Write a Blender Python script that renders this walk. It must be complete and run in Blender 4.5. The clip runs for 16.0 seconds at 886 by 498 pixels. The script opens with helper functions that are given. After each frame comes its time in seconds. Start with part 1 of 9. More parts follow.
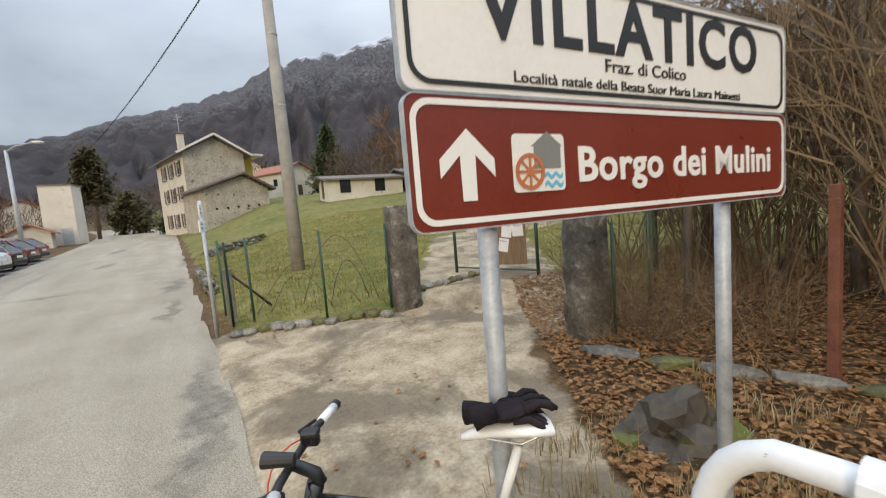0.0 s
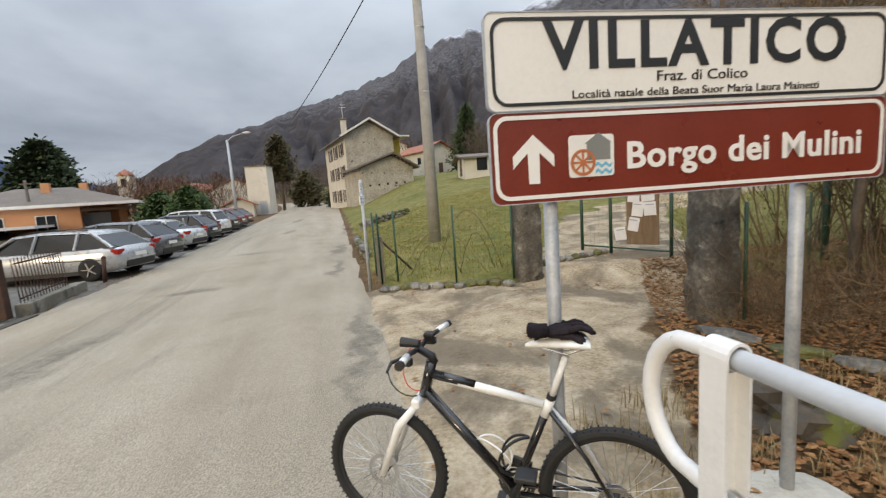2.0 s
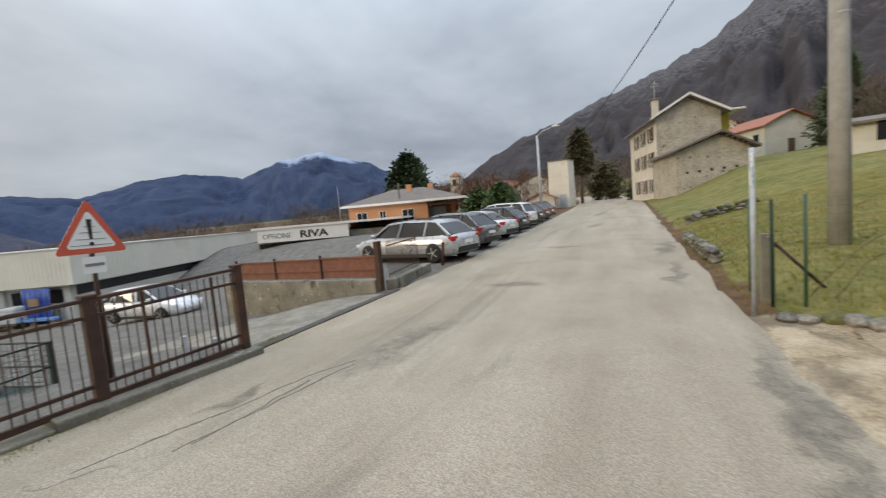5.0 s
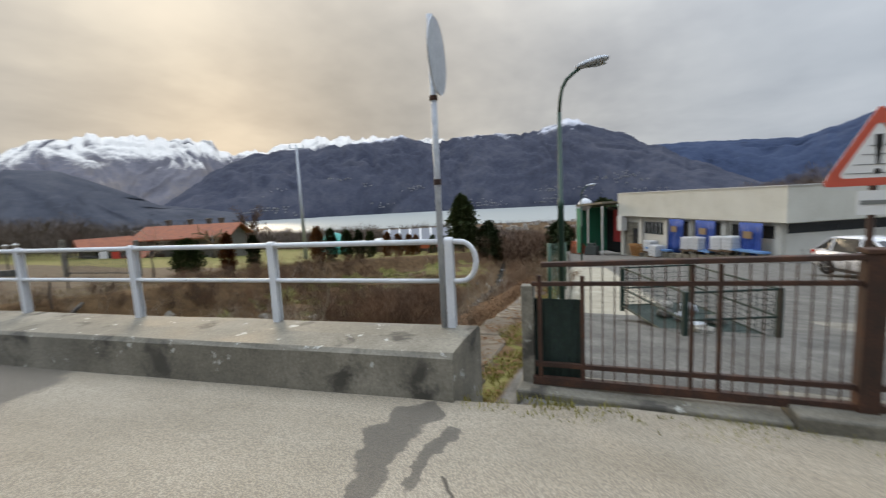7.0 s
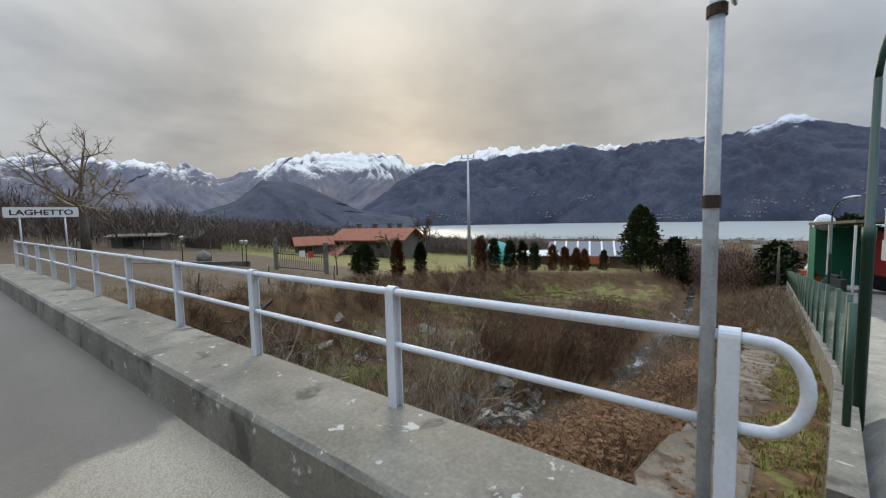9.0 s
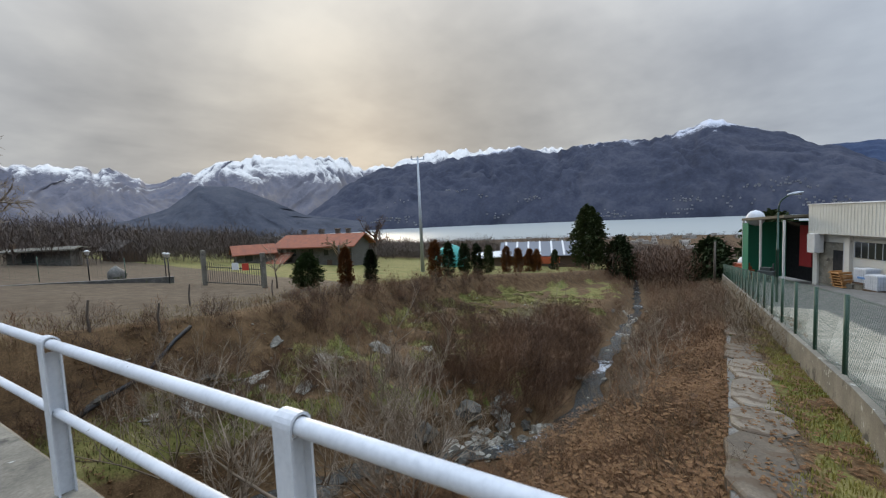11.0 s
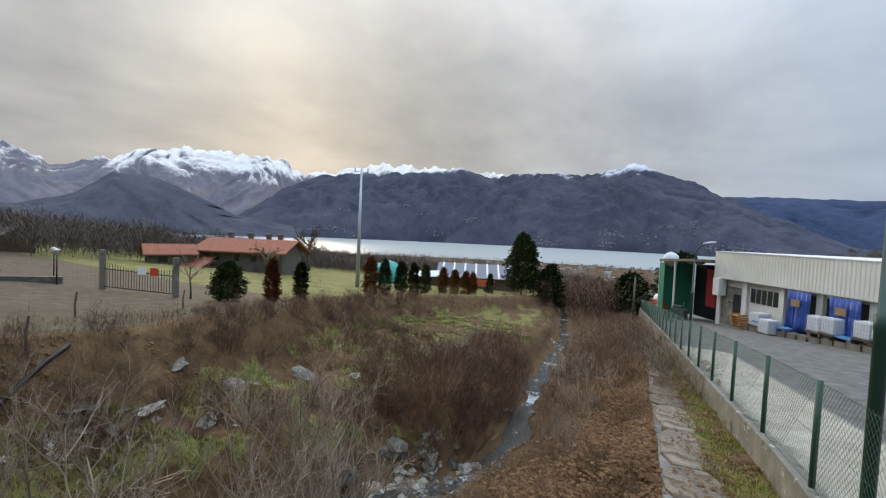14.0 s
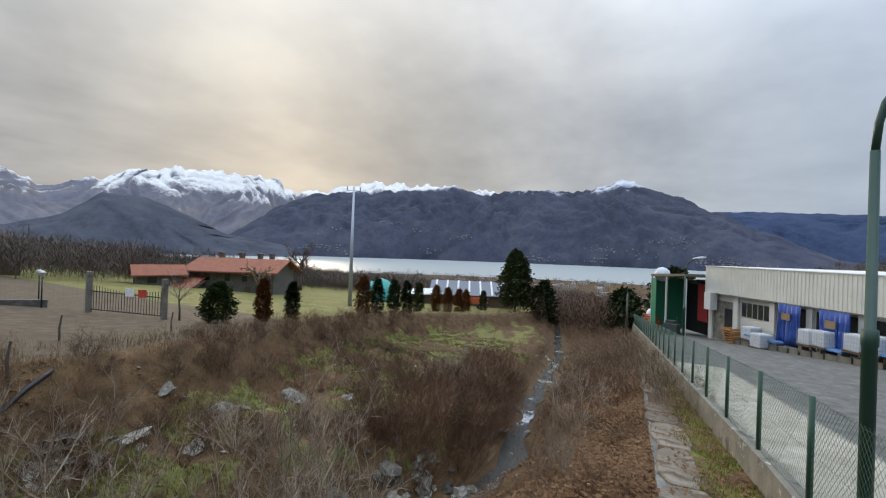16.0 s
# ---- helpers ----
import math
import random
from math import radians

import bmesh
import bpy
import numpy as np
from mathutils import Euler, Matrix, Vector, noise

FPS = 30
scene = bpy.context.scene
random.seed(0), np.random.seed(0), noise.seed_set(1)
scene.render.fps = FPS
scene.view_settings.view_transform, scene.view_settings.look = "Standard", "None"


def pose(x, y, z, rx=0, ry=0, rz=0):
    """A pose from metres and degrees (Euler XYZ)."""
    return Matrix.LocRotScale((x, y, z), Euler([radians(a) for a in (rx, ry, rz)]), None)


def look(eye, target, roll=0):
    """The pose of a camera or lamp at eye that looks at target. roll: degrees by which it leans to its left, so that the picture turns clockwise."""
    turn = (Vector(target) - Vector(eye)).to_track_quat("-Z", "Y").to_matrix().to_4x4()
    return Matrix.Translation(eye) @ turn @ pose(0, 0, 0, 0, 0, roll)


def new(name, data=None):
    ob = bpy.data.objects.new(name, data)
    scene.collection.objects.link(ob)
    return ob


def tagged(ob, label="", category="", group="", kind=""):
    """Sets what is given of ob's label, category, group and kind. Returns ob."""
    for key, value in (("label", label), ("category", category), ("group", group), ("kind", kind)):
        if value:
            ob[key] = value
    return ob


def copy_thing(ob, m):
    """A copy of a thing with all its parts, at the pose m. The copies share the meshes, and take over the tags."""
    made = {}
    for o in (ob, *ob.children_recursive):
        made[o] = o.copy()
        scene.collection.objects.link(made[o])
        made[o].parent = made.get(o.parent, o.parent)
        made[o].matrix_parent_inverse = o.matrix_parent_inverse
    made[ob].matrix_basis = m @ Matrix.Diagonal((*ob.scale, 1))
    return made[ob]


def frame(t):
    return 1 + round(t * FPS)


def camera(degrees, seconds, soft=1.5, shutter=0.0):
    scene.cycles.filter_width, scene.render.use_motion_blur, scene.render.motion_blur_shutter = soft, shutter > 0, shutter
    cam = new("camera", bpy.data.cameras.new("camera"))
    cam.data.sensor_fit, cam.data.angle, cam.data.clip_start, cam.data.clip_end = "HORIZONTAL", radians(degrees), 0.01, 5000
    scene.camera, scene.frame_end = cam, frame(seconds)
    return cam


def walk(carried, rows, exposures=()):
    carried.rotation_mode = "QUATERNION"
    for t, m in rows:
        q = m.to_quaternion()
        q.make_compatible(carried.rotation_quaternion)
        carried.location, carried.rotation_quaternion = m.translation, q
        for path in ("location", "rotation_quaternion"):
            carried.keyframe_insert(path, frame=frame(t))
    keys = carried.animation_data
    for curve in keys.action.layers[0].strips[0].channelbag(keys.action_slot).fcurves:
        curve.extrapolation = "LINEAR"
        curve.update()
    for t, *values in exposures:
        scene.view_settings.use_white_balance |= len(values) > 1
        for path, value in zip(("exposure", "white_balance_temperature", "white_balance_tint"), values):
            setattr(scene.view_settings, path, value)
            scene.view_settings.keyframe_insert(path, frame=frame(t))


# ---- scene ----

cam = camera(94.6, 16.0, soft=1.2, shutter=0.3)
PATH = [
    (0, (1.107, 0.346, 1.658), (2.049, 2.1, 1.467), -4.6),
    (0.5, (1.027, 0.06, 1.699), (1.91, 1.853, 1.633), -5.3),
    (1, (1.102, -0.203, 1.684), (1.727, 1.693, 1.557), -5.7),
    (1.5, (1.113, -0.313, 1.67), (1.583, 1.621, 1.478), -5.1),
    (2, (1.062, -0.28, 1.65), (1.382, 1.679, 1.399), -4.2),
    (2.5, (0.935, -0.174, 1.623), (1.115, 1.787, 1.274), -4.4),
    (3, (0.884, 0.035, 1.6), (0.976, 2.001, 1.243), -4.9),
    (3.2, (0.879, 0.142, 1.61), (0.939, 2.116, 1.289), -4.8),
    (5.3, (-0.171, 1.262, 1.588), (-1.356, 2.866, 1.424), -4.5),
    (5.5, (-0.32, 1.316, 1.608), (-1.645, 2.802, 1.418), -4.5),
    (6, (-0.667, 1.466, 1.594), (-2.509, 2.217, 1.392), -4.4),
    (6.5, (-1.154, 1.431, 1.504), (-3.137, 1.311, 1.27), -3.5),
    (7, (-1.606, 1.285, 1.519), (-3.45, 0.546, 1.289), -2.8),
    (7.5, (-2.021, 1.103, 1.561), (-3.644, -0.046, 1.347), -0.1),
    (8, (-2.311, 0.761, 1.579), (-3.807, -0.553, 1.39), 0.6),
    (8.2, (-2.477, 0.669, 1.6), (-3.932, -0.691, 1.417), 0.2),
    (10.3, (-3.898, -0.523, 1.675), (-5.319, -1.925, 1.548), -2.0),
    (10.5, (-4.0, -0.656, 1.671), (-5.478, -1.998, 1.551), -1.9),
    (11, (-4.196, -0.847, 1.711), (-5.775, -2.065, 1.558), -2.5),
    (11.5, (-4.449, -0.946, 1.788), (-5.996, -2.197, 1.59), -2.8),
    (12, (-4.532, -1.017, 1.961), (-6.065, -2.284, 1.75), -1.9),
    (12.5, (-4.613, -1.171, 1.962), (-6.23, -2.339, 1.818), -0.2),
    (13, (-4.647, -1.211, 1.973), (-6.321, -2.299, 1.861), 1.4),
    (13.5, (-4.656, -1.22, 1.975), (-6.379, -2.231, 1.877), 2.6),
    (14, (-4.62, -1.224, 1.981), (-6.369, -2.191, 1.905), 2.6),
    (14.5, (-4.645, -1.218, 1.986), (-6.416, -2.144, 1.921), 2.4),
    (15, (-4.65, -1.218, 1.989), (-6.428, -2.133, 1.948), 2.2),
    (15.5, (-4.607, -1.212, 2.003), (-6.376, -2.146, 1.988), 2.1),
    (16, (-4.625, -1.208, 2.012), (-6.39, -2.148, 2.022), 2.0),
]
EXPOSURES = [(0.0, 0.07, 9200, 12), (1.0, 0.0, 9800, 13), (3.2, 0.0, 9100, 12), (5.3, -0.06, 9500, 12), (7.5, -0.07, 9300, 12), (8.2, -0.13, 8900, 11), (10.3, -0.23, 8300, 11), (13.0, -0.05, 8300, 11), (16.0, -0.11, 8300, 11)]
walk(cam, [(t, look(eye, target, roll)) for t, eye, target, roll in PATH], EXPOSURES)

# ---- world and sun: thick cloud, brighter overhead, the sun behind it low over the lake ----
SUN_AZ, SUN_EL = 139.0, 13.0
world = bpy.data.worlds.new("overcast_sky")
scene.world = world
world.use_nodes = True


def wire(tree, kind, ins=None, operation="", use_clamp=False, data_type="", blend_type="", feature="", clamp=False, attribute_name=""):
    """A node with its inputs set from values or sockets."""
    n = tree.nodes.new(kind)
    if operation:
        n.operation = operation
    if use_clamp:
        n.use_clamp = True
    if data_type:
        n.data_type = data_type
        if blend_type:
            n.blend_type = blend_type
    if feature:
        n.feature = feature
    if clamp:
        n.clamp = True
    if attribute_name:
        n.attribute_name = attribute_name
    for k, v in (ins or {}).items():
        if isinstance(v, bpy.types.NodeSocket):
            tree.links.new(v, n.inputs[k])
        else:
            n.inputs[k].default_value = v
    return n


def maths(tree, op, a, b=0.0, c=0.0, clamp=False):
    return wire(tree, "ShaderNodeMath", {0: a, 1: b, 2: c}, operation=op, use_clamp=clamp).outputs[0]


def ramp(tree, fac, stops, interp="LINEAR"):
    n = wire(tree, "ShaderNodeValToRGB", {0: fac})
    n.color_ramp.interpolation = interp
    els = n.color_ramp.elements
    while len(els) < len(stops):
        els.new(0.5)
    for e, (p, c) in zip(els, stops):
        e.position = p
        e.color = (*c, 1) if len(c) == 3 else c
    return n.outputs[0]


def mixed(tree, fac, a, b, blend="MIX"):
    n = wire(tree, "ShaderNodeMix", {0: fac, 6: a, 7: b}, data_type="RGBA", blend_type=blend)
    return n.outputs[2]


def make_sky():
    tr = world.node_tree
    tr.nodes.clear()
    out = tr.nodes.new("ShaderNodeOutputWorld")
    sky = tr.nodes.new("ShaderNodeTexSky")
    sky.sky_type, sky.sun_disc, sky.dust_density = "NISHITA", False, 2.0
    sky.sun_elevation, sky.sun_rotation = radians(SUN_EL), radians(-SUN_AZ)
    co = tr.nodes.new("ShaderNodeTexCoord").outputs["Generated"]
    sep = wire(tr, "ShaderNodeSeparateXYZ", {0: co})
    up = maths(tr, "MAXIMUM", sep.outputs[2], 0.0)
    deck = maths(tr, "ADD", up, 0.22)
    px, py = maths(tr, "DIVIDE", sep.outputs[0], deck), maths(tr, "DIVIDE", sep.outputs[1], deck)
    pos = wire(tr, "ShaderNodeCombineXYZ", {0: px, 1: py, 2: 0.3})
    big = wire(tr, "ShaderNodeTexNoise", {"Vector": pos.outputs[0], "Scale": 0.75, "Detail": 5.0, "Roughness": 0.5, "Distortion": 0.4}).outputs[0]
    fine = wire(tr, "ShaderNodeTexNoise", {"Vector": pos.outputs[0], "Scale": 2.4, "Detail": 6.0, "Roughness": 0.52}).outputs[0]
    cover = maths(tr, "ADD", maths(tr, "MULTIPLY", big, 0.7), maths(tr, "MULTIPLY", fine, 0.3))
    tint = ramp(tr, cover, [(0.32, (0.42, 0.45, 0.50)), (0.44, (0.55, 0.58, 0.63)), (0.54, (0.68, 0.71, 0.75)), (0.66, (0.80, 0.82, 0.85))])
    s = Vector((-math.sin(radians(SUN_AZ)) * math.cos(radians(SUN_EL)), math.cos(radians(SUN_AZ)) * math.cos(radians(SUN_EL)), math.sin(radians(SUN_EL))))
    toward = wire(tr, "ShaderNodeVectorMath", {0: co, 1: s}, operation="DOT_PRODUCT").outputs["Value"]
    near = maths(tr, "POWER", maths(tr, "MAXIMUM", toward, 0.0), 2.4)
    glow = mixed(tr, near, (0.74, 0.99, 1.42, 1), (1.13, 1.19, 1.25, 1))
    zen = maths(tr, "ADD", maths(tr, "MULTIPLY", maths(tr, "POWER", up, 3.0), SKY_ZENITH), 1.0)
    cloud = mixed(tr, 1.0, mixed(tr, 1.0, tint, glow, "MULTIPLY"), wire(tr, "ShaderNodeCombineColor", {0: zen, 1: zen, 2: zen}).outputs[0], "MULTIPLY")
    clear = wire(tr, "ShaderNodeBackground", {0: sky.outputs[0], 1: 0.05})
    grey = wire(tr, "ShaderNodeBackground", {0: cloud, 1: SKY_STRENGTH})
    both = wire(tr, "ShaderNodeMixShader", {0: 0.94, 1: clear.outputs[0], 2: grey.outputs[0]})
    tr.links.new(both.outputs[0], out.inputs[0])


SKY_ZENITH, SKY_STRENGTH = 6.0, 0.76
make_sky()
sun = new("sun", bpy.data.lights.new("sun", "SUN"))
sun.data.energy, sun.data.angle, sun.data.color = 1.5, radians(16), (1.0, 0.95, 0.86)
sun.matrix_basis = pose(0, 0, 60, 90 - SUN_EL, 0, SUN_AZ + 180)

# ---- mesh building ----
class Shape:
    """Vertices and faces gathered for one mesh."""

    def __init__(self):
        self.v, self.f = [], []

    def add(self, verts, faces):
        n = len(self.v)
        self.v.extend(tuple(p) for p in verts)
        self.f.extend(tuple(i + n for i in f) for f in faces)
        return self

    def box(self, c, s, m=None, taper=1.0):
        x, y, z = (q / 2 for q in s)
        k = taper
        pts = [(-x, -y, -z), (x, -y, -z), (x, y, -z), (-x, y, -z), (-x * k, -y * k, z), (x * k, -y * k, z), (x * k, y * k, z), (-x * k, y * k, z)]
        pts = [Vector(p) for p in pts]
        if m is not None:
            pts = [m.to_3x3() @ p for p in pts]
        return self.add([p + Vector(c) for p in pts], [(3, 2, 1, 0), (4, 5, 6, 7), (0, 1, 5, 4), (1, 2, 6, 5), (2, 3, 7, 6), (3, 0, 4, 7)])

    def span(self, lo, hi):
        return self.box([(a + b) / 2 for a, b in zip(lo, hi)], [abs(b - a) for a, b in zip(lo, hi)])

    def beam(self, p, q, w, h, up=(0, 0, 1)):
        """A rectangular bar from p to q, w wide and h high."""
        p, q = Vector(p), Vector(q)
        d = (q - p).normalized()
        side = d.cross(Vector(up))
        side = side.normalized() if side.length > 1e-5 else Vector((1, 0, 0))
        top = side.cross(d).normalized()
        a, b = side * (w / 2), top * (h / 2)
        pts = [e + s for e in (p, q) for s in (-a - b, a - b, a + b, -a + b)]
        return self.add(pts, [(3, 2, 1, 0), (4, 5, 6, 7), (0, 1, 5, 4), (1, 2, 6, 5), (2, 3, 7, 6), (3, 0, 4, 7)])

    def tube(self, pts, r, n=8, closed=False, caps=True):
        """A round bar along points; r is a number or one a point."""
        pts = [Vector(p) for p in pts]
        rs = [r] * len(pts) if not hasattr(r, "__len__") else list(r)
        k, base = len(pts), len(self.v)
        ref = None
        for i, p in enumerate(pts):
            if closed:
                d = pts[(i + 1) % k] - pts[i - 1]
            else:
                d = pts[min(i + 1, k - 1)] - pts[max(i - 1, 0)]
            d = d.normalized() if d.length > 1e-9 else Vector((0, 0, 1))
            if ref is None:
                ref = Vector((0, 0, 1)) if abs(d.z) < 0.9 else Vector((1, 0, 0))
            a = d.cross(ref)
            a = a.normalized() if a.length > 1e-6 else d.orthogonal().normalized()
            b = a.cross(d).normalized()
            ref = b
            for j in range(n):
                t = 2 * math.pi * j / n
                self.v.append(tuple(p + (a * math.cos(t) + b * math.sin(t)) * rs[i]))
        for i in range(k if closed else k - 1):
            o, q = base + i * n, base + ((i + 1) % k) * n
            for j in range(n):
                self.f.append((o + j, o + (j + 1) % n, q + (j + 1) % n, q + j))
        if caps and not closed:
            self.f.append(tuple(base + j for j in reversed(range(n))))
            self.f.append(tuple(base + (k - 1) * n + j for j in range(n)))
        return self

    def prism(self, outline, depth, m):
        """An outline of (x, y) pushed along +z by depth, set at the pose m."""
        n = len(outline)
        pts = [m @ Vector((x, y, z)) for z in (0, depth) for x, y in outline]
        faces = [tuple(reversed(range(n))), tuple(range(n, 2 * n))] + [(i, (i + 1) % n, n + (i + 1) % n, n + i) for i in range(n)]
        return self.add(pts, faces)

    def lathe(self, profile, n=16, m=None):
        """(radius, height) pairs turned about z."""
        m = m or Matrix()
        k = len(profile)
        pts = [m @ Vector((r * math.cos(2 * math.pi * j / n), r * math.sin(2 * math.pi * j / n), z)) for r, z in profile for j in range(n)]
        faces = [(i * n + j, i * n + (j + 1) % n, (i + 1) * n + (j + 1) % n, (i + 1) * n + j) for i in range(k - 1) for j in range(n)]
        faces += [tuple(reversed(range(n))), tuple((k - 1) * n + j for j in range(n))]
        return self.add(pts, faces)

    def blob(self, c, s, seed=0, rough=0.25, sub=2, flat=None):
        """A rough lump: a stone, a clod, a clump."""
        bm = bmesh.new()
        bmesh.ops.create_icosphere(bm, subdivisions=sub, radius=1.0)
        for v in bm.verts:
            k = 1 + rough * noise.noise(v.co * 1.4 + Vector((seed * 7.3, seed * 3.1, 0))) + rough * 0.5 * noise.noise(v.co * 3.7 + Vector((seed, 0, seed)))
            v.co = Vector((v.co.x * s[0], v.co.y * s[1], v.co.z * s[2])) * k
            if flat is not None and v.co.z < flat:
                v.co.z = flat
        bm.verts.index_update()
        self.add([v.co + Vector(c) for v in bm.verts], [[v.index for v in f.verts] for f in bm.faces])
        bm.free()
        return self

    def mesh(self, name, smooth=False):
        me = bpy.data.meshes.new(name)
        me.from_pydata(self.v, [], self.f)
        if smooth:
            me.polygons.foreach_set("use_smooth", [True] * len(me.polygons))
        me.update()
        return me


def part(name, shape, material, parent=None, label="", smooth=False, bevel=0.0, kind=""):
    """One mesh object under a thing or part (or on its own)."""
    ob = new(name, shape.mesh(name, smooth))
    ob.data.materials.append(material)
    if parent is not None:
        ob.parent = parent
    if bevel:
        mod = ob.modifiers.new("bevel", "BEVEL")
        mod.width, mod.segments, mod.limit_method, mod.angle_limit = bevel, 2, "ANGLE", radians(40)
    return tagged(ob, label, "", "", kind)


def thing(name, label, category, group="", m=None):
    """An Empty that parents the parts of one thing."""
    ob = new(name)
    ob.empty_display_size = 0.2
    if m is not None:
        ob.matrix_basis = m
    return tagged(ob, label, category, group)


def lettering(text, size, material, m, parent, name="lettering", extrude=0.0015, weight=0.0, align="CENTER", width=None, spacing=1.0):
    """Words as a mesh, standing in the xy plane of m, the baseline centred on its origin."""
    cu = bpy.data.curves.new(name, "FONT")
    cu.body, cu.size, cu.extrude, cu.align_x, cu.offset = text, size, extrude, align, weight
    cu.resolution_u = 3
    cu.space_character = spacing
    tmp = bpy.data.objects.new("tmp", cu)
    scene.collection.objects.link(tmp)
    dg = bpy.context.evaluated_depsgraph_get()
    me = bpy.data.meshes.new_from_object(tmp.evaluated_get(dg))
    bpy.data.objects.remove(tmp)
    co = np.empty(len(me.vertices) * 3)
    me.vertices.foreach_get("co", co)
    co = co.reshape(-1, 3)
    if width and len(co):
        k = width / (co[:, 0].max() - co[:, 0].min())
        me.transform(Matrix.Diagonal((k, 1, 1, 1)))
    me.transform(m)
    me.materials.clear()
    me.materials.append(material)
    ob = new(name, me)
    ob.parent = parent
    return ob


def smooth01(a, b, x):
    t = np.clip((np.asarray(x, float) - a) / (b - a), 0, 1)
    return t * t * (3 - 2 * t)


# ---- materials ----
def surface(name, colours, scale=4.0, rough=(0.6, 0.9), bump=0.2, bump_scale=60.0, metal=0.0, spots=None, fine=0.35, per_object=0.0, stretch=(1, 1, 1), spec=0.5, coords="Object", bump_dist=0.01):
    """A node material: colours blended by broad and fine noise, with relief. spots: (colour, scale, threshold, softness)."""
    mat = bpy.data.materials.new(name)
    mat.use_nodes = True
    tr = mat.node_tree
    bsdf = tr.nodes["Principled BSDF"]
    co = tr.nodes.new("ShaderNodeTexCoord").outputs[coords]
    pos = wire(tr, "ShaderNodeMapping", {0: co, "Scale": stretch}).outputs[0]
    broad = wire(tr, "ShaderNodeTexNoise", {"Vector": pos, "Scale": scale, "Detail": 6.0, "Roughness": 0.6}).outputs[0]
    grain = wire(tr, "ShaderNodeTexNoise", {"Vector": pos, "Scale": bump_scale, "Detail": 4.0, "Roughness": 0.65}).outputs[0]
    val = maths(tr, "ADD", maths(tr, "MULTIPLY", broad, 1 - fine), maths(tr, "MULTIPLY", grain, fine))
    if per_object:
        rnd = tr.nodes.new("ShaderNodeObjectInfo").outputs["Random"]
        val = maths(tr, "ADD", val, maths(tr, "MULTIPLY", maths(tr, "SUBTRACT", rnd, 0.5), per_object))
    n = len(colours)
    stops = [(0.34 + 0.32 * i / max(1, n - 1), c) for i, c in enumerate(colours)]
    col = ramp(tr, val, stops)
    for colour, sc, thr, soft in spots or ():
        mask = wire(tr, "ShaderNodeTexNoise", {"Vector": pos, "Scale": sc, "Detail": 7.0, "Roughness": 0.62, "Distortion": 0.3}).outputs[0]
        mask = wire(tr, "ShaderNodeMapRange", {0: mask, 1: thr, 2: thr + soft, 3: 0.0, 4: 1.0}, clamp=True).outputs[0]
        col = mixed(tr, mask, col, (*colour, 1))
    tr.links.new(col, bsdf.inputs["Base Color"])
    rg = wire(tr, "ShaderNodeMapRange", {0: broad, 1: 0.3, 2: 0.7, 3: rough[0], 4: rough[1]}).outputs[0]
    tr.links.new(rg, bsdf.inputs["Roughness"])
    bsdf.inputs["Metallic"].default_value = metal
    bsdf.inputs["Specular IOR Level"].default_value = spec
    if bump:
        bp = wire(tr, "ShaderNodeBump", {"Strength": bump, "Distance": bump_dist, "Height": val})
        tr.links.new(bp.outputs[0], bsdf.inputs["Normal"])
    return mat


def paint(name, colour, rough=0.4, metal=0.0, dirt=0.12, coat=0.0, spec=0.5):
    """A coat of paint, plastic or metal with faint grime."""
    d = tuple(c * (1 - dirt) for c in colour)
    l = tuple(min(1, c * (1 + dirt * 0.4)) for c in colour)
    mat = surface(name, [d, colour, l], scale=5.0, rough=(rough * 0.85, min(1, rough * 1.2)), bump=0.03, bump_scale=90, metal=metal, spec=spec)
    mat.node_tree.nodes["Principled BSDF"].inputs["Coat Weight"].default_value = coat
    return mat


def clear_glass(name, colour=(0.9, 0.95, 0.95), rough=0.02):
    mat = bpy.data.materials.new(name)
    mat.use_nodes = True
    b = mat.node_tree.nodes["Principled BSDF"]
    b.inputs["Base Color"].default_value = (*colour, 1)
    b.inputs["Roughness"].default_value = rough
    b.inputs["Transmission Weight"].default_value = 1.0
    b.inputs["IOR"].default_value = 1.45
    return mat

# ---- the lie of the land ----
def road_z(y):
    s = np.maximum(np.asarray(y, float) - 8.0, 0)
    return 0.0275 * (np.sqrt(s * s + 36) - 6)


def road_right(y):
    y = np.asarray(y, float)
    return 1.45 - 0.085 * y - 0.0011 * np.maximum(y - 45, 0) ** 2


def road_left(y):
    y = np.asarray(y, float)
    return -4.36 - 0.118 * (y - 0.2) - 0.0012 * np.maximum(y - 45, 0) ** 2


def stream_y(x):
    """The stream swings out from under the bridge, then runs down beside the path."""
    return np.interp(-np.asarray(x, float), [0, 5, 8.4, 9.8, 11.4, 12.8, 13.9, 15.5, 18.4, 22.2, 29, 43, 90, 200], [-8.4, -8.5, -8.6, -8.3, -7.5, -6.4, -5.7, -5.3, -5.6, -6.3, -7.4, -9.2, -19.6, -44.0])


def bed_z(x):
    return np.maximum(-3.2 + 0.1 * np.asarray(x, float), -77)


def path_edge(x):
    """The outer edge of the stone path."""
    return -0.80 - 0.052 * np.maximum(-np.asarray(x, float) - 5, 0)


def bank_y(x):
    """The lip between the gully and the field."""
    return np.interp(-np.asarray(x, float), [0, 5, 9, 14, 25, 36, 50, 75, 120], [-13.3, -13.3, -13.5, -15.2, -19.5, -21.0, -19.0, -19.5, -25.0])


def fence_y(x):
    """The line of the yard wall, which bears away from the stream path."""
    return 0.40 - 0.085 * np.maximum(-np.asarray(x, float) - 11.5, 0)


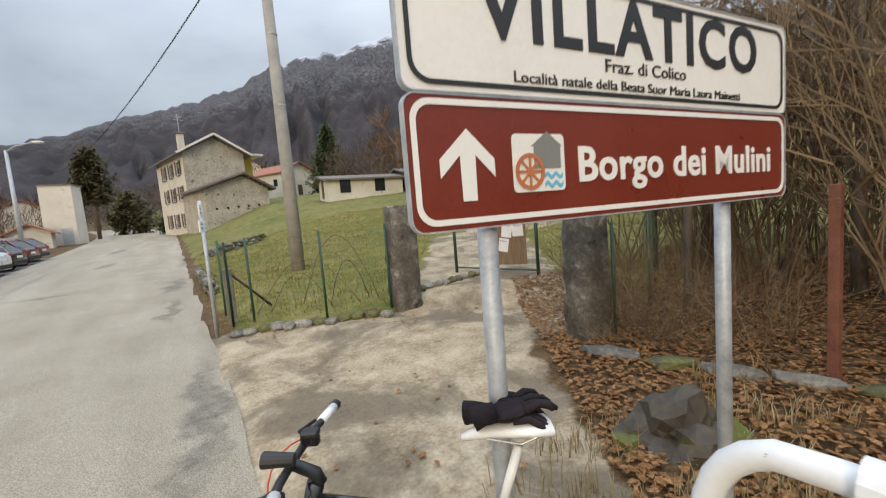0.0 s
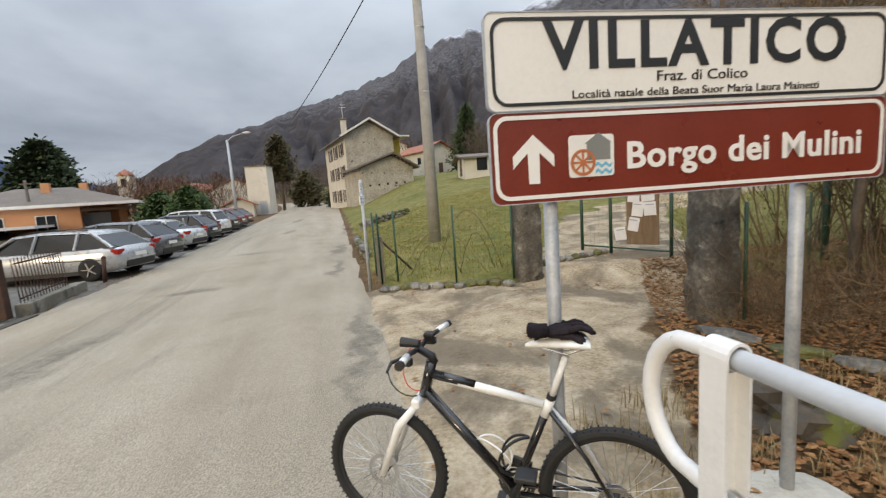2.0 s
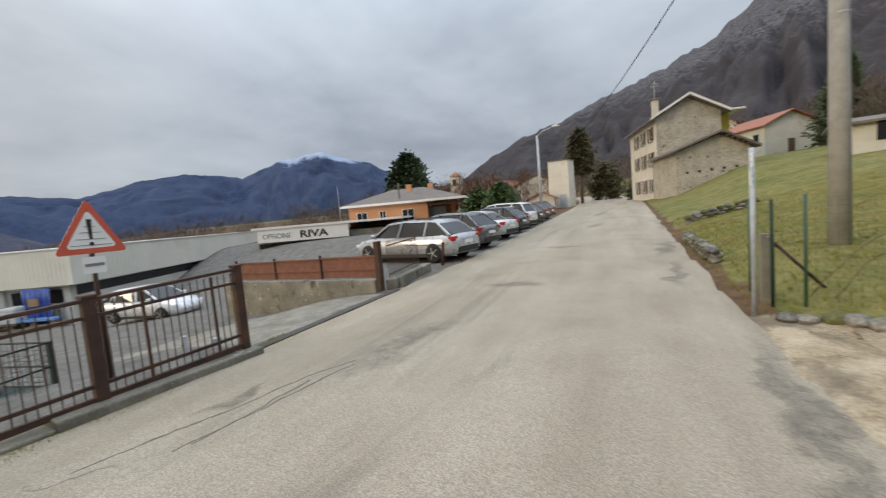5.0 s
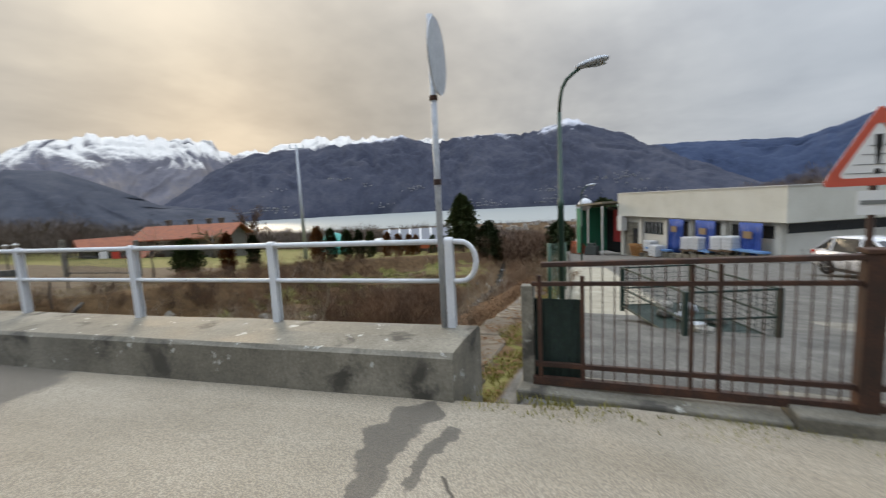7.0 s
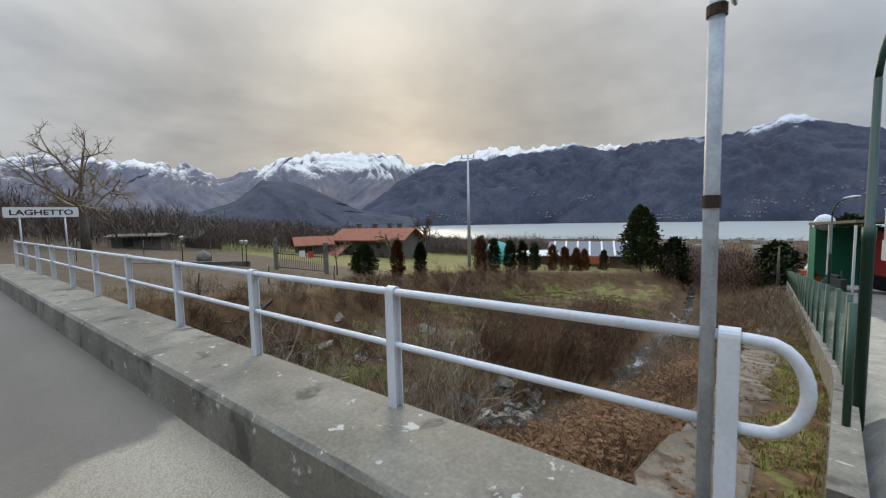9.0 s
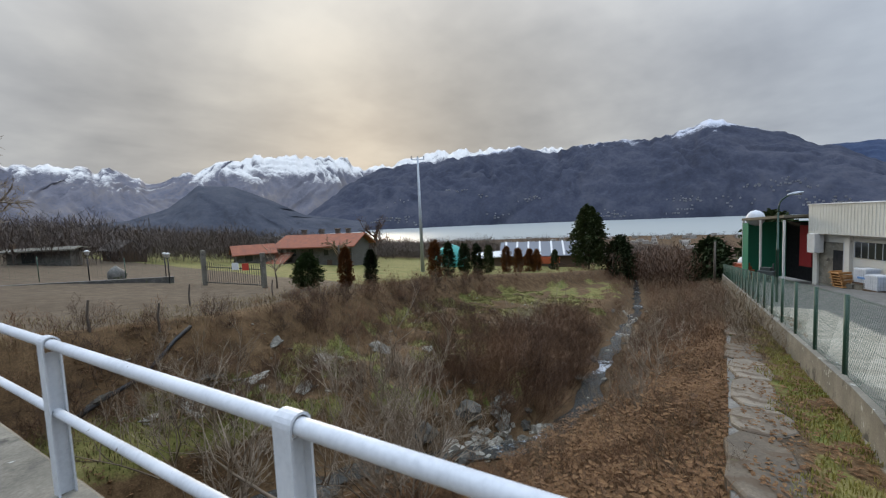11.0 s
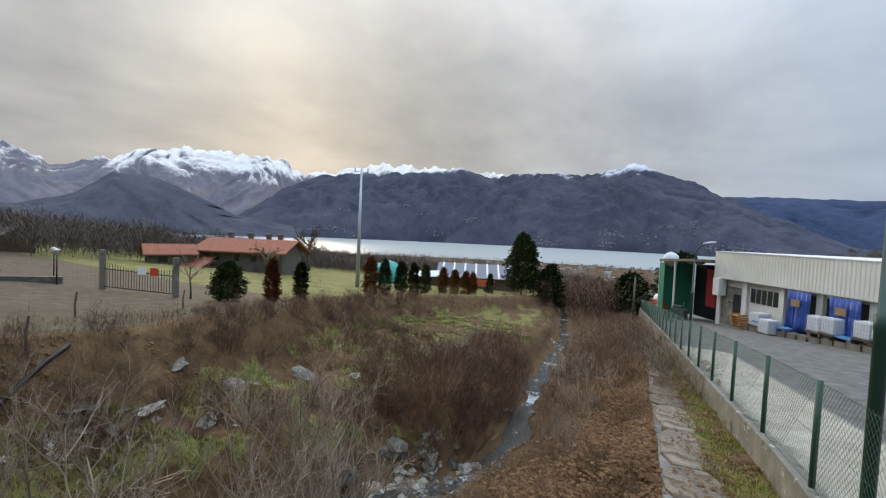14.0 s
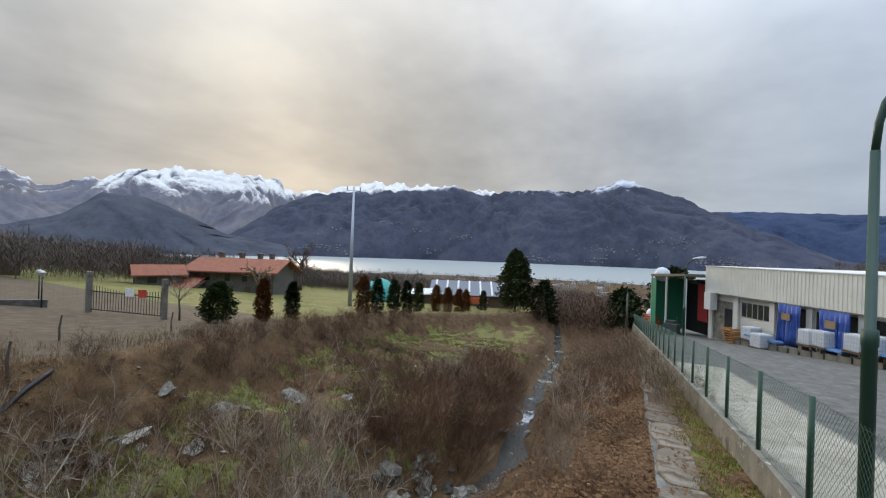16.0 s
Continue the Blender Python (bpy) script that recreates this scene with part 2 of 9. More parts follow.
def slope_z(x):
    """The ground on the lake side falls steadily, then flattens at the shore."""
    d = np.maximum(-np.asarray(x, float), 0)
    return np.maximum(0.2 - 0.11 * np.minimum(d, 120) - 0.095 * np.maximum(d - 120, 0), -77.0)


def path_z(x):
    return -0.42 - 0.125 * (-np.asarray(x, float) - 4.5)


def bumps(x, y, size, amount):
    """Soft uneven ground from crossed waves."""
    a, b = x / size, y / size
    n = np.sin(a * 2.1 + 1.3 * np.sin(b * 1.7)) * np.cos(b * 2.6 + 0.9 * np.sin(a * 1.9 + 2)) + 0.5 * np.sin(a * 5.3 + b * 3.1 + 1.1 * np.sin(b * 4.4)) + 0.3 * np.cos(a * 9.1 - b * 8.3)
    return amount * n


def land(x, y):
    x, y = np.asarray(x, float), np.asarray(y, float)
    zr, xl, xr = road_z(y), road_left(y), road_right(y)
    # lake side, north: yard that falls away, then parking and gardens on the level
    level = zr - 0.02 * np.maximum(xl - 12 - x, 0)
    level = np.maximum(level, -30)
    k = smooth01(9.5, 24, y + 0.12 * x)
    yard = np.where(x < -4.6, slope_z(x) + 0.1, 0)
    near = smooth01(-10.5, -4.7, x)
    yard = yard * (1 - near) + near * np.minimum(zr, 0) + np.where(x < -4.6, -0.03, 0)
    north = yard * (1 - k) + level * k
    park = (x > xl - 7.5) & (y > 9.6)
    north = np.where(park, zr - 0.03, north)
    # lake side, south: path on the wall, gully, field
    zs = slope_z(x)
    yc, yt, zb, pe = stream_y(x), bank_y(x), bed_z(x), path_edge(x)
    pz = np.maximum(path_z(x), -77)
    toe = np.maximum(yc + 0.6, pe - 3.9)
    dr = np.clip((y - toe) / np.maximum(pe - toe, 0.4), 0, 1)
    right_bank = zb + 0.10 * np.clip(y - yc - 0.6, 0, 3) + (pz - 0.40 - zb) * (0.12 * smooth01(0, 0.12, dr) + 0.88 * dr ** 1.15) + (bumps(x, y, 1.1, 0.10) + bumps(x, y, 2.9, 0.12)) * np.sin(np.pi * dr)
    off, wide = (yc - 0.6) - y, np.maximum((yc - 0.6) - yt, 1)
    dl = np.clip(off / wide, 0, 1)
    shape = 0.38 * smooth01(0.0, np.minimum(1.2, 0.4 * wide), off) + 0.14 * dl + 0.48 * smooth01(wide - np.minimum(2.4, 0.45 * wide), wide - 0.1, off)
    left_bank = zb + (zs - zb) * shape + (bumps(x, y, 1.7, 0.10) + bumps(x, y, 0.7, 0.03)) * np.sin(np.pi * dl)
    bed = zb + bumps(x, y, 0.5, 0.04)
    south = np.where(y > yc + 0.6, right_bank, np.where(y < yc - 0.6, left_bank, bed))
    south = np.where(y < yt, zs + bumps(x, y, 6, 0.05), south)
    south = np.where(y > pe + 0.06, pz + bumps(x, y, 0.9, 0.015), south)
    lake_side = np.where(y > fence_y(x) + 0.12, north, south)
    # hill side: meadow that climbs to the village, litter beside the sign
    up = 0.082 * 42 * (1 - np.exp(-np.maximum(y - 7.0, 0) / 42)) * 1.25
    rise = smooth01(0.4, 9, x - xr) * up + 0.09 * 30 * (1 - np.exp(-np.maximum(x - xr - 9, 0) / 30))
    rise = rise + smooth01(5.2, 9.0, x) * smooth01(5.0, 0.0, y) * 0.7
    kerbed = smooth01(0.3, 1.2, x - xr) * smooth01(7.2, 8.2, y + 0.35 * (x - 1)) * 0.22
    hill = zr + np.minimum(rise, 90) + kerbed + np.where(x > xr + 0.5, bumps(x, y, 2.3, 0.035), 0)
    under = zr - 0.05
    edge = np.where(y > 0.15, xl + np.where(y < 9, -0.25, 0.0), xl - 0.5)
    out = np.where(x < edge, lake_side, np.where(x > xr, hill, under))
    out = np.where((x >= edge) & (x <= xl), np.where(y > 0.15, zr - 0.04, zr - 0.6), out)
    far = smooth01(250, 900, np.hypot(x, y)) * (x < 0)
    return np.maximum(out - far * 6, -75.6)


def gully_green(x, y):
    """Where the gully floor is grassed: the terrace below the field bank, in patches."""
    off, wide = stream_y(x) - 0.6 - y, stream_y(x) - 0.6 - bank_y(x)
    return (x < -5.0) & (off > 0.8) & (off < wide - 1.5) & (bumps(x, y, 2.6, 1.0) + np.where((x > -9.5) & (y < -9.4), 1.1, 0) + np.where((x < -15) & (off > 2.2), 0.4, 0) > 0.38)


def stuff_at(x, y):
    return float(land(x, y))


# ---- ground materials ----
def ground_material():
    mat = bpy.data.materials.new("ground")
    mat.use_nodes = True
    tr = mat.node_tree
    b = tr.nodes["Principled BSDF"]
    co = tr.nodes.new("ShaderNodeTexCoord").outputs["Object"]

    def tex(scale, detail=6.0, rough=0.6, dist=0.0):
        return wire(tr, "ShaderNodeTexNoise", {"Vector": co, "Scale": scale, "Detail": detail, "Roughness": rough, "Distortion": dist}).outputs[0]

    broad, mid, fine = tex(0.35), tex(2.2, 8.0, 0.65), tex(28.0, 5.0, 0.7)
    both = maths(tr, "ADD", maths(tr, "MULTIPLY", mid, 0.55), maths(tr, "MULTIPLY", fine, 0.45))
    litter = ramp(tr, both, [(0.34, (0.030, 0.017, 0.008)), (0.46, (0.080, 0.044, 0.019)), (0.56, (0.135, 0.077, 0.036)), (0.68, (0.22, 0.145, 0.078))])
    grass = ramp(tr, both, [(0.34, (0.052, 0.054, 0.013)), (0.46, (0.125, 0.118, 0.030)), (0.56, (0.20, 0.168, 0.060)), (0.68, (0.30, 0.245, 0.115))])
    green = ramp(tr, both, [(0.36, (0.042, 0.055, 0.010)), (0.50, (0.092, 0.108, 0.022)), (0.66, (0.17, 0.165, 0.05))])
    grass = mixed(tr, wire(tr, "ShaderNodeMapRange", {0: broad, 1: 0.47, 2: 0.66}, clamp=True).outputs[0], grass, green)
    dirt = ramp(tr, both, [(0.36, (0.050, 0.034, 0.021)), (0.50, (0.090, 0.063, 0.040)), (0.64, (0.145, 0.108, 0.073))])
    drive = ramp(tr, both, [(0.34, (0.13, 0.092, 0.056)), (0.45, (0.285, 0.214, 0.138)), (0.56, (0.41, 0.327, 0.226)), (0.68, (0.50, 0.43, 0.33))])
    soil = wire(tr, "ShaderNodeMapRange", {0: tex(0.8, 7.0, 0.62, 0.6), 1: 0.48, 2: 0.58}, clamp=True).outputs[0]
    drive = mixed(tr, maths(tr, "MULTIPLY", soil, 0.75), drive, (0.115, 0.088, 0.062, 1))
    tarmac = ramp(tr, both, [(0.36, (0.070, 0.067, 0.060)), (0.50, (0.122, 0.117, 0.106)), (0.64, (0.20, 0.19, 0.172))])
    pale = ramp(tr, both, [(0.36, (0.23, 0.205, 0.158)), (0.50, (0.34, 0.31, 0.245)), (0.64, (0.44, 0.405, 0.33))])
    col = litter
    wob = maths(tr, "MULTIPLY", maths(tr, "SUBTRACT", tex(3.5, 8.0, 0.65), 0.5), 1.5)
    for name, layer in (("grass", grass), ("dirt", dirt), ("drive", drive), ("tarmac", tarmac), ("pale", pale)):
        a = wire(tr, "ShaderNodeAttribute", attribute_name=name).outputs["Fac"]
        m = wire(tr, "ShaderNodeMapRange", {0: maths(tr, "ADD", a, maths(tr, "MULTIPLY", wob, maths(tr, "MULTIPLY", maths(tr, "MULTIPLY", a, 0.3 if name in ("pale", "tarmac") else 1.0), maths(tr, "SUBTRACT", 1.6, a)))), 1: 0.38, 2: 0.62}, clamp=True).outputs[0]
        col = mixed(tr, m, col, layer)
    tr.links.new(col, b.inputs["Base Color"])
    b.inputs["Roughness"].default_value = 0.93
    b.inputs["Specular IOR Level"].default_value = 0.25
    bp = wire(tr, "ShaderNodeBump", {"Strength": 0.6, "Distance": 0.03, "Height": both})
    tr.links.new(bp.outputs[0], b.inputs["Normal"])
    return mat


def road_material():
    mat = bpy.data.materials.new("worn_asphalt")
    mat.use_nodes = True
    tr = mat.node_tree
    b = tr.nodes["Principled BSDF"]
    co = tr.nodes.new("ShaderNodeTexCoord").outputs["Object"]
    sep = wire(tr, "ShaderNodeSeparateXYZ", {0: co})
    lat = maths(tr, "ADD", sep.outputs[0], maths(tr, "MULTIPLY", sep.outputs[1], 0.1))

    def tex(scale, detail=6.0, rough=0.6, dist=0.0, vec=co):
        return wire(tr, "ShaderNodeTexNoise", {"Vector": vec, "Scale": scale, "Detail": detail, "Roughness": rough, "Distortion": dist}).outputs[0]

    along = wire(tr, "ShaderNodeCombineXYZ", {0: lat, 1: maths(tr, "MULTIPLY", sep.outputs[1], 0.12), 2: 0.0}).outputs[0]
    streak, blotch, grit, speck = tex(0.9, 5.0, 0.6, 0.0, along), tex(0.7, 7.0, 0.62, 0.5), tex(45.0, 3.0, 0.7), tex(140.0, 2.0, 0.6)
    v = maths(tr, "ADD", maths(tr, "MULTIPLY", streak, 0.45), maths(tr, "MULTIPLY", blotch, 0.3))
    v = maths(tr, "ADD", v, maths(tr, "MULTIPLY", grit, 0.26))
    v = maths(tr, "ADD", v, maths(tr, "MULTIPLY", speck, 0.10))
    col = ramp(tr, v, [(0.36, (0.205, 0.165, 0.116)), (0.46, (0.325, 0.270, 0.198)), (0.55, (0.405, 0.340, 0.256)), (0.66, (0.485, 0.415, 0.322))])
    # coarse dark stone in the open surface
    vor = wire(tr, "ShaderNodeTexVoronoi", {"Vector": co, "Scale": 90.0}).outputs["Distance"]
    col = mixed(tr, maths(tr, "MULTIPLY", wire(tr, "ShaderNodeMapRange", {0: vor, 1: 0.35, 2: 0.6}, clamp=True).outputs[0], 0.5), col, (0.12, 0.106, 0.088, 1))
    # patched, broken places and the ragged verge
    patch = wire(tr, "ShaderNodeMapRange", {0: tex(0.42, 8.0, 0.66, 0.9, along), 1: 0.585, 2: 0.625}, clamp=True).outputs[0]
    col = mixed(tr, maths(tr, "MULTIPLY", patch, 0.28), col, (0.105, 0.098, 0.09, 1))
    wobble = wire(tr, "ShaderNodeVectorMath", {0: co, 1: wire(tr, "ShaderNodeVectorMath", {0: wire(tr, "ShaderNodeTexNoise", {"Vector": co, "Scale": 1.6, "Detail": 5.0}).outputs["Color"], 1: (0.9, 0.9, 0.0)}, operation="MULTIPLY").outputs[0]}, operation="ADD").outputs[0]
    cell = wire(tr, "ShaderNodeTexVoronoi", {"Vector": wobble, "Scale": 0.33}, feature="DISTANCE_TO_EDGE").outputs["Distance"]
    some = wire(tr, "ShaderNodeMapRange", {0: tex(0.23, 3.0), 1: 0.60, 2: 0.66}, clamp=True).outputs[0]
    crack = maths(tr, "MULTIPLY", wire(tr, "ShaderNodeMapRange", {0: cell, 1: 0.0, 2: 0.006, 3: 1.0, 4: 0.0}, clamp=True).outputs[0], some)
    col = mixed(tr, maths(tr, "MULTIPLY", crack, 0.8), col, (0.04, 0.037, 0.033, 1))
    # crazed, sunken places: dark tar with a net of cracks
    crazed = None
    for cx, cy, rx, ry in ((-2.95, 5.2, 0.30, 0.95), (-2.85, 9.0, 0.55, 0.28), (-3.62, 3.35, 0.10, 0.42), (-3.2, 15.2, 0.7, 0.18), (-3.6, 23.7, 0.25, 1.2), (-4.9, 34.0, 0.3, 2.5), (0.05, 10.5, 0.16, 1.3), (-0.2, 14.6, 0.2, 1.6), (-0.4, 24.0, 0.3, 4.0), (0.75, 4.6, 0.14, 1.6), (-1.6, -1.0, 0.3, 0.12)):
        q = wire(tr, "ShaderNodeVectorMath", {0: wire(tr, "ShaderNodeVectorMath", {0: wobble, 1: (cx + 0.45, cy + 0.45, 0.0)}, operation="SUBTRACT").outputs[0], 1: (1 / rx, 1 / ry, 0.0)}, operation="MULTIPLY").outputs[0]
        m = wire(tr, "ShaderNodeMapRange", {0: wire(tr, "ShaderNodeVectorMath", {0: q}, operation="LENGTH").outputs["Value"], 1: 0.55, 2: 1.25, 3: 1.0, 4: 0.0}, clamp=True).outputs[0]
        crazed = m if crazed is None else maths(tr, "MAXIMUM", crazed, m)
    net = wire(tr, "ShaderNodeTexVoronoi", {"Vector": wobble, "Scale": 8.0}, feature="DISTANCE_TO_EDGE").outputs["Distance"]
    net = wire(tr, "ShaderNodeMapRange", {0: net, 1: 0.0, 2: 0.05, 3: 1.0, 4: 0.0}, clamp=True).outputs[0]
    worn = maths(tr, "MULTIPLY", crazed, wire(tr, "ShaderNodeMapRange", {0: tex(6.0, 6.0, 0.7), 1: 0.35, 2: 0.6, 3: 0.35, 4: 1.0}, clamp=True).outputs[0])
    col = mixed(tr, maths(tr, "MULTIPLY", worn, 0.7), col, (0.115, 0.102, 0.084, 1))
    col = mixed(tr, maths(tr, "MULTIPLY", maths(tr, "MULTIPLY", net, wire(tr, "ShaderNodeMapRange", {0: crazed, 1: 0.2, 2: 0.7}, clamp=True).outputs[0]), 0.4), col, (0.035, 0.031, 0.026, 1))
    # long cracks that run along the lane
    for ax, ay, bx, by in ((-3.65, 2.2, -3.15, 4.5), (-3.2, 2.6, -3.05, 4.4), (-3.52, 0.45, -2.9, 1.0), (-4.9, 15.0, -3.0, 15.4), (-3.15, 2.7, -3.2, 3.9)):
        dx, dy = bx - ax, by - ay
        ln = math.hypot(dx, dy)
        rel = wire(tr, "ShaderNodeVectorMath", {0: wire(tr, "ShaderNodeMix", {0: 0.35, 4: co, 5: wobble}, data_type="VECTOR").outputs[1], 1: (ax + 0.16, ay + 0.16, 0.0)}, operation="SUBTRACT").outputs[0]
        run = wire(tr, "ShaderNodeVectorMath", {0: rel, 1: (dx / ln, dy / ln, 0.0)}, operation="DOT_PRODUCT").outputs["Value"]
        away = maths(tr, "ABSOLUTE", wire(tr, "ShaderNodeVectorMath", {0: rel, 1: (-dy / ln, dx / ln, 0.0)}, operation="DOT_PRODUCT").outputs["Value"])
        line = wire(tr, "ShaderNodeMapRange", {0: away, 1: 0.004, 2: 0.016, 3: 1.0, 4: 0.0}, clamp=True).outputs[0]
        line = maths(tr, "MULTIPLY", line, maths(tr, "MULTIPLY", maths(tr, "GREATER_THAN", run, 0.0), maths(tr, "LESS_THAN", run, ln)))
        col = mixed(tr, maths(tr, "MULTIPLY", line, 0.8), col, (0.04, 0.035, 0.03, 1))
    # damp run at the parapet's end, and along it
    wet = None
    for cx, cy, rx, ry in ((-4.1, 0.0, 0.22, 0.16), (-3.75, -0.02, 0.26, 0.18), (-3.4, 0.02, 0.20, 0.14), (-3.65, 0.33, 0.34, 0.05), (-2.2, -5.2, 1.0, 2.2), (-1.9, -9.0, 1.6, 3.0)):
        q = wire(tr, "ShaderNodeVectorMath", {0: wire(tr, "ShaderNodeVectorMath", {0: wobble, 1: (cx + 0.45, cy + 0.45, 0.0)}, operation="SUBTRACT").outputs[0], 1: (1 / rx, 1 / ry, 0.0)}, operation="MULTIPLY").outputs[0]
        d = wire(tr, "ShaderNodeVectorMath", {0: q}, operation="LENGTH").outputs["Value"]
        m = wire(tr, "ShaderNodeMapRange", {0: d, 1: 0.92, 2: 1.05, 3: 1.0, 4: 0.0}, clamp=True).outputs[0]
        wet = m if wet is None else maths(tr, "MAXIMUM", wet, m)
    ws = wire(tr, "ShaderNodeSeparateXYZ", {0: wobble})
    side = maths(tr, "SUBTRACT", ws.outputs[1], maths(tr, "MULTIPLY", ws.outputs[0], 0.6))
    wet = maths(tr, "MAXIMUM", wet, wire(tr, "ShaderNodeMapRange", {0: side, 1: -1.28, 2: -1.12, 3: 0.92, 4: 0.0}, clamp=True).outputs[0])
    col = mixed(tr, maths(tr, "MULTIPLY", wet, 0.74), col, (0.075, 0.067, 0.058, 1))
    tr.links.new(col, b.inputs["Base Color"])
    tr.links.new(maths(tr, "SUBTRACT", 0.86, maths(tr, "MULTIPLY", wet, 0.3)), b.inputs["Roughness"])
    b.inputs["Specular IOR Level"].default_value = 0.3
    hgt = maths(tr, "SUBTRACT", maths(tr, "ADD", grit, maths(tr, "MULTIPLY", vor, 0.8)), maths(tr, "MULTIPLY", crack, 2.0))
    bp = wire(tr, "ShaderNodeBump", {"Strength": 0.7, "Distance": 0.010, "Height": hgt})
    tr.links.new(bp.outputs[0], b.inputs["Normal"])
    return mat


def mountain_material(name, wood, rock, snow_from, snow_soft, snowy=(0.74, 0.77, 0.82), big=0.004, crag=None):
    mat = bpy.data.materials.new(name)
    mat.use_nodes = True
    tr = mat.node_tree
    b = tr.nodes["Principled BSDF"]
    co = tr.nodes.new("ShaderNodeTexCoord").outputs["Object"]
    z = wire(tr, "ShaderNodeSeparateXYZ", {0: co}).outputs[2]
    broad = wire(tr, "ShaderNodeTexNoise", {"Vector": co, "Scale": big, "Detail": 9.0, "Roughness": 0.62}).outputs[0]
    fine = wire(tr, "ShaderNodeTexNoise", {"Vector": co, "Scale": big * 9, "Detail": 8.0, "Roughness": 0.7}).outputs[0]
    v = maths(tr, "ADD", maths(tr, "MULTIPLY", broad, 0.6), maths(tr, "MULTIPLY", fine, 0.4))
    col = ramp(tr, v, [(0.36, tuple(c * 0.6 for c in wood)), (0.48, wood), (0.56, tuple((p + q) / 2 for p, q in zip(wood, rock))), (0.66, rock)])
    # Relief shading in the colour: gullies darkened, spurs lightened by the ridge mask.
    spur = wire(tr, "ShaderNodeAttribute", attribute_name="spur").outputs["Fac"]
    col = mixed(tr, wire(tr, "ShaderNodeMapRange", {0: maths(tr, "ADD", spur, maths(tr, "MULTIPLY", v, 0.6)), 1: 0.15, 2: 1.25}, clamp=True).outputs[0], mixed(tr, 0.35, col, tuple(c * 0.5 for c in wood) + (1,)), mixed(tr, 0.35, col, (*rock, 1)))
    if crag:
        high = maths(tr, "ADD", z, maths(tr, "MULTIPLY", maths(tr, "SUBTRACT", broad, 0.5), crag[1] * 2.5))
        high = wire(tr, "ShaderNodeMapRange", {0: high, 1: crag[0], 2: crag[0] + crag[1]}, clamp=True).outputs[0]
        face = wire(tr, "ShaderNodeMapRange", {0: fine, 1: 0.44, 2: 0.60}, clamp=True).outputs[0]
        col = mixed(tr, maths(tr, "MULTIPLY", high, face), col, (*crag[2], 1))
    line = maths(tr, "ADD", z, maths(tr, "MULTIPLY", maths(tr, "SUBTRACT", v, 0.5), snow_soft * 5))
    line = maths(tr, "ADD", line, maths(tr, "MULTIPLY", maths(tr, "SUBTRACT", spur, 0.5), snow_soft * 1.6))
    steep = wire(tr, "ShaderNodeSeparateXYZ", {0: tr.nodes.new("ShaderNodeNewGeometry").outputs["Normal"]}).outputs[2]
    line = maths(tr, "ADD", line, maths(tr, "MULTIPLY", maths(tr, "SUBTRACT", steep, 0.75), snow_soft * 1.6))
    m = wire(tr, "ShaderNodeMapRange", {0: line, 1: snow_from, 2: snow_from + snow_soft * 0.9}, clamp=True).outputs[0]
    col = mixed(tr, m, col, (*snowy, 1))
    tr.links.new(col, b.inputs["Base Color"])
    b.inputs["Roughness"].default_value = 0.95
    b.inputs["Specular IOR Level"].default_value = 0.1
    return mat


# ---- ground sheet ----
def spaced(lo, hi, step, far, grow=1.22):
    """Grid lines: even from lo to hi, then ever wider out to far on both sides."""
    line = list(np.arange(lo, hi + step / 2, step))
    s, p = step, hi
    while p < far:
        s = min(s * grow, 260)
        p += s
        line.append(p)
    s, p = step, lo
    while p > -far:
        s = min(s * grow, 260)
        p -= s
        line.insert(0, p)
    return np.array(line)


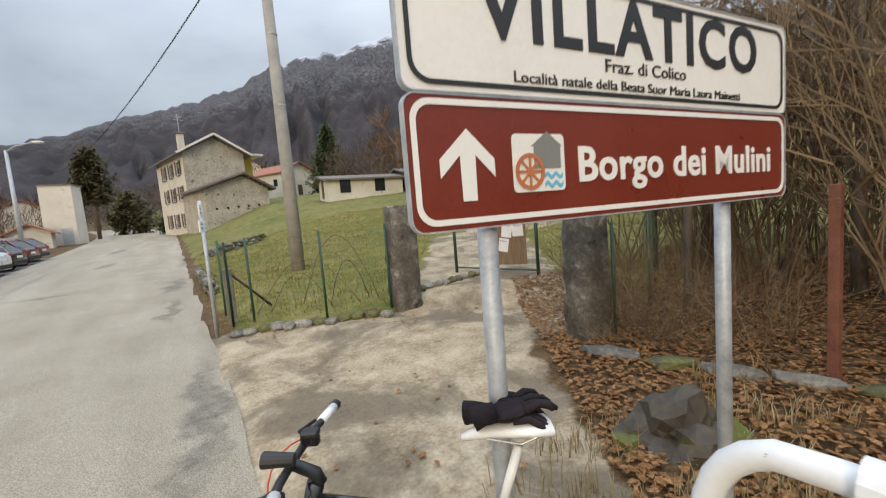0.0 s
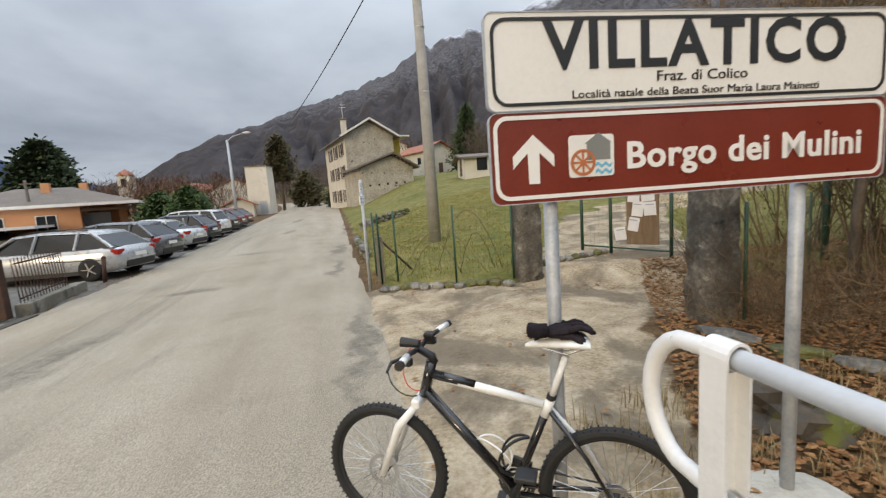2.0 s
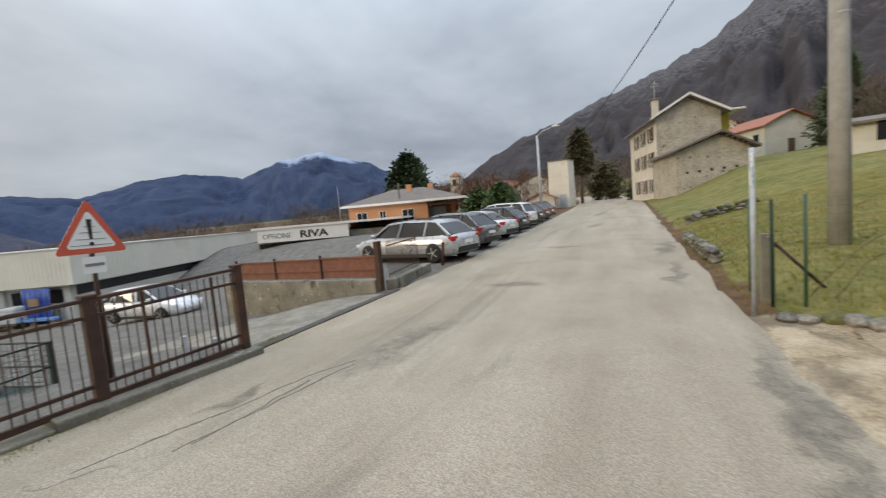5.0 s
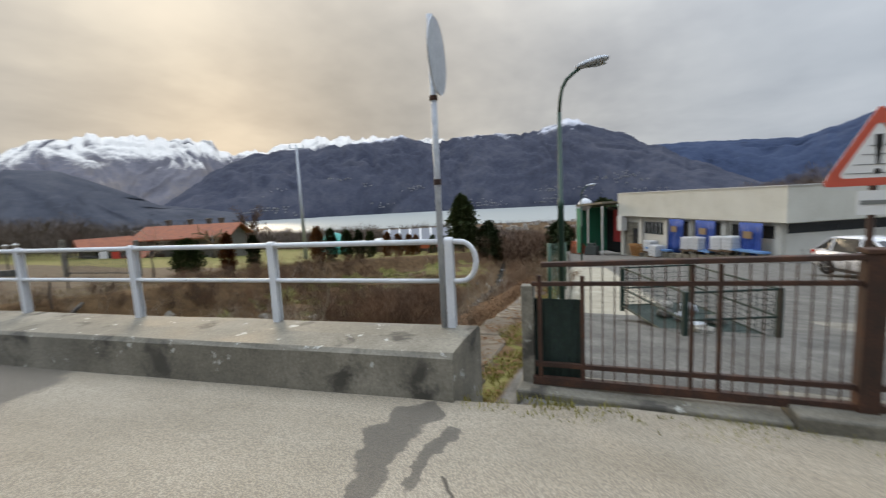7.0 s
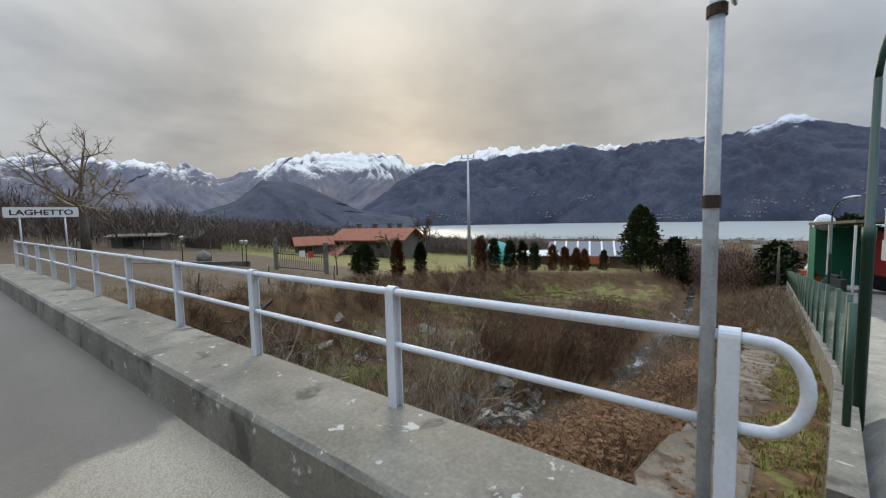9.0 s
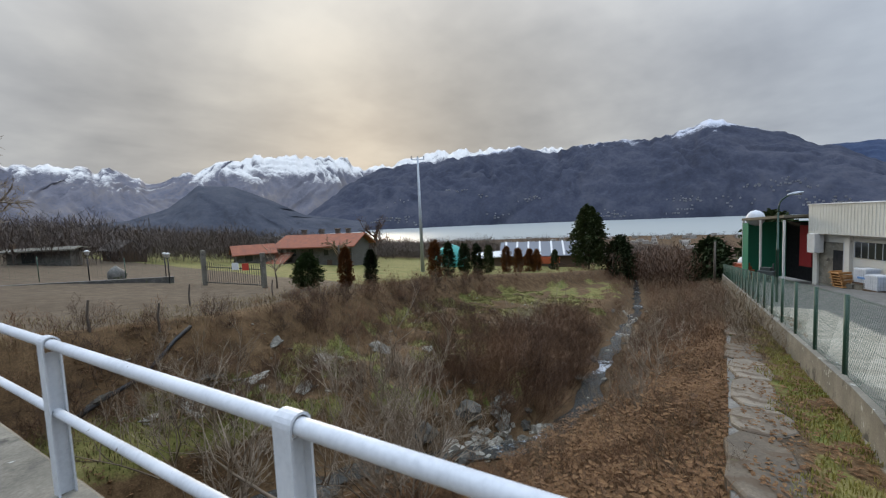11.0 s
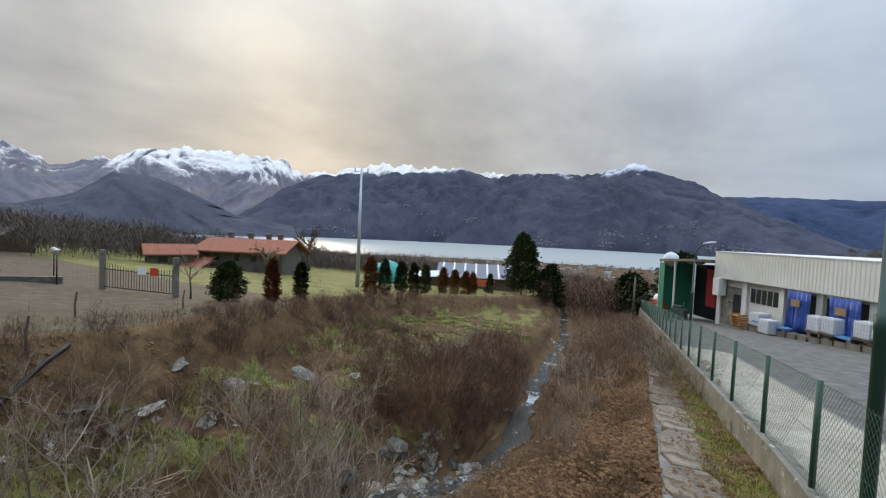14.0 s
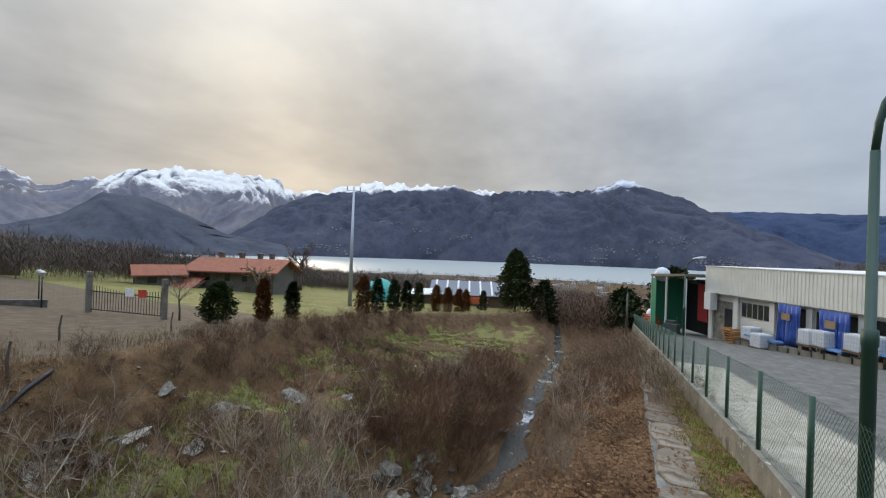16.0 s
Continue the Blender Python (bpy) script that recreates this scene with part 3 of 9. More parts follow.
def make_ground():
    xs, ys = spaced(-26, 12, 0.3, 5000, 1.1), spaced(-20, 16, 0.3, 5000, 1.1)
    X, Y = np.meshgrid(xs, ys)
    Z = land(X, Y)
    nx, ny = len(xs), len(ys)
    me = bpy.data.meshes.new("ground")
    idx = np.arange(nx * ny).reshape(ny, nx)
    quads = np.stack([idx[:-1, :-1], idx[:-1, 1:], idx[1:, 1:], idx[1:, :-1]], -1).reshape(-1, 4)
    me.from_pydata(np.stack([X, Y, Z], -1).reshape(-1, 3).tolist(), [], quads.tolist())
    me.polygons.foreach_set("use_smooth", [True] * len(me.polygons))
    xl, xr, yc, yt = road_left(Y), road_right(Y), stream_y(X), bank_y(X)
    south = (X < xl - 0.4) & (Y < fence_y(X))
    gully = south & (Y > yt)
    masks = {}
    meadow = (X > xr + 0.35) & (Y + 0.35 * (X - 1) > 7.5)
    shelf = gully & gully_green(X, Y)
    verge = south & (Y > path_edge(X) + 0.65) & (bumps(X, Y, 0.8, 1.0) > -0.4)
    lawn = south & (Y < yt - 1) & (X < -20) & (X > -110)
    masks["grass"] = np.where(meadow, 1.0, np.where(shelf, 0.85, np.where(verge, 0.7, np.where(lawn, 1.0, 0))))
    masks["dirt"] = np.where(south & (Y < yt - 0.3) & (X > -20), 1.0, 0) + np.where(south & (Y > path_edge(X)) & (Y < path_edge(X) + 0.7), 0.8, 0)
    apron = (X > xr - 0.2) & (Y > 1.0 - 0.1 * X) & (Y + 0.35 * (X - 1) < 7.35) & (X < 2.6 + 0.55 * np.maximum(Y - 1.2, 0))
    lane = (np.abs((X - 4.6) - 0.62 * (Y - 5.3)) < 1.75) & (X > 3.0) & (Y > 4.2) & (Y < 13)
    far_lane = (np.abs(Y - 12.4 - 0.12 * (X - 9)) < 1.3) & (X > 9) & (X < 30)
    masks["drive"] = np.where(apron | lane | far_lane, 1.0, 0)
    yard = (X < xl - 0.2) & (Y > fence_y(X)) & (X > -80) & (Y < 34)
    masks["tarmac"] = np.where(yard | ((X < xl) & (X > xl - 7.5) & (Y > 9.6) & (Y < 37)), 1.0, 0)
    masks["pale"] = np.where(yard & (Y < fence_y(X) + 2.6) & (X > -26) & (X < -10.0), np.clip((fence_y(X) + 2.1 - Y) / 0.8 + 0.5, 0, 1), np.where(yard & (X > -10.5) & (Y < 8.45) & (Y > 4.5), 0.47, 0))
    for name, m in masks.items():
        at = me.attributes.new(name, "FLOAT", "POINT")
        at.data.foreach_set("value", np.clip(m, 0, 1).reshape(-1).astype(np.float32))
    me.materials.append(ground_material())
    return tagged(new("ground", me), "uneven ground of leaf litter, grass and tarmac", "ground", "", "structure")


make_ground()


def make_road():
    ys = spaced(-60, 60, 0.4, 130, 1.05)
    rows = []
    for y in ys:
        l, r, z = float(road_left(y)), float(road_right(y)), float(road_z(y))
        rag = 0.035 * math.sin(y * 1.3) + 0.02 * math.sin(y * 3.1 + 1)
        if y > 0.2:
            l += 0.05 * math.sin(y * 3.1)
        for u in (0, 0.08, 0.3, 0.5, 0.7, 0.92, 1):
            camber = 0.05 * (1 - (2 * u - 1) ** 2)
            x = l + (r + rag - l) * u
            if u == 0:
                x -= 0.02 if y < 0.2 else 0.12
            rows.append((x, y, z + camber - (0.02 if u in (0, 1) and y > 0.2 else 0)))
    s = Shape()
    s.add(rows, [(i * 7 + j, i * 7 + j + 1, i * 7 + j + 8, i * 7 + j + 7) for i in range(len(ys) - 1) for j in range(6)])
    ob = part("road", s, road_material(), smooth=True, kind="structure")
    return tagged(ob, "pale worn asphalt road with cracks and damp stains", "road")


make_road()

# ---- lake and mountains ----
water = bpy.data.materials.new("lake_water")
water.use_nodes = True
_b = water.node_tree.nodes["Principled BSDF"]
_b.inputs["Base Color"].default_value = (0.33, 0.36, 0.35, 1)
_b.inputs["Roughness"].default_value = 0.4
lake = Shape()
_pts = [(-r * math.sin(radians(a)), r * math.cos(radians(a)), -74.5) for r in (1300, 4300) for a in range(60, 176, 5)]
_n = len(_pts) // 2
lake.add(_pts, [(i, i + 1, _n + i + 1, _n + i) for i in range(_n - 1)])
tagged(part("lake_water", lake, water, kind="structure"), "calm pale grey lake water under cloud", "water")


def mountain(name, label, crest, near, top, material, seed, rough=0.16, base=-80, back=1.12, steps=240, rows=46, power=0.85, freq=1.0, jag=0.022):
    """A mountainside: crest is (bearing, elevation) of its skyline; it climbs from near to top metres away."""
    az = np.linspace(crest[0][0], crest[-1][0], steps)
    el = np.interp(az, [c[0] for c in crest], [c[1] for c in crest]) if crest[0][0] < crest[-1][0] else np.interp(-az, [-c[0] for c in crest], [c[1] for c in crest])
    s = Shape()
    vs, spurs = [], []
    for i in range(rows):
        u = i / (rows - 1) * back
        r = near + (top - near) * u
        for a, e in zip(az, el):
            h = math.tan(radians(e)) * top - base
            climb = min(u, 1) ** power
            lean = a + 5.0 * noise.noise(Vector((a * 0.10, u * 1.6, seed + 9)))
            p = Vector((lean * 0.35 * freq, u * 2.2, seed))
            ridge = 1 - abs(noise.noise(p)) * 2
            ridge2 = 1 - abs(noise.noise(Vector((p.x * 2.7 + 3, p.y * 2.0, seed)))) * 2
            rag = noise.noise(Vector((p.x * 5, p.y * 6, seed)))
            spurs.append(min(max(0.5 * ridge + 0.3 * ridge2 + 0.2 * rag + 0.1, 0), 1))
            body = math.sin(math.pi * min(u, 1)) ** 0.8
            z = base + h * climb + h * rough * body * (0.7 * ridge + 0.35 * ridge2) + h * 0.03 * rag * (0.3 + body)
            z += h * jag * (noise.noise(Vector((a * 0.45, seed, 2.0))) + 0.7 * (0.4 - abs(noise.noise(Vector((a * 0.9, seed, 5.0)))) * 1.6) + 0.12 * noise.noise(Vector((a * 3.4, seed, 7.0)))) * min(u, 1)
            if u > 1:
                z -= h * (u - 1) * 2.2
            rr = r * (1 + 0.02 * ridge)
            vs.append((-rr * math.sin(radians(a)), rr * math.cos(radians(a)), z))
    n = steps
    s.add(vs, [(i * n + j, i * n + j + 1, (i + 1) * n + j + 1, (i + 1) * n + j) for i in range(rows - 1) for j in range(n - 1)])
    ob = part(name, s, material, smooth=True, kind="structure")
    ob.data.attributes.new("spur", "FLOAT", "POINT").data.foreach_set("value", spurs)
    return tagged(ob, label, "mountain")


# Base colours of these far slopes hold the bluish tint of distance haze.
dark_wood = mountain_material("hazed_wooded_slope", (0.060, 0.068, 0.088), (0.10, 0.102, 0.115), 900, 60)
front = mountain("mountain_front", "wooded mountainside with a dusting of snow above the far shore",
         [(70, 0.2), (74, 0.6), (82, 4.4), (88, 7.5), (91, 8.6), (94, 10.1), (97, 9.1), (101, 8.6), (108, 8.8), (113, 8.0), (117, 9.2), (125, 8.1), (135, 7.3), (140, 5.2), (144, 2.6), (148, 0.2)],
         3350, 4350, mountain_material("hazed_front_slope", (0.040, 0.048, 0.074), (0.090, 0.092, 0.112), 670, 85, (0.55, 0.56, 0.60)), 3.1, rough=0.13, freq=0.6, steps=400, rows=60, jag=0.05)
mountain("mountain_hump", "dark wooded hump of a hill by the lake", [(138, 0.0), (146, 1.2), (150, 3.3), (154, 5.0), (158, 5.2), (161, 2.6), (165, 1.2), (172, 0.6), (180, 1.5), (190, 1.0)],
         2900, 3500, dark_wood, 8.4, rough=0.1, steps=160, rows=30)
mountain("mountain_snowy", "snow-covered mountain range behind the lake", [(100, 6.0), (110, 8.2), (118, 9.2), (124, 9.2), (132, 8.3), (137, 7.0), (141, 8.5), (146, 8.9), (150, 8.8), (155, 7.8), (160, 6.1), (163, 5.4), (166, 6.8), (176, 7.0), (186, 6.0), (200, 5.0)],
         4000, 4800, mountain_material("hazed_snow_slope", (0.155, 0.160, 0.200), (0.25, 0.215, 0.20), 470, 190, (0.74, 0.71, 0.67)), 5.7, rough=0.15, freq=1.2, steps=520, rows=64, jag=0.09)
# Blue of the air between is put into the slope and snow colours.
mountain("mountain_blue", "distant mountain ridge coloured haze blue, with snow on top", [(24, 3.0), (30, 4.0), (34, 5.4), (39, 7.7), (45, 9.6), (50, 8.7), (55, 6.7), (61, 7.3), (66, 6.4), (71, 4.8), (75, 5.3), (80, 5.6), (84, 5.7), (92, 5.0), (98, 4.0)],
         4100, 4900, mountain_material("haze_blue_slope", (0.034, 0.055, 0.105), (0.056, 0.078, 0.13), 700, 60, (0.28, 0.34, 0.44)), 1.9, rough=0.14, freq=0.6, jag=0.03)
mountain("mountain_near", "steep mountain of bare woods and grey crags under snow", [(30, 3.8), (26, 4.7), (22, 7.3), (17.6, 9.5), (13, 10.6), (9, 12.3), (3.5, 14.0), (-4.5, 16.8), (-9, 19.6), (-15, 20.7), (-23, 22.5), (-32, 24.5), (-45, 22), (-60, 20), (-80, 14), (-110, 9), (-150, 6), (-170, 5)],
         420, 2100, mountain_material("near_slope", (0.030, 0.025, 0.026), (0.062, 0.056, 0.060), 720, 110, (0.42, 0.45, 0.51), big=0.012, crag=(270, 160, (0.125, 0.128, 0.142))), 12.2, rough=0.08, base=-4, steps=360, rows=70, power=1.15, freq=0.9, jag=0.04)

# ---- shared materials ----
concrete = surface("weathered_concrete", [(0.085, 0.077, 0.060), (0.175, 0.158, 0.124), (0.28, 0.255, 0.205)], scale=1.6, bump=0.5, bump_scale=38, spots=[((0.055, 0.05, 0.04), 2.2, 0.56, 0.1), ((0.40, 0.40, 0.36), 6.0, 0.635, 0.03)])
stone = surface("grey_stone", [(0.07, 0.065, 0.058), (0.16, 0.15, 0.13), (0.28, 0.26, 0.225)], scale=3.0, bump=0.6, bump_scale=24, per_object=0.3, spots=[((0.07, 0.085, 0.025), 2.5, 0.6, 0.08)])
rail_paint = surface("worn_white_paint", [(0.50, 0.52, 0.54), (0.62, 0.64, 0.66), (0.70, 0.71, 0.72)], scale=3.0, rough=(0.35, 0.6), bump=0.12, bump_scale=50, spots=[((0.16, 0.13, 0.10), 24.0, 0.695, 0.02)])
galvanised = surface("galvanised_steel", [(0.30, 0.33, 0.36), (0.42, 0.45, 0.48), (0.52, 0.55, 0.57)], scale=14.0, rough=(0.45, 0.65), bump=0.05, metal=0.35)
rust = surface("rusty_brown_iron", [(0.020, 0.009, 0.006), (0.046, 0.019, 0.011), (0.098, 0.038, 0.019)], scale=6.0, rough=(0.6, 0.85), bump=0.25, bump_scale=70)
rust_light = surface("rust_red_primer", [(0.10, 0.035, 0.022), (0.175, 0.060, 0.036), (0.23, 0.09, 0.055)], scale=5.0, rough=(0.6, 0.8), bump=0.15)
green_metal = paint("dark_green_paint", (0.011, 0.050, 0.032), 0.45)
fence_green = paint("green_plastic_coat", (0.018, 0.065, 0.038), 0.5)
black_rubber = surface("black_rubber", [(0.008, 0.008, 0.008), (0.018, 0.018, 0.018)], scale=20, rough=(0.7, 0.9), bump=0.3, bump_scale=90)
black_gloss = paint("black_gloss_paint", (0.010, 0.010, 0.011), 0.22, coat=0.5)
white_gloss = paint("white_gloss_paint", (0.74, 0.74, 0.72), 0.25, coat=0.4)
black_matt = paint("black_plastic", (0.014, 0.014, 0.015), 0.55)
steel = paint("bright_steel", (0.55, 0.55, 0.56), 0.28, metal=0.9)
red_paint = paint("signal_red", (0.55, 0.055, 0.035), 0.4)
sign_white = surface("white_sign_sheet", [(0.70, 0.70, 0.675), (0.76, 0.76, 0.735), (0.79, 0.79, 0.77)], scale=2.0, rough=(0.3, 0.45), bump=0.0)
sign_brown = surface("brown_sign_sheet", [(0.155, 0.022, 0.012), (0.185, 0.028, 0.015), (0.205, 0.034, 0.018)], scale=2.0, rough=(0.22, 0.4), bump=0.0)
sign_black = paint("black_sign_film", (0.016, 0.017, 0.018), 0.4)
sign_grey = paint("grey_sign_film", (0.20, 0.21, 0.20), 0.4)
sign_blue = paint("blue_sign_film", (0.10, 0.42, 0.62), 0.4)
sign_orange = paint("orange_brown_film", (0.50, 0.16, 0.07), 0.4)
UPRIGHT = pose(0, 0, 0, 90)


def rounded(w, h, r, n=6):
    """Outline of a rectangle with round corners, about the origin."""
    pts = []
    for cx, cy, a in ((w / 2 - r, h / 2 - r, 0), (-w / 2 + r, h / 2 - r, 90), (-w / 2 + r, -h / 2 + r, 180), (w / 2 - r, -h / 2 + r, 270)):
        pts += [(cx + r * math.cos(radians(a + 90 * i / n)), cy + r * math.sin(radians(a + 90 * i / n))) for i in range(n + 1)]
    return pts


def band(s, outer, inner, depth, m):
    """A flat ring between two outlines of equal count."""
    n = len(outer)
    pts = [m @ Vector((x, y, z)) for z in (0, depth) for ring in (outer, inner) for x, y in ring]
    f = []
    for i in range(n):
        j = (i + 1) % n
        f += [(i, n + i, n + j, j), (2 * n + i, 2 * n + j, 3 * n + j, 3 * n + i), (i, j, 2 * n + j, 2 * n + i), (n + i, 3 * n + i, 3 * n + j, n + j)]
    return s.add(pts, f)


# ---- bridge: parapet kerb and railings ----
KERB_H = 0.37


def kerb_x(y):
    return float(road_left(y))


def make_parapet():
    s = Shape()
    rows, ys = [], np.arange(0.20, -24.1, -0.4)
    prof = [(0.02, -0.5), (0.0, 0.0), (-0.012, KERB_H - 0.035), (-0.045, KERB_H), (-0.35, KERB_H + 0.012), (-0.74, KERB_H), (-0.77, KERB_H - 0.03), (-0.77, -5.5), (-0.35, -5.5)]
    for y in ys:
        x = kerb_x(y)
        for k, (dx, z) in enumerate(prof):
            j = 0.012 * noise.noise(Vector((y * 1.7, k * 3.1, 0))) if 0 < k < 7 else 0
            drop = min(0, 0.1 * (y + 20)) if y < -20 and 0 < z else 0
            rows.append((x + dx + j, y + 0.02 * noise.noise(Vector((k, y, 2))), z + j + drop))
    n, m = len(prof), len(ys)
    s.add(rows, [(i * n + j, i * n + (j + 1) % n, (i + 1) * n + (j + 1) % n, (i + 1) * n + j) for i in range(m - 1) for j in range(n)] + [tuple(range(n))[::-1]])
    tagged(part("wall_parapet", s, concrete, kind="structure"), "low weathered concrete parapet of the bridge", "parapet")


make_parapet()


def strap_post(name, height, parent, mat, m):
    """A flat bar bent over the top rail, with a web between its legs."""
    out, r = [], 0.037
    for k in range(9):
        a = math.pi * (1 - k / 8)
        out.append((r * math.cos(a), height - r + r * math.sin(a)))
    outer = [(-r, 0)] + out + [(r, 0)]
    q = r - 0.008
    inn = [(q * math.cos(math.pi * (1 - k / 8)), height - r + q * math.sin(math.pi * (1 - k / 8))) for k in range(9)]
    inner = [(-q, 0)] + inn + [(q, 0)]
    s = Shape()
    base = m @ pose(0, 0, 0, 90, 0, 0)
    w = 0.072
    n = len(outer)
    pts = [base @ Vector((x, z, d)) for d in (-w / 2, w / 2) for ring in (outer, inner) for x, z in ring]
    f = []
    for i in range(n - 1):
        f += [(i, i + 1, n + i + 1, n + i), (2 * n + i, 3 * n + i, 3 * n + i + 1, 2 * n + i + 1), (i, 2 * n + i, 2 * n + i + 1, i + 1), (n + i, n + i + 1, 3 * n + i + 1, 3 * n + i)]
    s.add(pts, f)
    s.add([m @ Vector(p) for p in [(-q, -0.004, 0), (q, -0.004, 0), (q, 0.004, 0), (-q, 0.004, 0), (-q, -0.004, height - 0.085), (q, -0.004, height - 0.085), (q, 0.004, height - 0.085), (-q, 0.004, height - 0.085)]],
          [(3, 2, 1, 0), (4, 5, 6, 7), (0, 1, 5, 4), (1, 2, 6, 5), (2, 3, 7, 6), (3, 0, 4, 7)])
    return part(name, s, mat, parent)


def make_railing(label, points, height, loop_at_start, mat):
    """points: post feet in order; a loop joins the two rails beyond the first post."""
    ob = thing("railing", label, "railing", m=Matrix.Translation(points[0]))
    feet = [Vector(p) - Vector(points[0]) for p in points]
    for i, p in enumerate(feet):
        q = feet[min(i + 1, len(feet) - 1)] - feet[max(i - 1, 0)]
        yaw = math.degrees(math.atan2(-q.x, q.y))
        strap_post("post", height, ob, mat, Matrix.Translation(p) @ pose(0, 0, 0, 0, 0, yaw))
    hi, lo = height - 0.04, height - 0.40
    d = (feet[0] - feet[1]).normalized()
    part("top_rail", Shape().tube([p + Vector((0, 0, hi)) for p in feet], 0.026, 12), mat, ob, smooth=True)
    part("lower_rail", Shape().tube([p + Vector((0, 0, lo)) for p in feet], 0.022, 12), mat, ob, smooth=True)
    if loop_at_start:
        r = (hi - lo) / 2
        arc = [feet[0] + d * (0.10 * min(k, 1) + r * 0.78 * math.sin(math.pi * k / 12)) + Vector((0, 0, (hi + lo) / 2 + r * math.cos(math.pi * k / 12))) for k in range(13)]
        arc = [feet[0] + Vector((0, 0, hi))] + [a if 0 < i < 12 else feet[0] + d * 0.06 + Vector((0, 0, hi if i == 0 else lo)) for i, a in enumerate(arc)] + [feet[0] + Vector((0, 0, lo))]
        part("end_loop", Shape().tube(arc, 0.024, 12), mat, ob, smooth=True)
    return ob


_ys = [-0.02, -1.86] + [-1.86 - 1.83 * i for i in range(1, 10)]
make_railing("white-painted steel railing on a concrete parapet", [(kerb_x(y) - 0.675, y, KERB_H - 0.003) for y in _ys], 1.205 - KERB_H, True, rail_paint)
rail_spotted = surface("flaking_white_paint", [(0.60, 0.61, 0.61), (0.70, 0.71, 0.71), (0.76, 0.76, 0.76)], scale=3.0, rough=(0.35, 0.6), bump=0.12, bump_scale=50, spots=[((0.10, 0.08, 0.065), 34.0, 0.70, 0.02)])
make_railing("white railing of bent steel tube with flaking paint", [(1.835 - 0.06 * (y - 0.51), y, 0.0) for y in (0.51, -1.25, -3.05, -4.85, -6.65)], 1.28, True, rail_spotted)


def make_disc_sign():
    ob = thing("road_sign", "round road sign on a grey steel pole, seen edge-on", "road sign", m=pose(kerb_x(-0.09) - 0.66, -0.09, KERB_H - 0.003))
    part("pole", Shape().tube([(0, 0, 0), (0, 0, 2.72)], 0.028, 12), galvanised, ob, smooth=True)
    s = Shape().lathe([(0.0, -0.002), (0.30, -0.002), (0.308, 0.006), (0.308, 0.014), (0.295, 0.012), (0, 0.012)], 40, pose(0, 0.045, 2.37, 0, 0, 8) @ pose(0, 0, 0, -90))
    part("disc", s, galvanised, ob, "grey sheet-metal disc")
    part("clamp", Shape().tube([(0, 0, 2.02), (0, 0, 2.06)], 0.036, 12), rust, ob)
    part("clamp", Shape().tube([(0, 0, 1.30), (0, 0, 1.35)], 0.034, 12), rust, ob)


make_disc_sign()

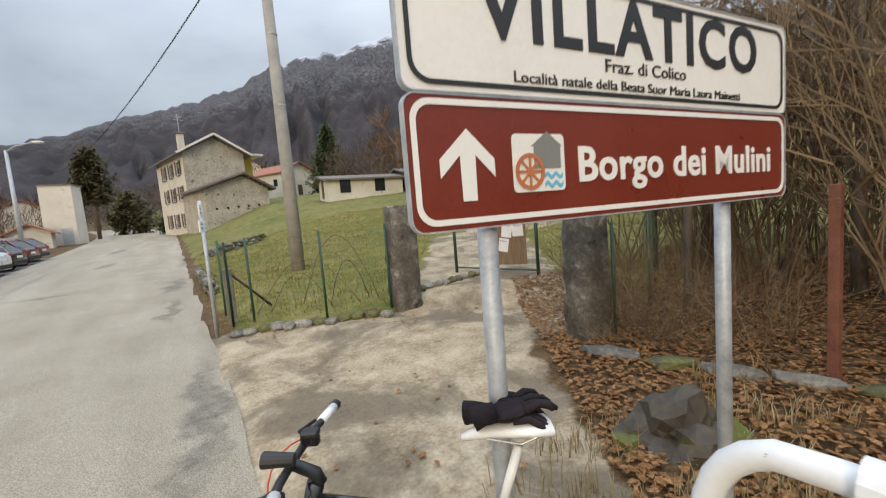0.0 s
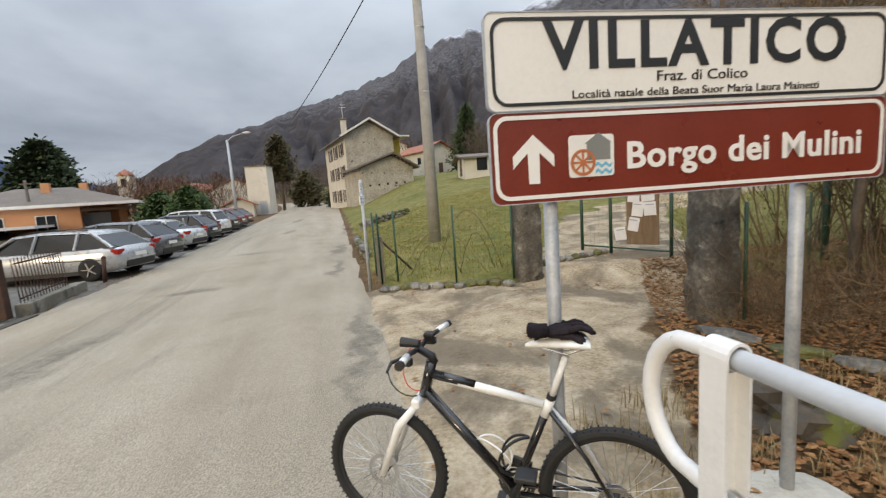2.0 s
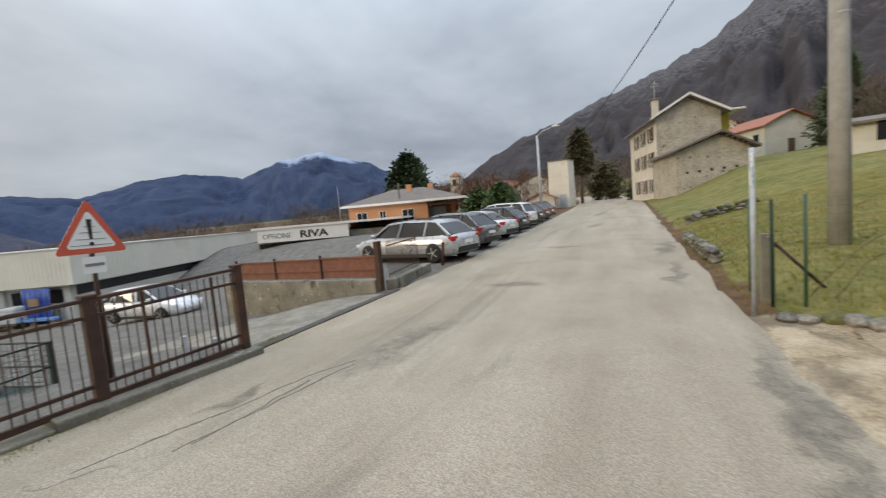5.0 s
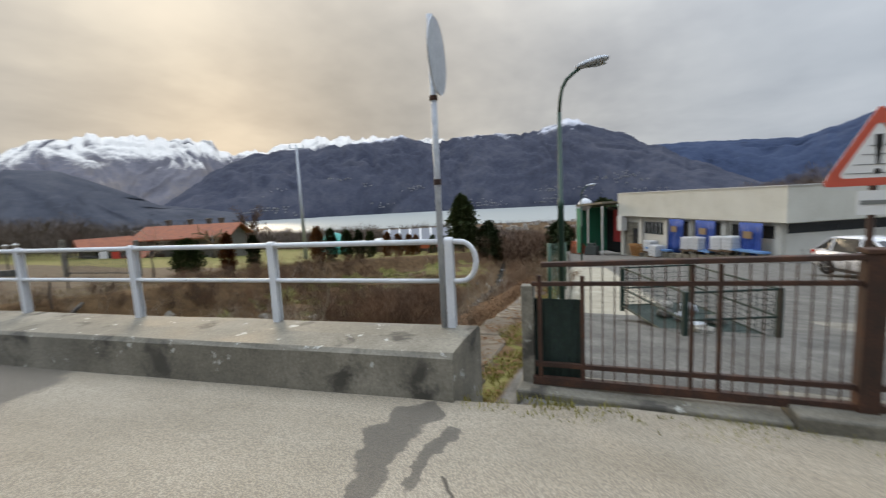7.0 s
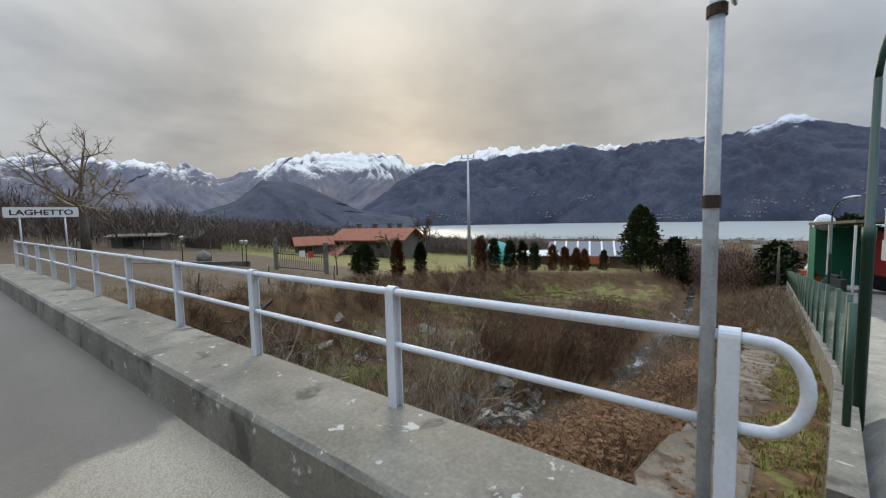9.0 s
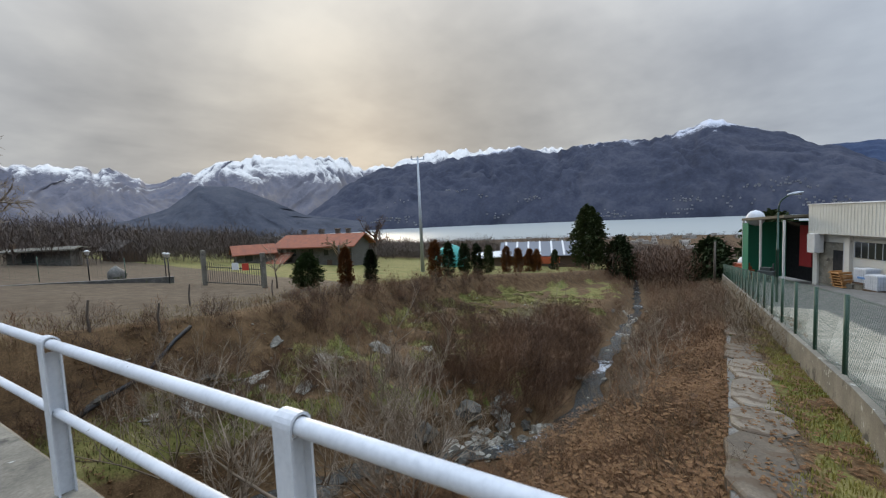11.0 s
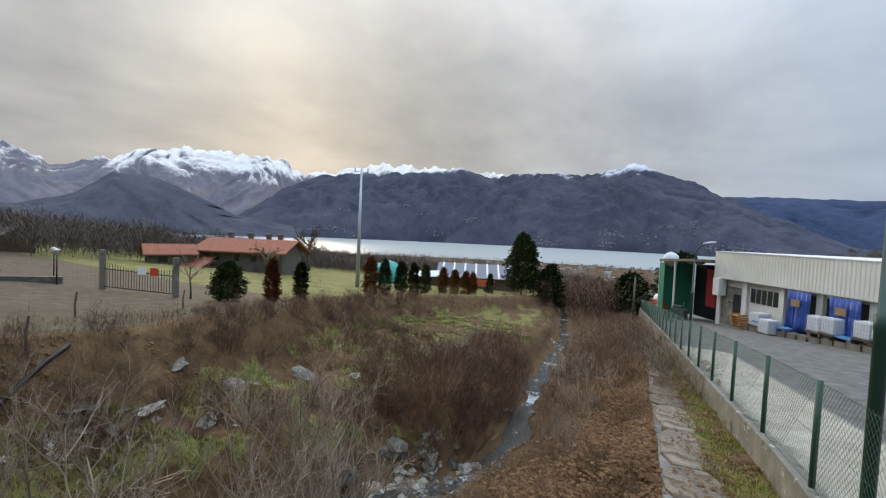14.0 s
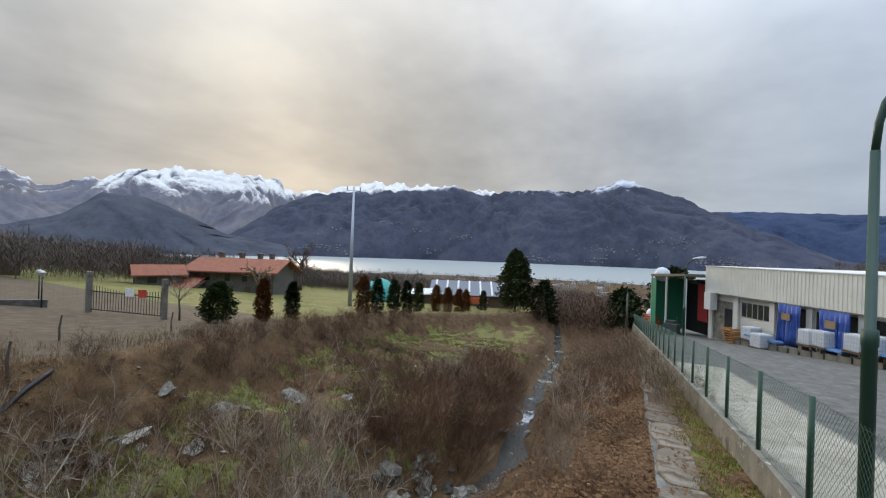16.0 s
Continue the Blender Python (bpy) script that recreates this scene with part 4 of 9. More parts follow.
# ---- place-name sign ----
def make_place_sign():
    W, zt, zm, zb = 1.82, 2.322, 1.956, 1.600
    ob = thing("place_sign", "white and brown place-name sign on two steel posts", "road sign", m=pose(1.532, 1.295, 0, 0, 0, -1.6))
    for x in (0.265, 1.46):
        part("post", Shape().tube([(x, 0.062, -0.1), (x, 0.062, 2.2)], 0.030, 14), galvanised, ob, smooth=True)

    def panel(name, lo, hi, mat):
        p = part(name, Shape().prism(rounded(W, hi - lo, 0.035), 0.018, Matrix.Translation((W / 2, 0.012, (lo + hi) / 2)) @ UPRIGHT), mat, ob)
        part("rim", band(Shape(), rounded(W + 0.004, hi - lo + 0.004, 0.037), rounded(W - 0.004, hi - lo - 0.004, 0.033), 0.024, Matrix.Translation((W / 2, 0.014, (lo + hi) / 2)) @ UPRIGHT), galvanised, p)
        return p

    def face(x, z, d=0.0085):
        return Matrix.Translation((x, -d, z)) @ UPRIGHT

    top = panel("white_panel", zm + 0.003, zt, sign_white)
    h = zt - zm
    part("border_line", band(Shape(), rounded(W - 0.045, h - 0.04, 0.06), rounded(W - 0.07, h - 0.065, 0.05), 0.002, face(W / 2, (zm + zt) / 2)), sign_black, top)
    lettering("VILLATICO", 0.245, sign_black, face(0.918, 2.114), top, "lettering", weight=0.006, width=1.36, spacing=1.14)
    lettering("Fraz. di Colico", 0.058, sign_black, face(0.913, 2.053), top, "lettering", width=0.41)
    lettering("Località natale della Beata Suor Maria Laura Mainetti", 0.044, sign_black, face(0.905, 1.998), top, "lettering", width=1.12)
    low = panel("brown_panel", zb, zm - 0.003, sign_brown)
    h = zm - zb
    part("border_line", band(Shape(), rounded(W - 0.03, h - 0.03, 0.055), rounded(W - 0.062, h - 0.062, 0.042), 0.002, face(W / 2, (zb + zm) / 2)), sign_white, low)
    arrow = [(-0.022, -0.097), (0.022, -0.097), (0.024, 0.025), (0.085, -0.035), (0.085, 0.014), (0.0, 0.094), (-0.085, 0.014), (-0.085, -0.035), (-0.024, 0.025)]
    part("arrow", Shape().prism(arrow, 0.002, face(0.174, 1.772)), sign_white, low)
    part("pictogram_panel", Shape().prism(rounded(0.194, 0.166, 0.015), 0.002, face(0.417, 1.772)), sign_white, low)
    part("mill_house", Shape().prism([(-0.04, -0.045), (0.06, -0.045), (0.06, 0.02), (0.068, 0.02), (0.01, 0.062), (-0.05, 0.02), (-0.04, 0.02)], 0.0015, face(0.437, 1.800, 0.011)), sign_grey, low)
    c = face(0.379, 1.747, 0.013)
    wheel = band(Shape(), [(0.053 * math.cos(i * math.pi / 12), 0.053 * math.sin(i * math.pi / 12)) for i in range(24)], [(0.041 * math.cos(i * math.pi / 12), 0.041 * math.sin(i * math.pi / 12)) for i in range(24)], 0.0015, c)
    for k in range(4):
        a = k * math.pi / 4
        wheel.prism([(math.cos(a) * p - math.sin(a) * q, math.sin(a) * p + math.cos(a) * q) for p, q in ((-0.045, -0.004), (0.045, -0.004), (0.045, 0.004), (-0.045, 0.004))], 0.0015, c)
    wheel.prism([(0.012 * math.cos(i * math.pi / 5), 0.012 * math.sin(i * math.pi / 5)) for i in range(10)], 0.002, c)
    part("mill_wheel", wheel, sign_orange, low)
    for dz in (0.0, -0.026):
        wave = [(x, 0.006 * math.sin(x * 190) + 0.007) for x in np.linspace(-0.035, 0.035, 13)]
        wave += [(x, 0.006 * math.sin(x * 190) - 0.005) for x in np.linspace(0.035, -0.035, 13)]
        part("wave", Shape().prism(wave, 0.0015, face(0.468, 1.733 + dz, 0.011)), sign_blue, low)
    lettering("Borgo dei Mulini", 0.150, sign_white, face(1.132, 1.714), low, "lettering", weight=0.0035, width=1.12, spacing=1.06)
    for x in (0.265, 1.46):
        for z in (1.7, 2.2):
            part("clamp", Shape().box((x, 0.058, z), (0.09, 0.085, 0.03)), galvanised, ob, bevel=0.004)


make_place_sign()

# ---- bicycle leaning on the sign ----
def make_bicycle():
    ob = thing("mountain_bike", "black and white mountain bike leaning on the sign post", "bicycle")
    wb, R = 1.068, 0.322
    for hub, name in ((0.0, "rear_wheel"), (wb, "front_wheel")):
        c = Vector((hub, 0, R))
        w = part(name, Shape().tube([c + Vector((0.271 * math.cos(a), 0, 0.271 * math.sin(a))) for a in np.linspace(0, 2 * math.pi, 49)[:-1]], 0.011, 8, closed=True), black_matt, ob, "black rim", smooth=True)
        t = Shape()
        ring = [c + Vector((0.294 * math.cos(a), 0, 0.294 * math.sin(a))) for a in np.linspace(0, 2 * math.pi, 65)[:-1]]
        t.tube(ring, 0.026, 12, closed=True)
        for k in range(64):
            a = 2 * math.pi * k / 64
            d = Vector((math.cos(a), 0, math.sin(a)))
            for sy in (-0.014, 0.014):
                t.box(c + d * 0.3165 + Vector((0, sy, 0)), (0.010, 0.009, 0.006), pose(0, 0, 0, 0, -math.degrees(a), 0))
        part("tyre", t, black_rubber, w, "knobbly black tyre")
        sp = Shape()
        for k in range(32):
            a = 2 * math.pi * k / 32
            b = a + (0.35 if k % 4 < 2 else -0.35)
            sy = 0.028 if k % 2 else -0.028
            sp.tube([c + Vector((0.022 * math.cos(b), sy, 0.022 * math.sin(b))), c + Vector((0.266 * math.cos(a), 0, 0.266 * math.sin(a)))], 0.0013, 4, caps=False)
        part("spokes", sp, steel, w)
        part("hub", Shape().tube([c + Vector((0, -0.055, 0)), c + Vector((0, -0.03, 0)), c + Vector((0, 0.03, 0)), c + Vector((0, 0.055, 0))], [0.012, 0.024, 0.024, 0.012], 12), black_matt, w, smooth=True)
        dsc = Shape()
        band(dsc, [(0.082 * math.cos(i * math.pi / 14), 0.082 * math.sin(i * math.pi / 14)) for i in range(28)], [(0.062 * math.cos(i * math.pi / 14), 0.062 * math.sin(i * math.pi / 14)) for i in range(28)], 0.002, Matrix.Translation(c + Vector((0, 0.042, 0))) @ UPRIGHT)
        part("brake_disc", dsc, steel, w)
        for zr in (0.25, 0.22):
            lab = Shape()
            for k in range(5):
                a = math.radians((200 if zr == 0.25 else 20) + k * 7)
                lab.box(c + Vector((0.294 * math.cos(a), -0.0265, 0.294 * math.sin(a))), (0.012, 0.002, 0.026), pose(0, 0, 0, 0, -math.degrees(a), 0))
            part("tyre_lettering", lab, sign_white, w)
    P = {"rear": (0, R), "bb": (0.425, 0.305), "seat": (0.255, 0.735), "clamp": (0.185, 0.935), "ht": (0.80, 0.845), "hb": (0.835, 0.735), "front": (wb, R)}
    V = {k: Vector((x, 0, z)) for k, (x, z) in P.items()}
    part("top_tube", Shape().tube([V["ht"] + Vector((0.01, 0, -0.03)), V["seat"] + Vector((0.03, 0, -0.02))], [0.023, 0.018], 12), white_gloss, ob, "white top tube", smooth=True)
    part("top_tube_front", Shape().tube([V["ht"] + Vector((0.012, 0, -0.028)), V["ht"].lerp(V["seat"], 0.42) + Vector((0.015, 0, -0.022))], [0.0245, 0.0215], 12), black_gloss, ob, smooth=True)
    dt = part("down_tube", Shape().tube([V["hb"], V["bb"]], [0.026, 0.024], 12), black_gloss, ob, smooth=True)
    d = (V["bb"] - V["hb"]).normalized()
    bars = Shape()
    for k, wd in enumerate((0.020, 0.020, 0.018, 0.020, 0.020, 0.010, 0.020, 0.018, 0.020)):
        p = V["hb"] + d * (0.13 + k * 0.025) + Vector((0, -0.0262, 0.004))
        bars.box(p, (0.016, 0.002, wd * 1.5), pose(0, 0, 0, 0, math.degrees(math.atan2(-d.x, -d.z)) + 90, 0))
    part("maker_mark", bars, sign_white, dt)
    green = paint("bright_green_decal", (0.16, 0.50, 0.03), 0.35)
    part("green_flash", Shape().tube([V["hb"].lerp(V["bb"], 0.62) + Vector((0, -0.012, 0.006)), V["hb"].lerp(V["bb"], 0.97) + Vector((0, -0.012, 0.006))], [0.010, 0.0165], 8), green, dt)
    part("seat_tube", Shape().tube([V["bb"], V["seat"]], 0.0185, 12), black_gloss, ob, smooth=True)
    part("seat_tube_lug", Shape().tube([V["seat"].lerp(V["bb"], 0.17), V["seat"] + (V["seat"] - V["bb"]).normalized() * 0.01], 0.0205, 12), white_gloss, ob, smooth=True)
    post = part("seat_post", Shape().tube([V["seat"], V["clamp"]], 0.0145, 12), white_gloss, ob, smooth=True)
    part("seat_clamp", Shape().tube([V["seat"] + Vector((-0.001, 0, 0.004)), V["seat"] + Vector((-0.008, 0, 0.026))], 0.021, 12), black_matt, post)
    for sy in (-1, 1):
        part("seat_stay", Shape().tube([V["seat"] + Vector((0.0, 0.015 * sy, -0.045)), V["seat"].lerp(V["rear"], 0.55) + Vector((0, 0.045 * sy, 0.01)), V["rear"] + Vector((0, 0.062 * sy, 0))], [0.012, 0.010, 0.008], 8), white_gloss if sy < 0 else black_gloss, ob, smooth=True)
        part("chain_stay", Shape().tube([V["bb"] + Vector((-0.03, 0.03 * sy, 0)), V["rear"] + Vector((0, 0.062 * sy, 0))], [0.012, 0.009], 8), black_gloss, ob, smooth=True)
        part("fork_leg", Shape().tube([V["hb"] + Vector((0.035, 0.055 * sy, -0.065)), V["hb"].lerp(V["front"], 0.40) + Vector((0.03, 0.058 * sy, 0)), V["front"] + Vector((-0.005, 0.058 * sy, -0.01))], [0.017, 0.022, 0.018], 12), white_gloss, ob, "white suspension fork leg", smooth=True)
    part("green_flash", Shape().tube([V["front"] + Vector((-0.012, -0.066, 0.02)), V["front"] + Vector((-0.045, -0.069, 0.10))], [0.013, 0.008], 8), green, ob)
    part("fork_crown", Shape().beam(V["hb"] + Vector((0.03, -0.07, -0.05)), V["hb"] + Vector((0.03, 0.07, -0.05)), 0.045, 0.045), white_gloss, ob, bevel=0.01)
    part("head_tube", Shape().tube([V["hb"] + Vector((0.008, 0, -0.03)), V["ht"] + Vector((-0.006, 0, 0.03))], 0.026, 14), black_gloss, ob, smooth=True)
    st = V["ht"] + Vector((-0.01, 0, 0.055))
    bar_c = st + Vector((0.07, 0, 0.035))
    part("stem", Shape().tube([st + Vector((-0.01, 0, -0.03)), st, bar_c], [0.02, 0.02, 0.018], 10), black_matt, ob, smooth=True)
    bar = part("handlebar", Shape().tube([bar_c + Vector((-0.05, -0.31, 0.035)), bar_c + Vector((-0.02, -0.14, 0.025)), bar_c + Vector((0, -0.05, 0)), bar_c + Vector((0, 0.05, 0)), bar_c + Vector((-0.02, 0.14, 0.025)), bar_c + Vector((-0.05, 0.31, 0.035))], 0.0125, 10), black_matt, ob, smooth=True)
    for sy in (-1, 1):
        part("grip", Shape().tube([bar_c + Vector((-0.05, 0.31 * sy, 0.035)), bar_c + Vector((-0.032, 0.20 * sy, 0.030))], 0.017, 10), white_gloss, bar, "white rubber grip", smooth=True)
        part("grip_end", Shape().tube([bar_c + Vector((-0.052, 0.325 * sy, 0.036)), bar_c + Vector((-0.048, 0.30 * sy, 0.035))], 0.019, 10), black_matt, bar)
        part("brake_lever", Shape().tube([bar_c + Vector((-0.02, 0.17 * sy, 0.02)), bar_c + Vector((0.045, 0.20 * sy, 0.0)), bar_c + Vector((0.02, 0.29 * sy, -0.005))], [0.012, 0.008, 0.006], 8), black_matt, bar, smooth=True)
        part("shifter", Shape().box(bar_c + Vector((-0.01, 0.155 * sy, -0.01)), (0.05, 0.035, 0.035)), black_matt, bar, bevel=0.008)
        ends = [bar_c + Vector((0.02, 0.15 * sy, 0)), bar_c + Vector((0.17, 0.11 * sy, -0.03)), bar_c + Vector((0.14, 0.03 * sy, -0.26)), V["hb"] + Vector((0.03, 0.03 * sy, -0.02))]
        cab = [ends[0] * (1 - u) ** 3 + ends[1] * 3 * u * (1 - u) ** 2 + ends[2] * 3 * u * u * (1 - u) + ends[3] * u ** 3 for u in (k / 12 for k in range(13))]
        part("cable", Shape().tube(cab, 0.003, 6), red_paint if sy < 0 else black_matt, bar, smooth=True)
    part("bike_computer", Shape().box(bar_c + Vector((-0.03, -0.09, 0.045)), (0.055, 0.045, 0.02)), black_matt, bar, bevel=0.006)
    part("computer_mount", Shape().box(bar_c + Vector((-0.015, -0.09, 0.025)), (0.03, 0.03, 0.03)), black_matt, bar, bevel=0.006)
    part("front_lamp", Shape().tube([bar_c + Vector((-0.03, 0.05, 0.04)), bar_c + Vector((0.06, 0.05, 0.045))], [0.018, 0.024], 12), black_matt, bar)
    # drive
    ck = part("crankset", Shape().tube([V["bb"] + Vector((0, -0.06, 0)), V["bb"] + Vector((0, 0.06, 0))], 0.02, 12), black_matt, ob)
    ring = Shape()
    for r0, y0 in ((0.085, 0.048), (0.066, 0.042), (0.048, 0.036)):
        teeth = [((r0 + (0.004 if i % 2 else 0)) * math.cos(i * math.pi / 32), (r0 + (0.004 if i % 2 else 0)) * math.sin(i * math.pi / 32)) for i in range(64)]
        band(ring, teeth, [(x * 0.82, y * 0.82) for x, y in teeth], 0.003, Matrix.Translation(V["bb"] + Vector((0, -y0, 0))) @ UPRIGHT)
    part("chainring", ring, black_matt, ck)
    for sy, a in ((-1, -1.15), (1, 2.0)):
        e = V["bb"] + Vector((0.17 * math.cos(a), 0.075 * sy, 0.17 * math.sin(a)))
        part("crank_arm", Shape().tube([V["bb"] + Vector((0, 0.062 * sy, 0)), e], [0.015, 0.011], 8), steel if sy < 0 else black_matt, ck, smooth=True)
        part("pedal", Shape().box(e + Vector((0, 0.055 * sy, 0)), (0.09, 0.085, 0.022)), black_matt, ck, bevel=0.006)
    cas = Shape()
    for k in range(7):
        r0 = 0.055 - 0.0055 * k
        cas.tube([Vector((0, -0.022 - 0.004 * k, R)), Vector((0, -0.0245 - 0.004 * k, R))], r0, 20)
    part("cassette", cas, steel, ob)
    ch = Shape()
    for za, zb2 in ((0.085, 0.04), (-0.085, -0.075)):
        ch.tube([V["bb"] + Vector((0, -0.045, za)), Vector((0.02, -0.035, R + zb2))], 0.0045, 5)
    part("chain", ch, black_matt, ob)
    dr = Shape().box((0.0, -0.045, R - 0.045), (0.05, 0.03, 0.07), pose(0, 0, 0, 0, 20, 0)).box((0.03, -0.04, R - 0.12), (0.03, 0.012, 0.10), pose(0, 0, 0, 0, -25, 0))
    dr.tube([(0.045, -0.046, R - 0.155), (0.045, -0.034, R - 0.155)], 0.022, 12)
    part("rear_derailleur", dr, steel, ob, bevel=0.004)
    part("front_derailleur", Shape().box(V["bb"] + Vector((-0.03, -0.045, 0.10)), (0.09, 0.022, 0.035), pose(0, 0, 0, 0, -15, 0)), black_matt, ob, bevel=0.005)
    part("brake_caliper", Shape().box(V["front"] + Vector((-0.055, 0.048, 0.06)), (0.05, 0.03, 0.035), pose(0, 0, 0, 0, 40, 0)), steel, ob, bevel=0.006)
    def bent(points, n=14):
        """A smooth curve through four guide points."""
        q = [Vector(c) for c in points]
        return [q[0] * (1 - t) ** 3 + q[1] * 3 * t * (1 - t) ** 2 + q[2] * 3 * t * t * (1 - t) + q[3] * t ** 3 for t in (k / n for k in range(n + 1))]
    b0, b1 = V["hb"].lerp(V["bb"], 0.55), V["hb"].lerp(V["bb"], 0.86)
    up = Vector((-d.z, 0, d.x)).normalized()
    up = up if up.z > 0 else -up
    cage = Shape()
    for y in (-0.034, 0.034):
        cage.tube(bent((b0 + up * 0.028, b0 + up * 0.10 + Vector((0, y * 1.6, 0)), b1 + up * 0.14 + Vector((0, y * 1.5, 0)), b1 + up * 0.03)), 0.0045, 6)
    part("bottle_cage", cage, white_gloss, ob, smooth=True)
    c0, c1 = V["seat"].lerp(V["bb"], 0.42), V["seat"].lerp(V["bb"], 0.86)
    cage = Shape()
    for y in (-0.034, 0.034):
        cage.tube(bent((c0 + Vector((0.025, 0, 0)), c0 + Vector((0.13, y * 1.5, 0.02)), c1 + Vector((0.15, y * 1.5, 0.03)), c1 + Vector((0.03, 0, 0)))), 0.0065, 6)
    part("bottle_cage", cage, black_matt, ob, smooth=True)
    # saddle
    s = Shape()
    rows = []
    for i, (x, w, z, h) in enumerate([(-0.10, 0.045, 0.985, 0.03), (-0.085, 0.068, 0.995, 0.04), (-0.03, 0.070, 0.998, 0.045), (0.03, 0.05, 0.992, 0.042), (0.08, 0.028, 0.986, 0.036), (0.14, 0.019, 0.980, 0.032), (0.168, 0.012, 0.972, 0.02)]):
        for k in range(12):
            a = 2 * math.pi * k / 12
            rows.append((0.185 + x, w * math.cos(a), z + h * (0.55 * math.sin(a) if math.sin(a) > 0 else 0.45 * math.sin(a))))
    s.add(rows, [(i * 12 + j, i * 12 + (j + 1) % 12, (i + 1) * 12 + (j + 1) % 12, (i + 1) * 12 + j) for i in range(6) for j in range(12)] + [tuple(range(12)), tuple(reversed(range(72, 84)))])
    part("saddle", s, white_gloss, ob, "white saddle", smooth=True)
    part("saddle_rails", Shape().tube([(0.11, -0.02, 0.975), (0.18, -0.022, 0.95), (0.28, -0.012, 0.97)], 0.0035, 6).tube([(0.11, 0.02, 0.975), (0.18, 0.022, 0.95), (0.28, 0.012, 0.97)], 0.0035, 6), steel, ob)
    head = math.degrees(math.atan2(1.704 - 1.199, 1.037 - 1.978))
    ob.matrix_basis = pose(1.950, 1.150, 0.012, 0, 0, head) @ pose(0, 0, 0, 2.6)
    return ob


bike = make_bicycle()

glove_cloth = surface("black_fleece", [(0.008, 0.006, 0.008), (0.016, 0.012, 0.015), (0.03, 0.024, 0.028)], scale=12, rough=(0.85, 1.0), bump=0.4, bump_scale=160, spec=0.2)


def make_glove(m, seed):
    s = Shape()
    s.blob((0.0, 0.0, 0.012), (0.062, 0.046, 0.017), seed, 0.25, 3)
    for k in range(4):
        y = -0.036 + 0.023 * k
        bend = 0.012 * math.sin(k * 2.1 + seed)
        s.tube([(0.03, y, 0.014), (0.075, y * 1.12 + bend, 0.020), (0.105 + 0.008 * (k in (1, 2)), y * 1.2 + bend, 0.008), (0.125 + 0.012 * (k in (1, 2)), y * 1.25 + bend * 1.5, -0.012)], [0.0125, 0.0125, 0.011, 0.007], 8)
    s.tube([(-0.01, 0.035, 0.012), (0.03, 0.068, 0.012), (0.055, 0.078, 0.0)], [0.014, 0.012, 0.008], 8)
    s.tube([(-0.05, 0, 0.012), (-0.085, 0.004, 0.012), (-0.115, 0.006, 0.006)], [0.03, 0.032, 0.036], 10)
    ob = new("glove", s.mesh("glove", True))
    ob.data.materials.append(glove_cloth)
    ob.matrix_basis = m
    return tagged(ob, "black fleece glove draped over the bicycle saddle", "glove", "pair of gloves")


_saddle = bike.matrix_basis @ Matrix.Translation((0.205, 0, 1.017))
make_glove(_saddle @ pose(0.02, -0.005, 0.0, 0, 4, 168), 1)
make_glove(_saddle @ pose(0.00, 0.008, 0.026, 6, -4, 196), 2)

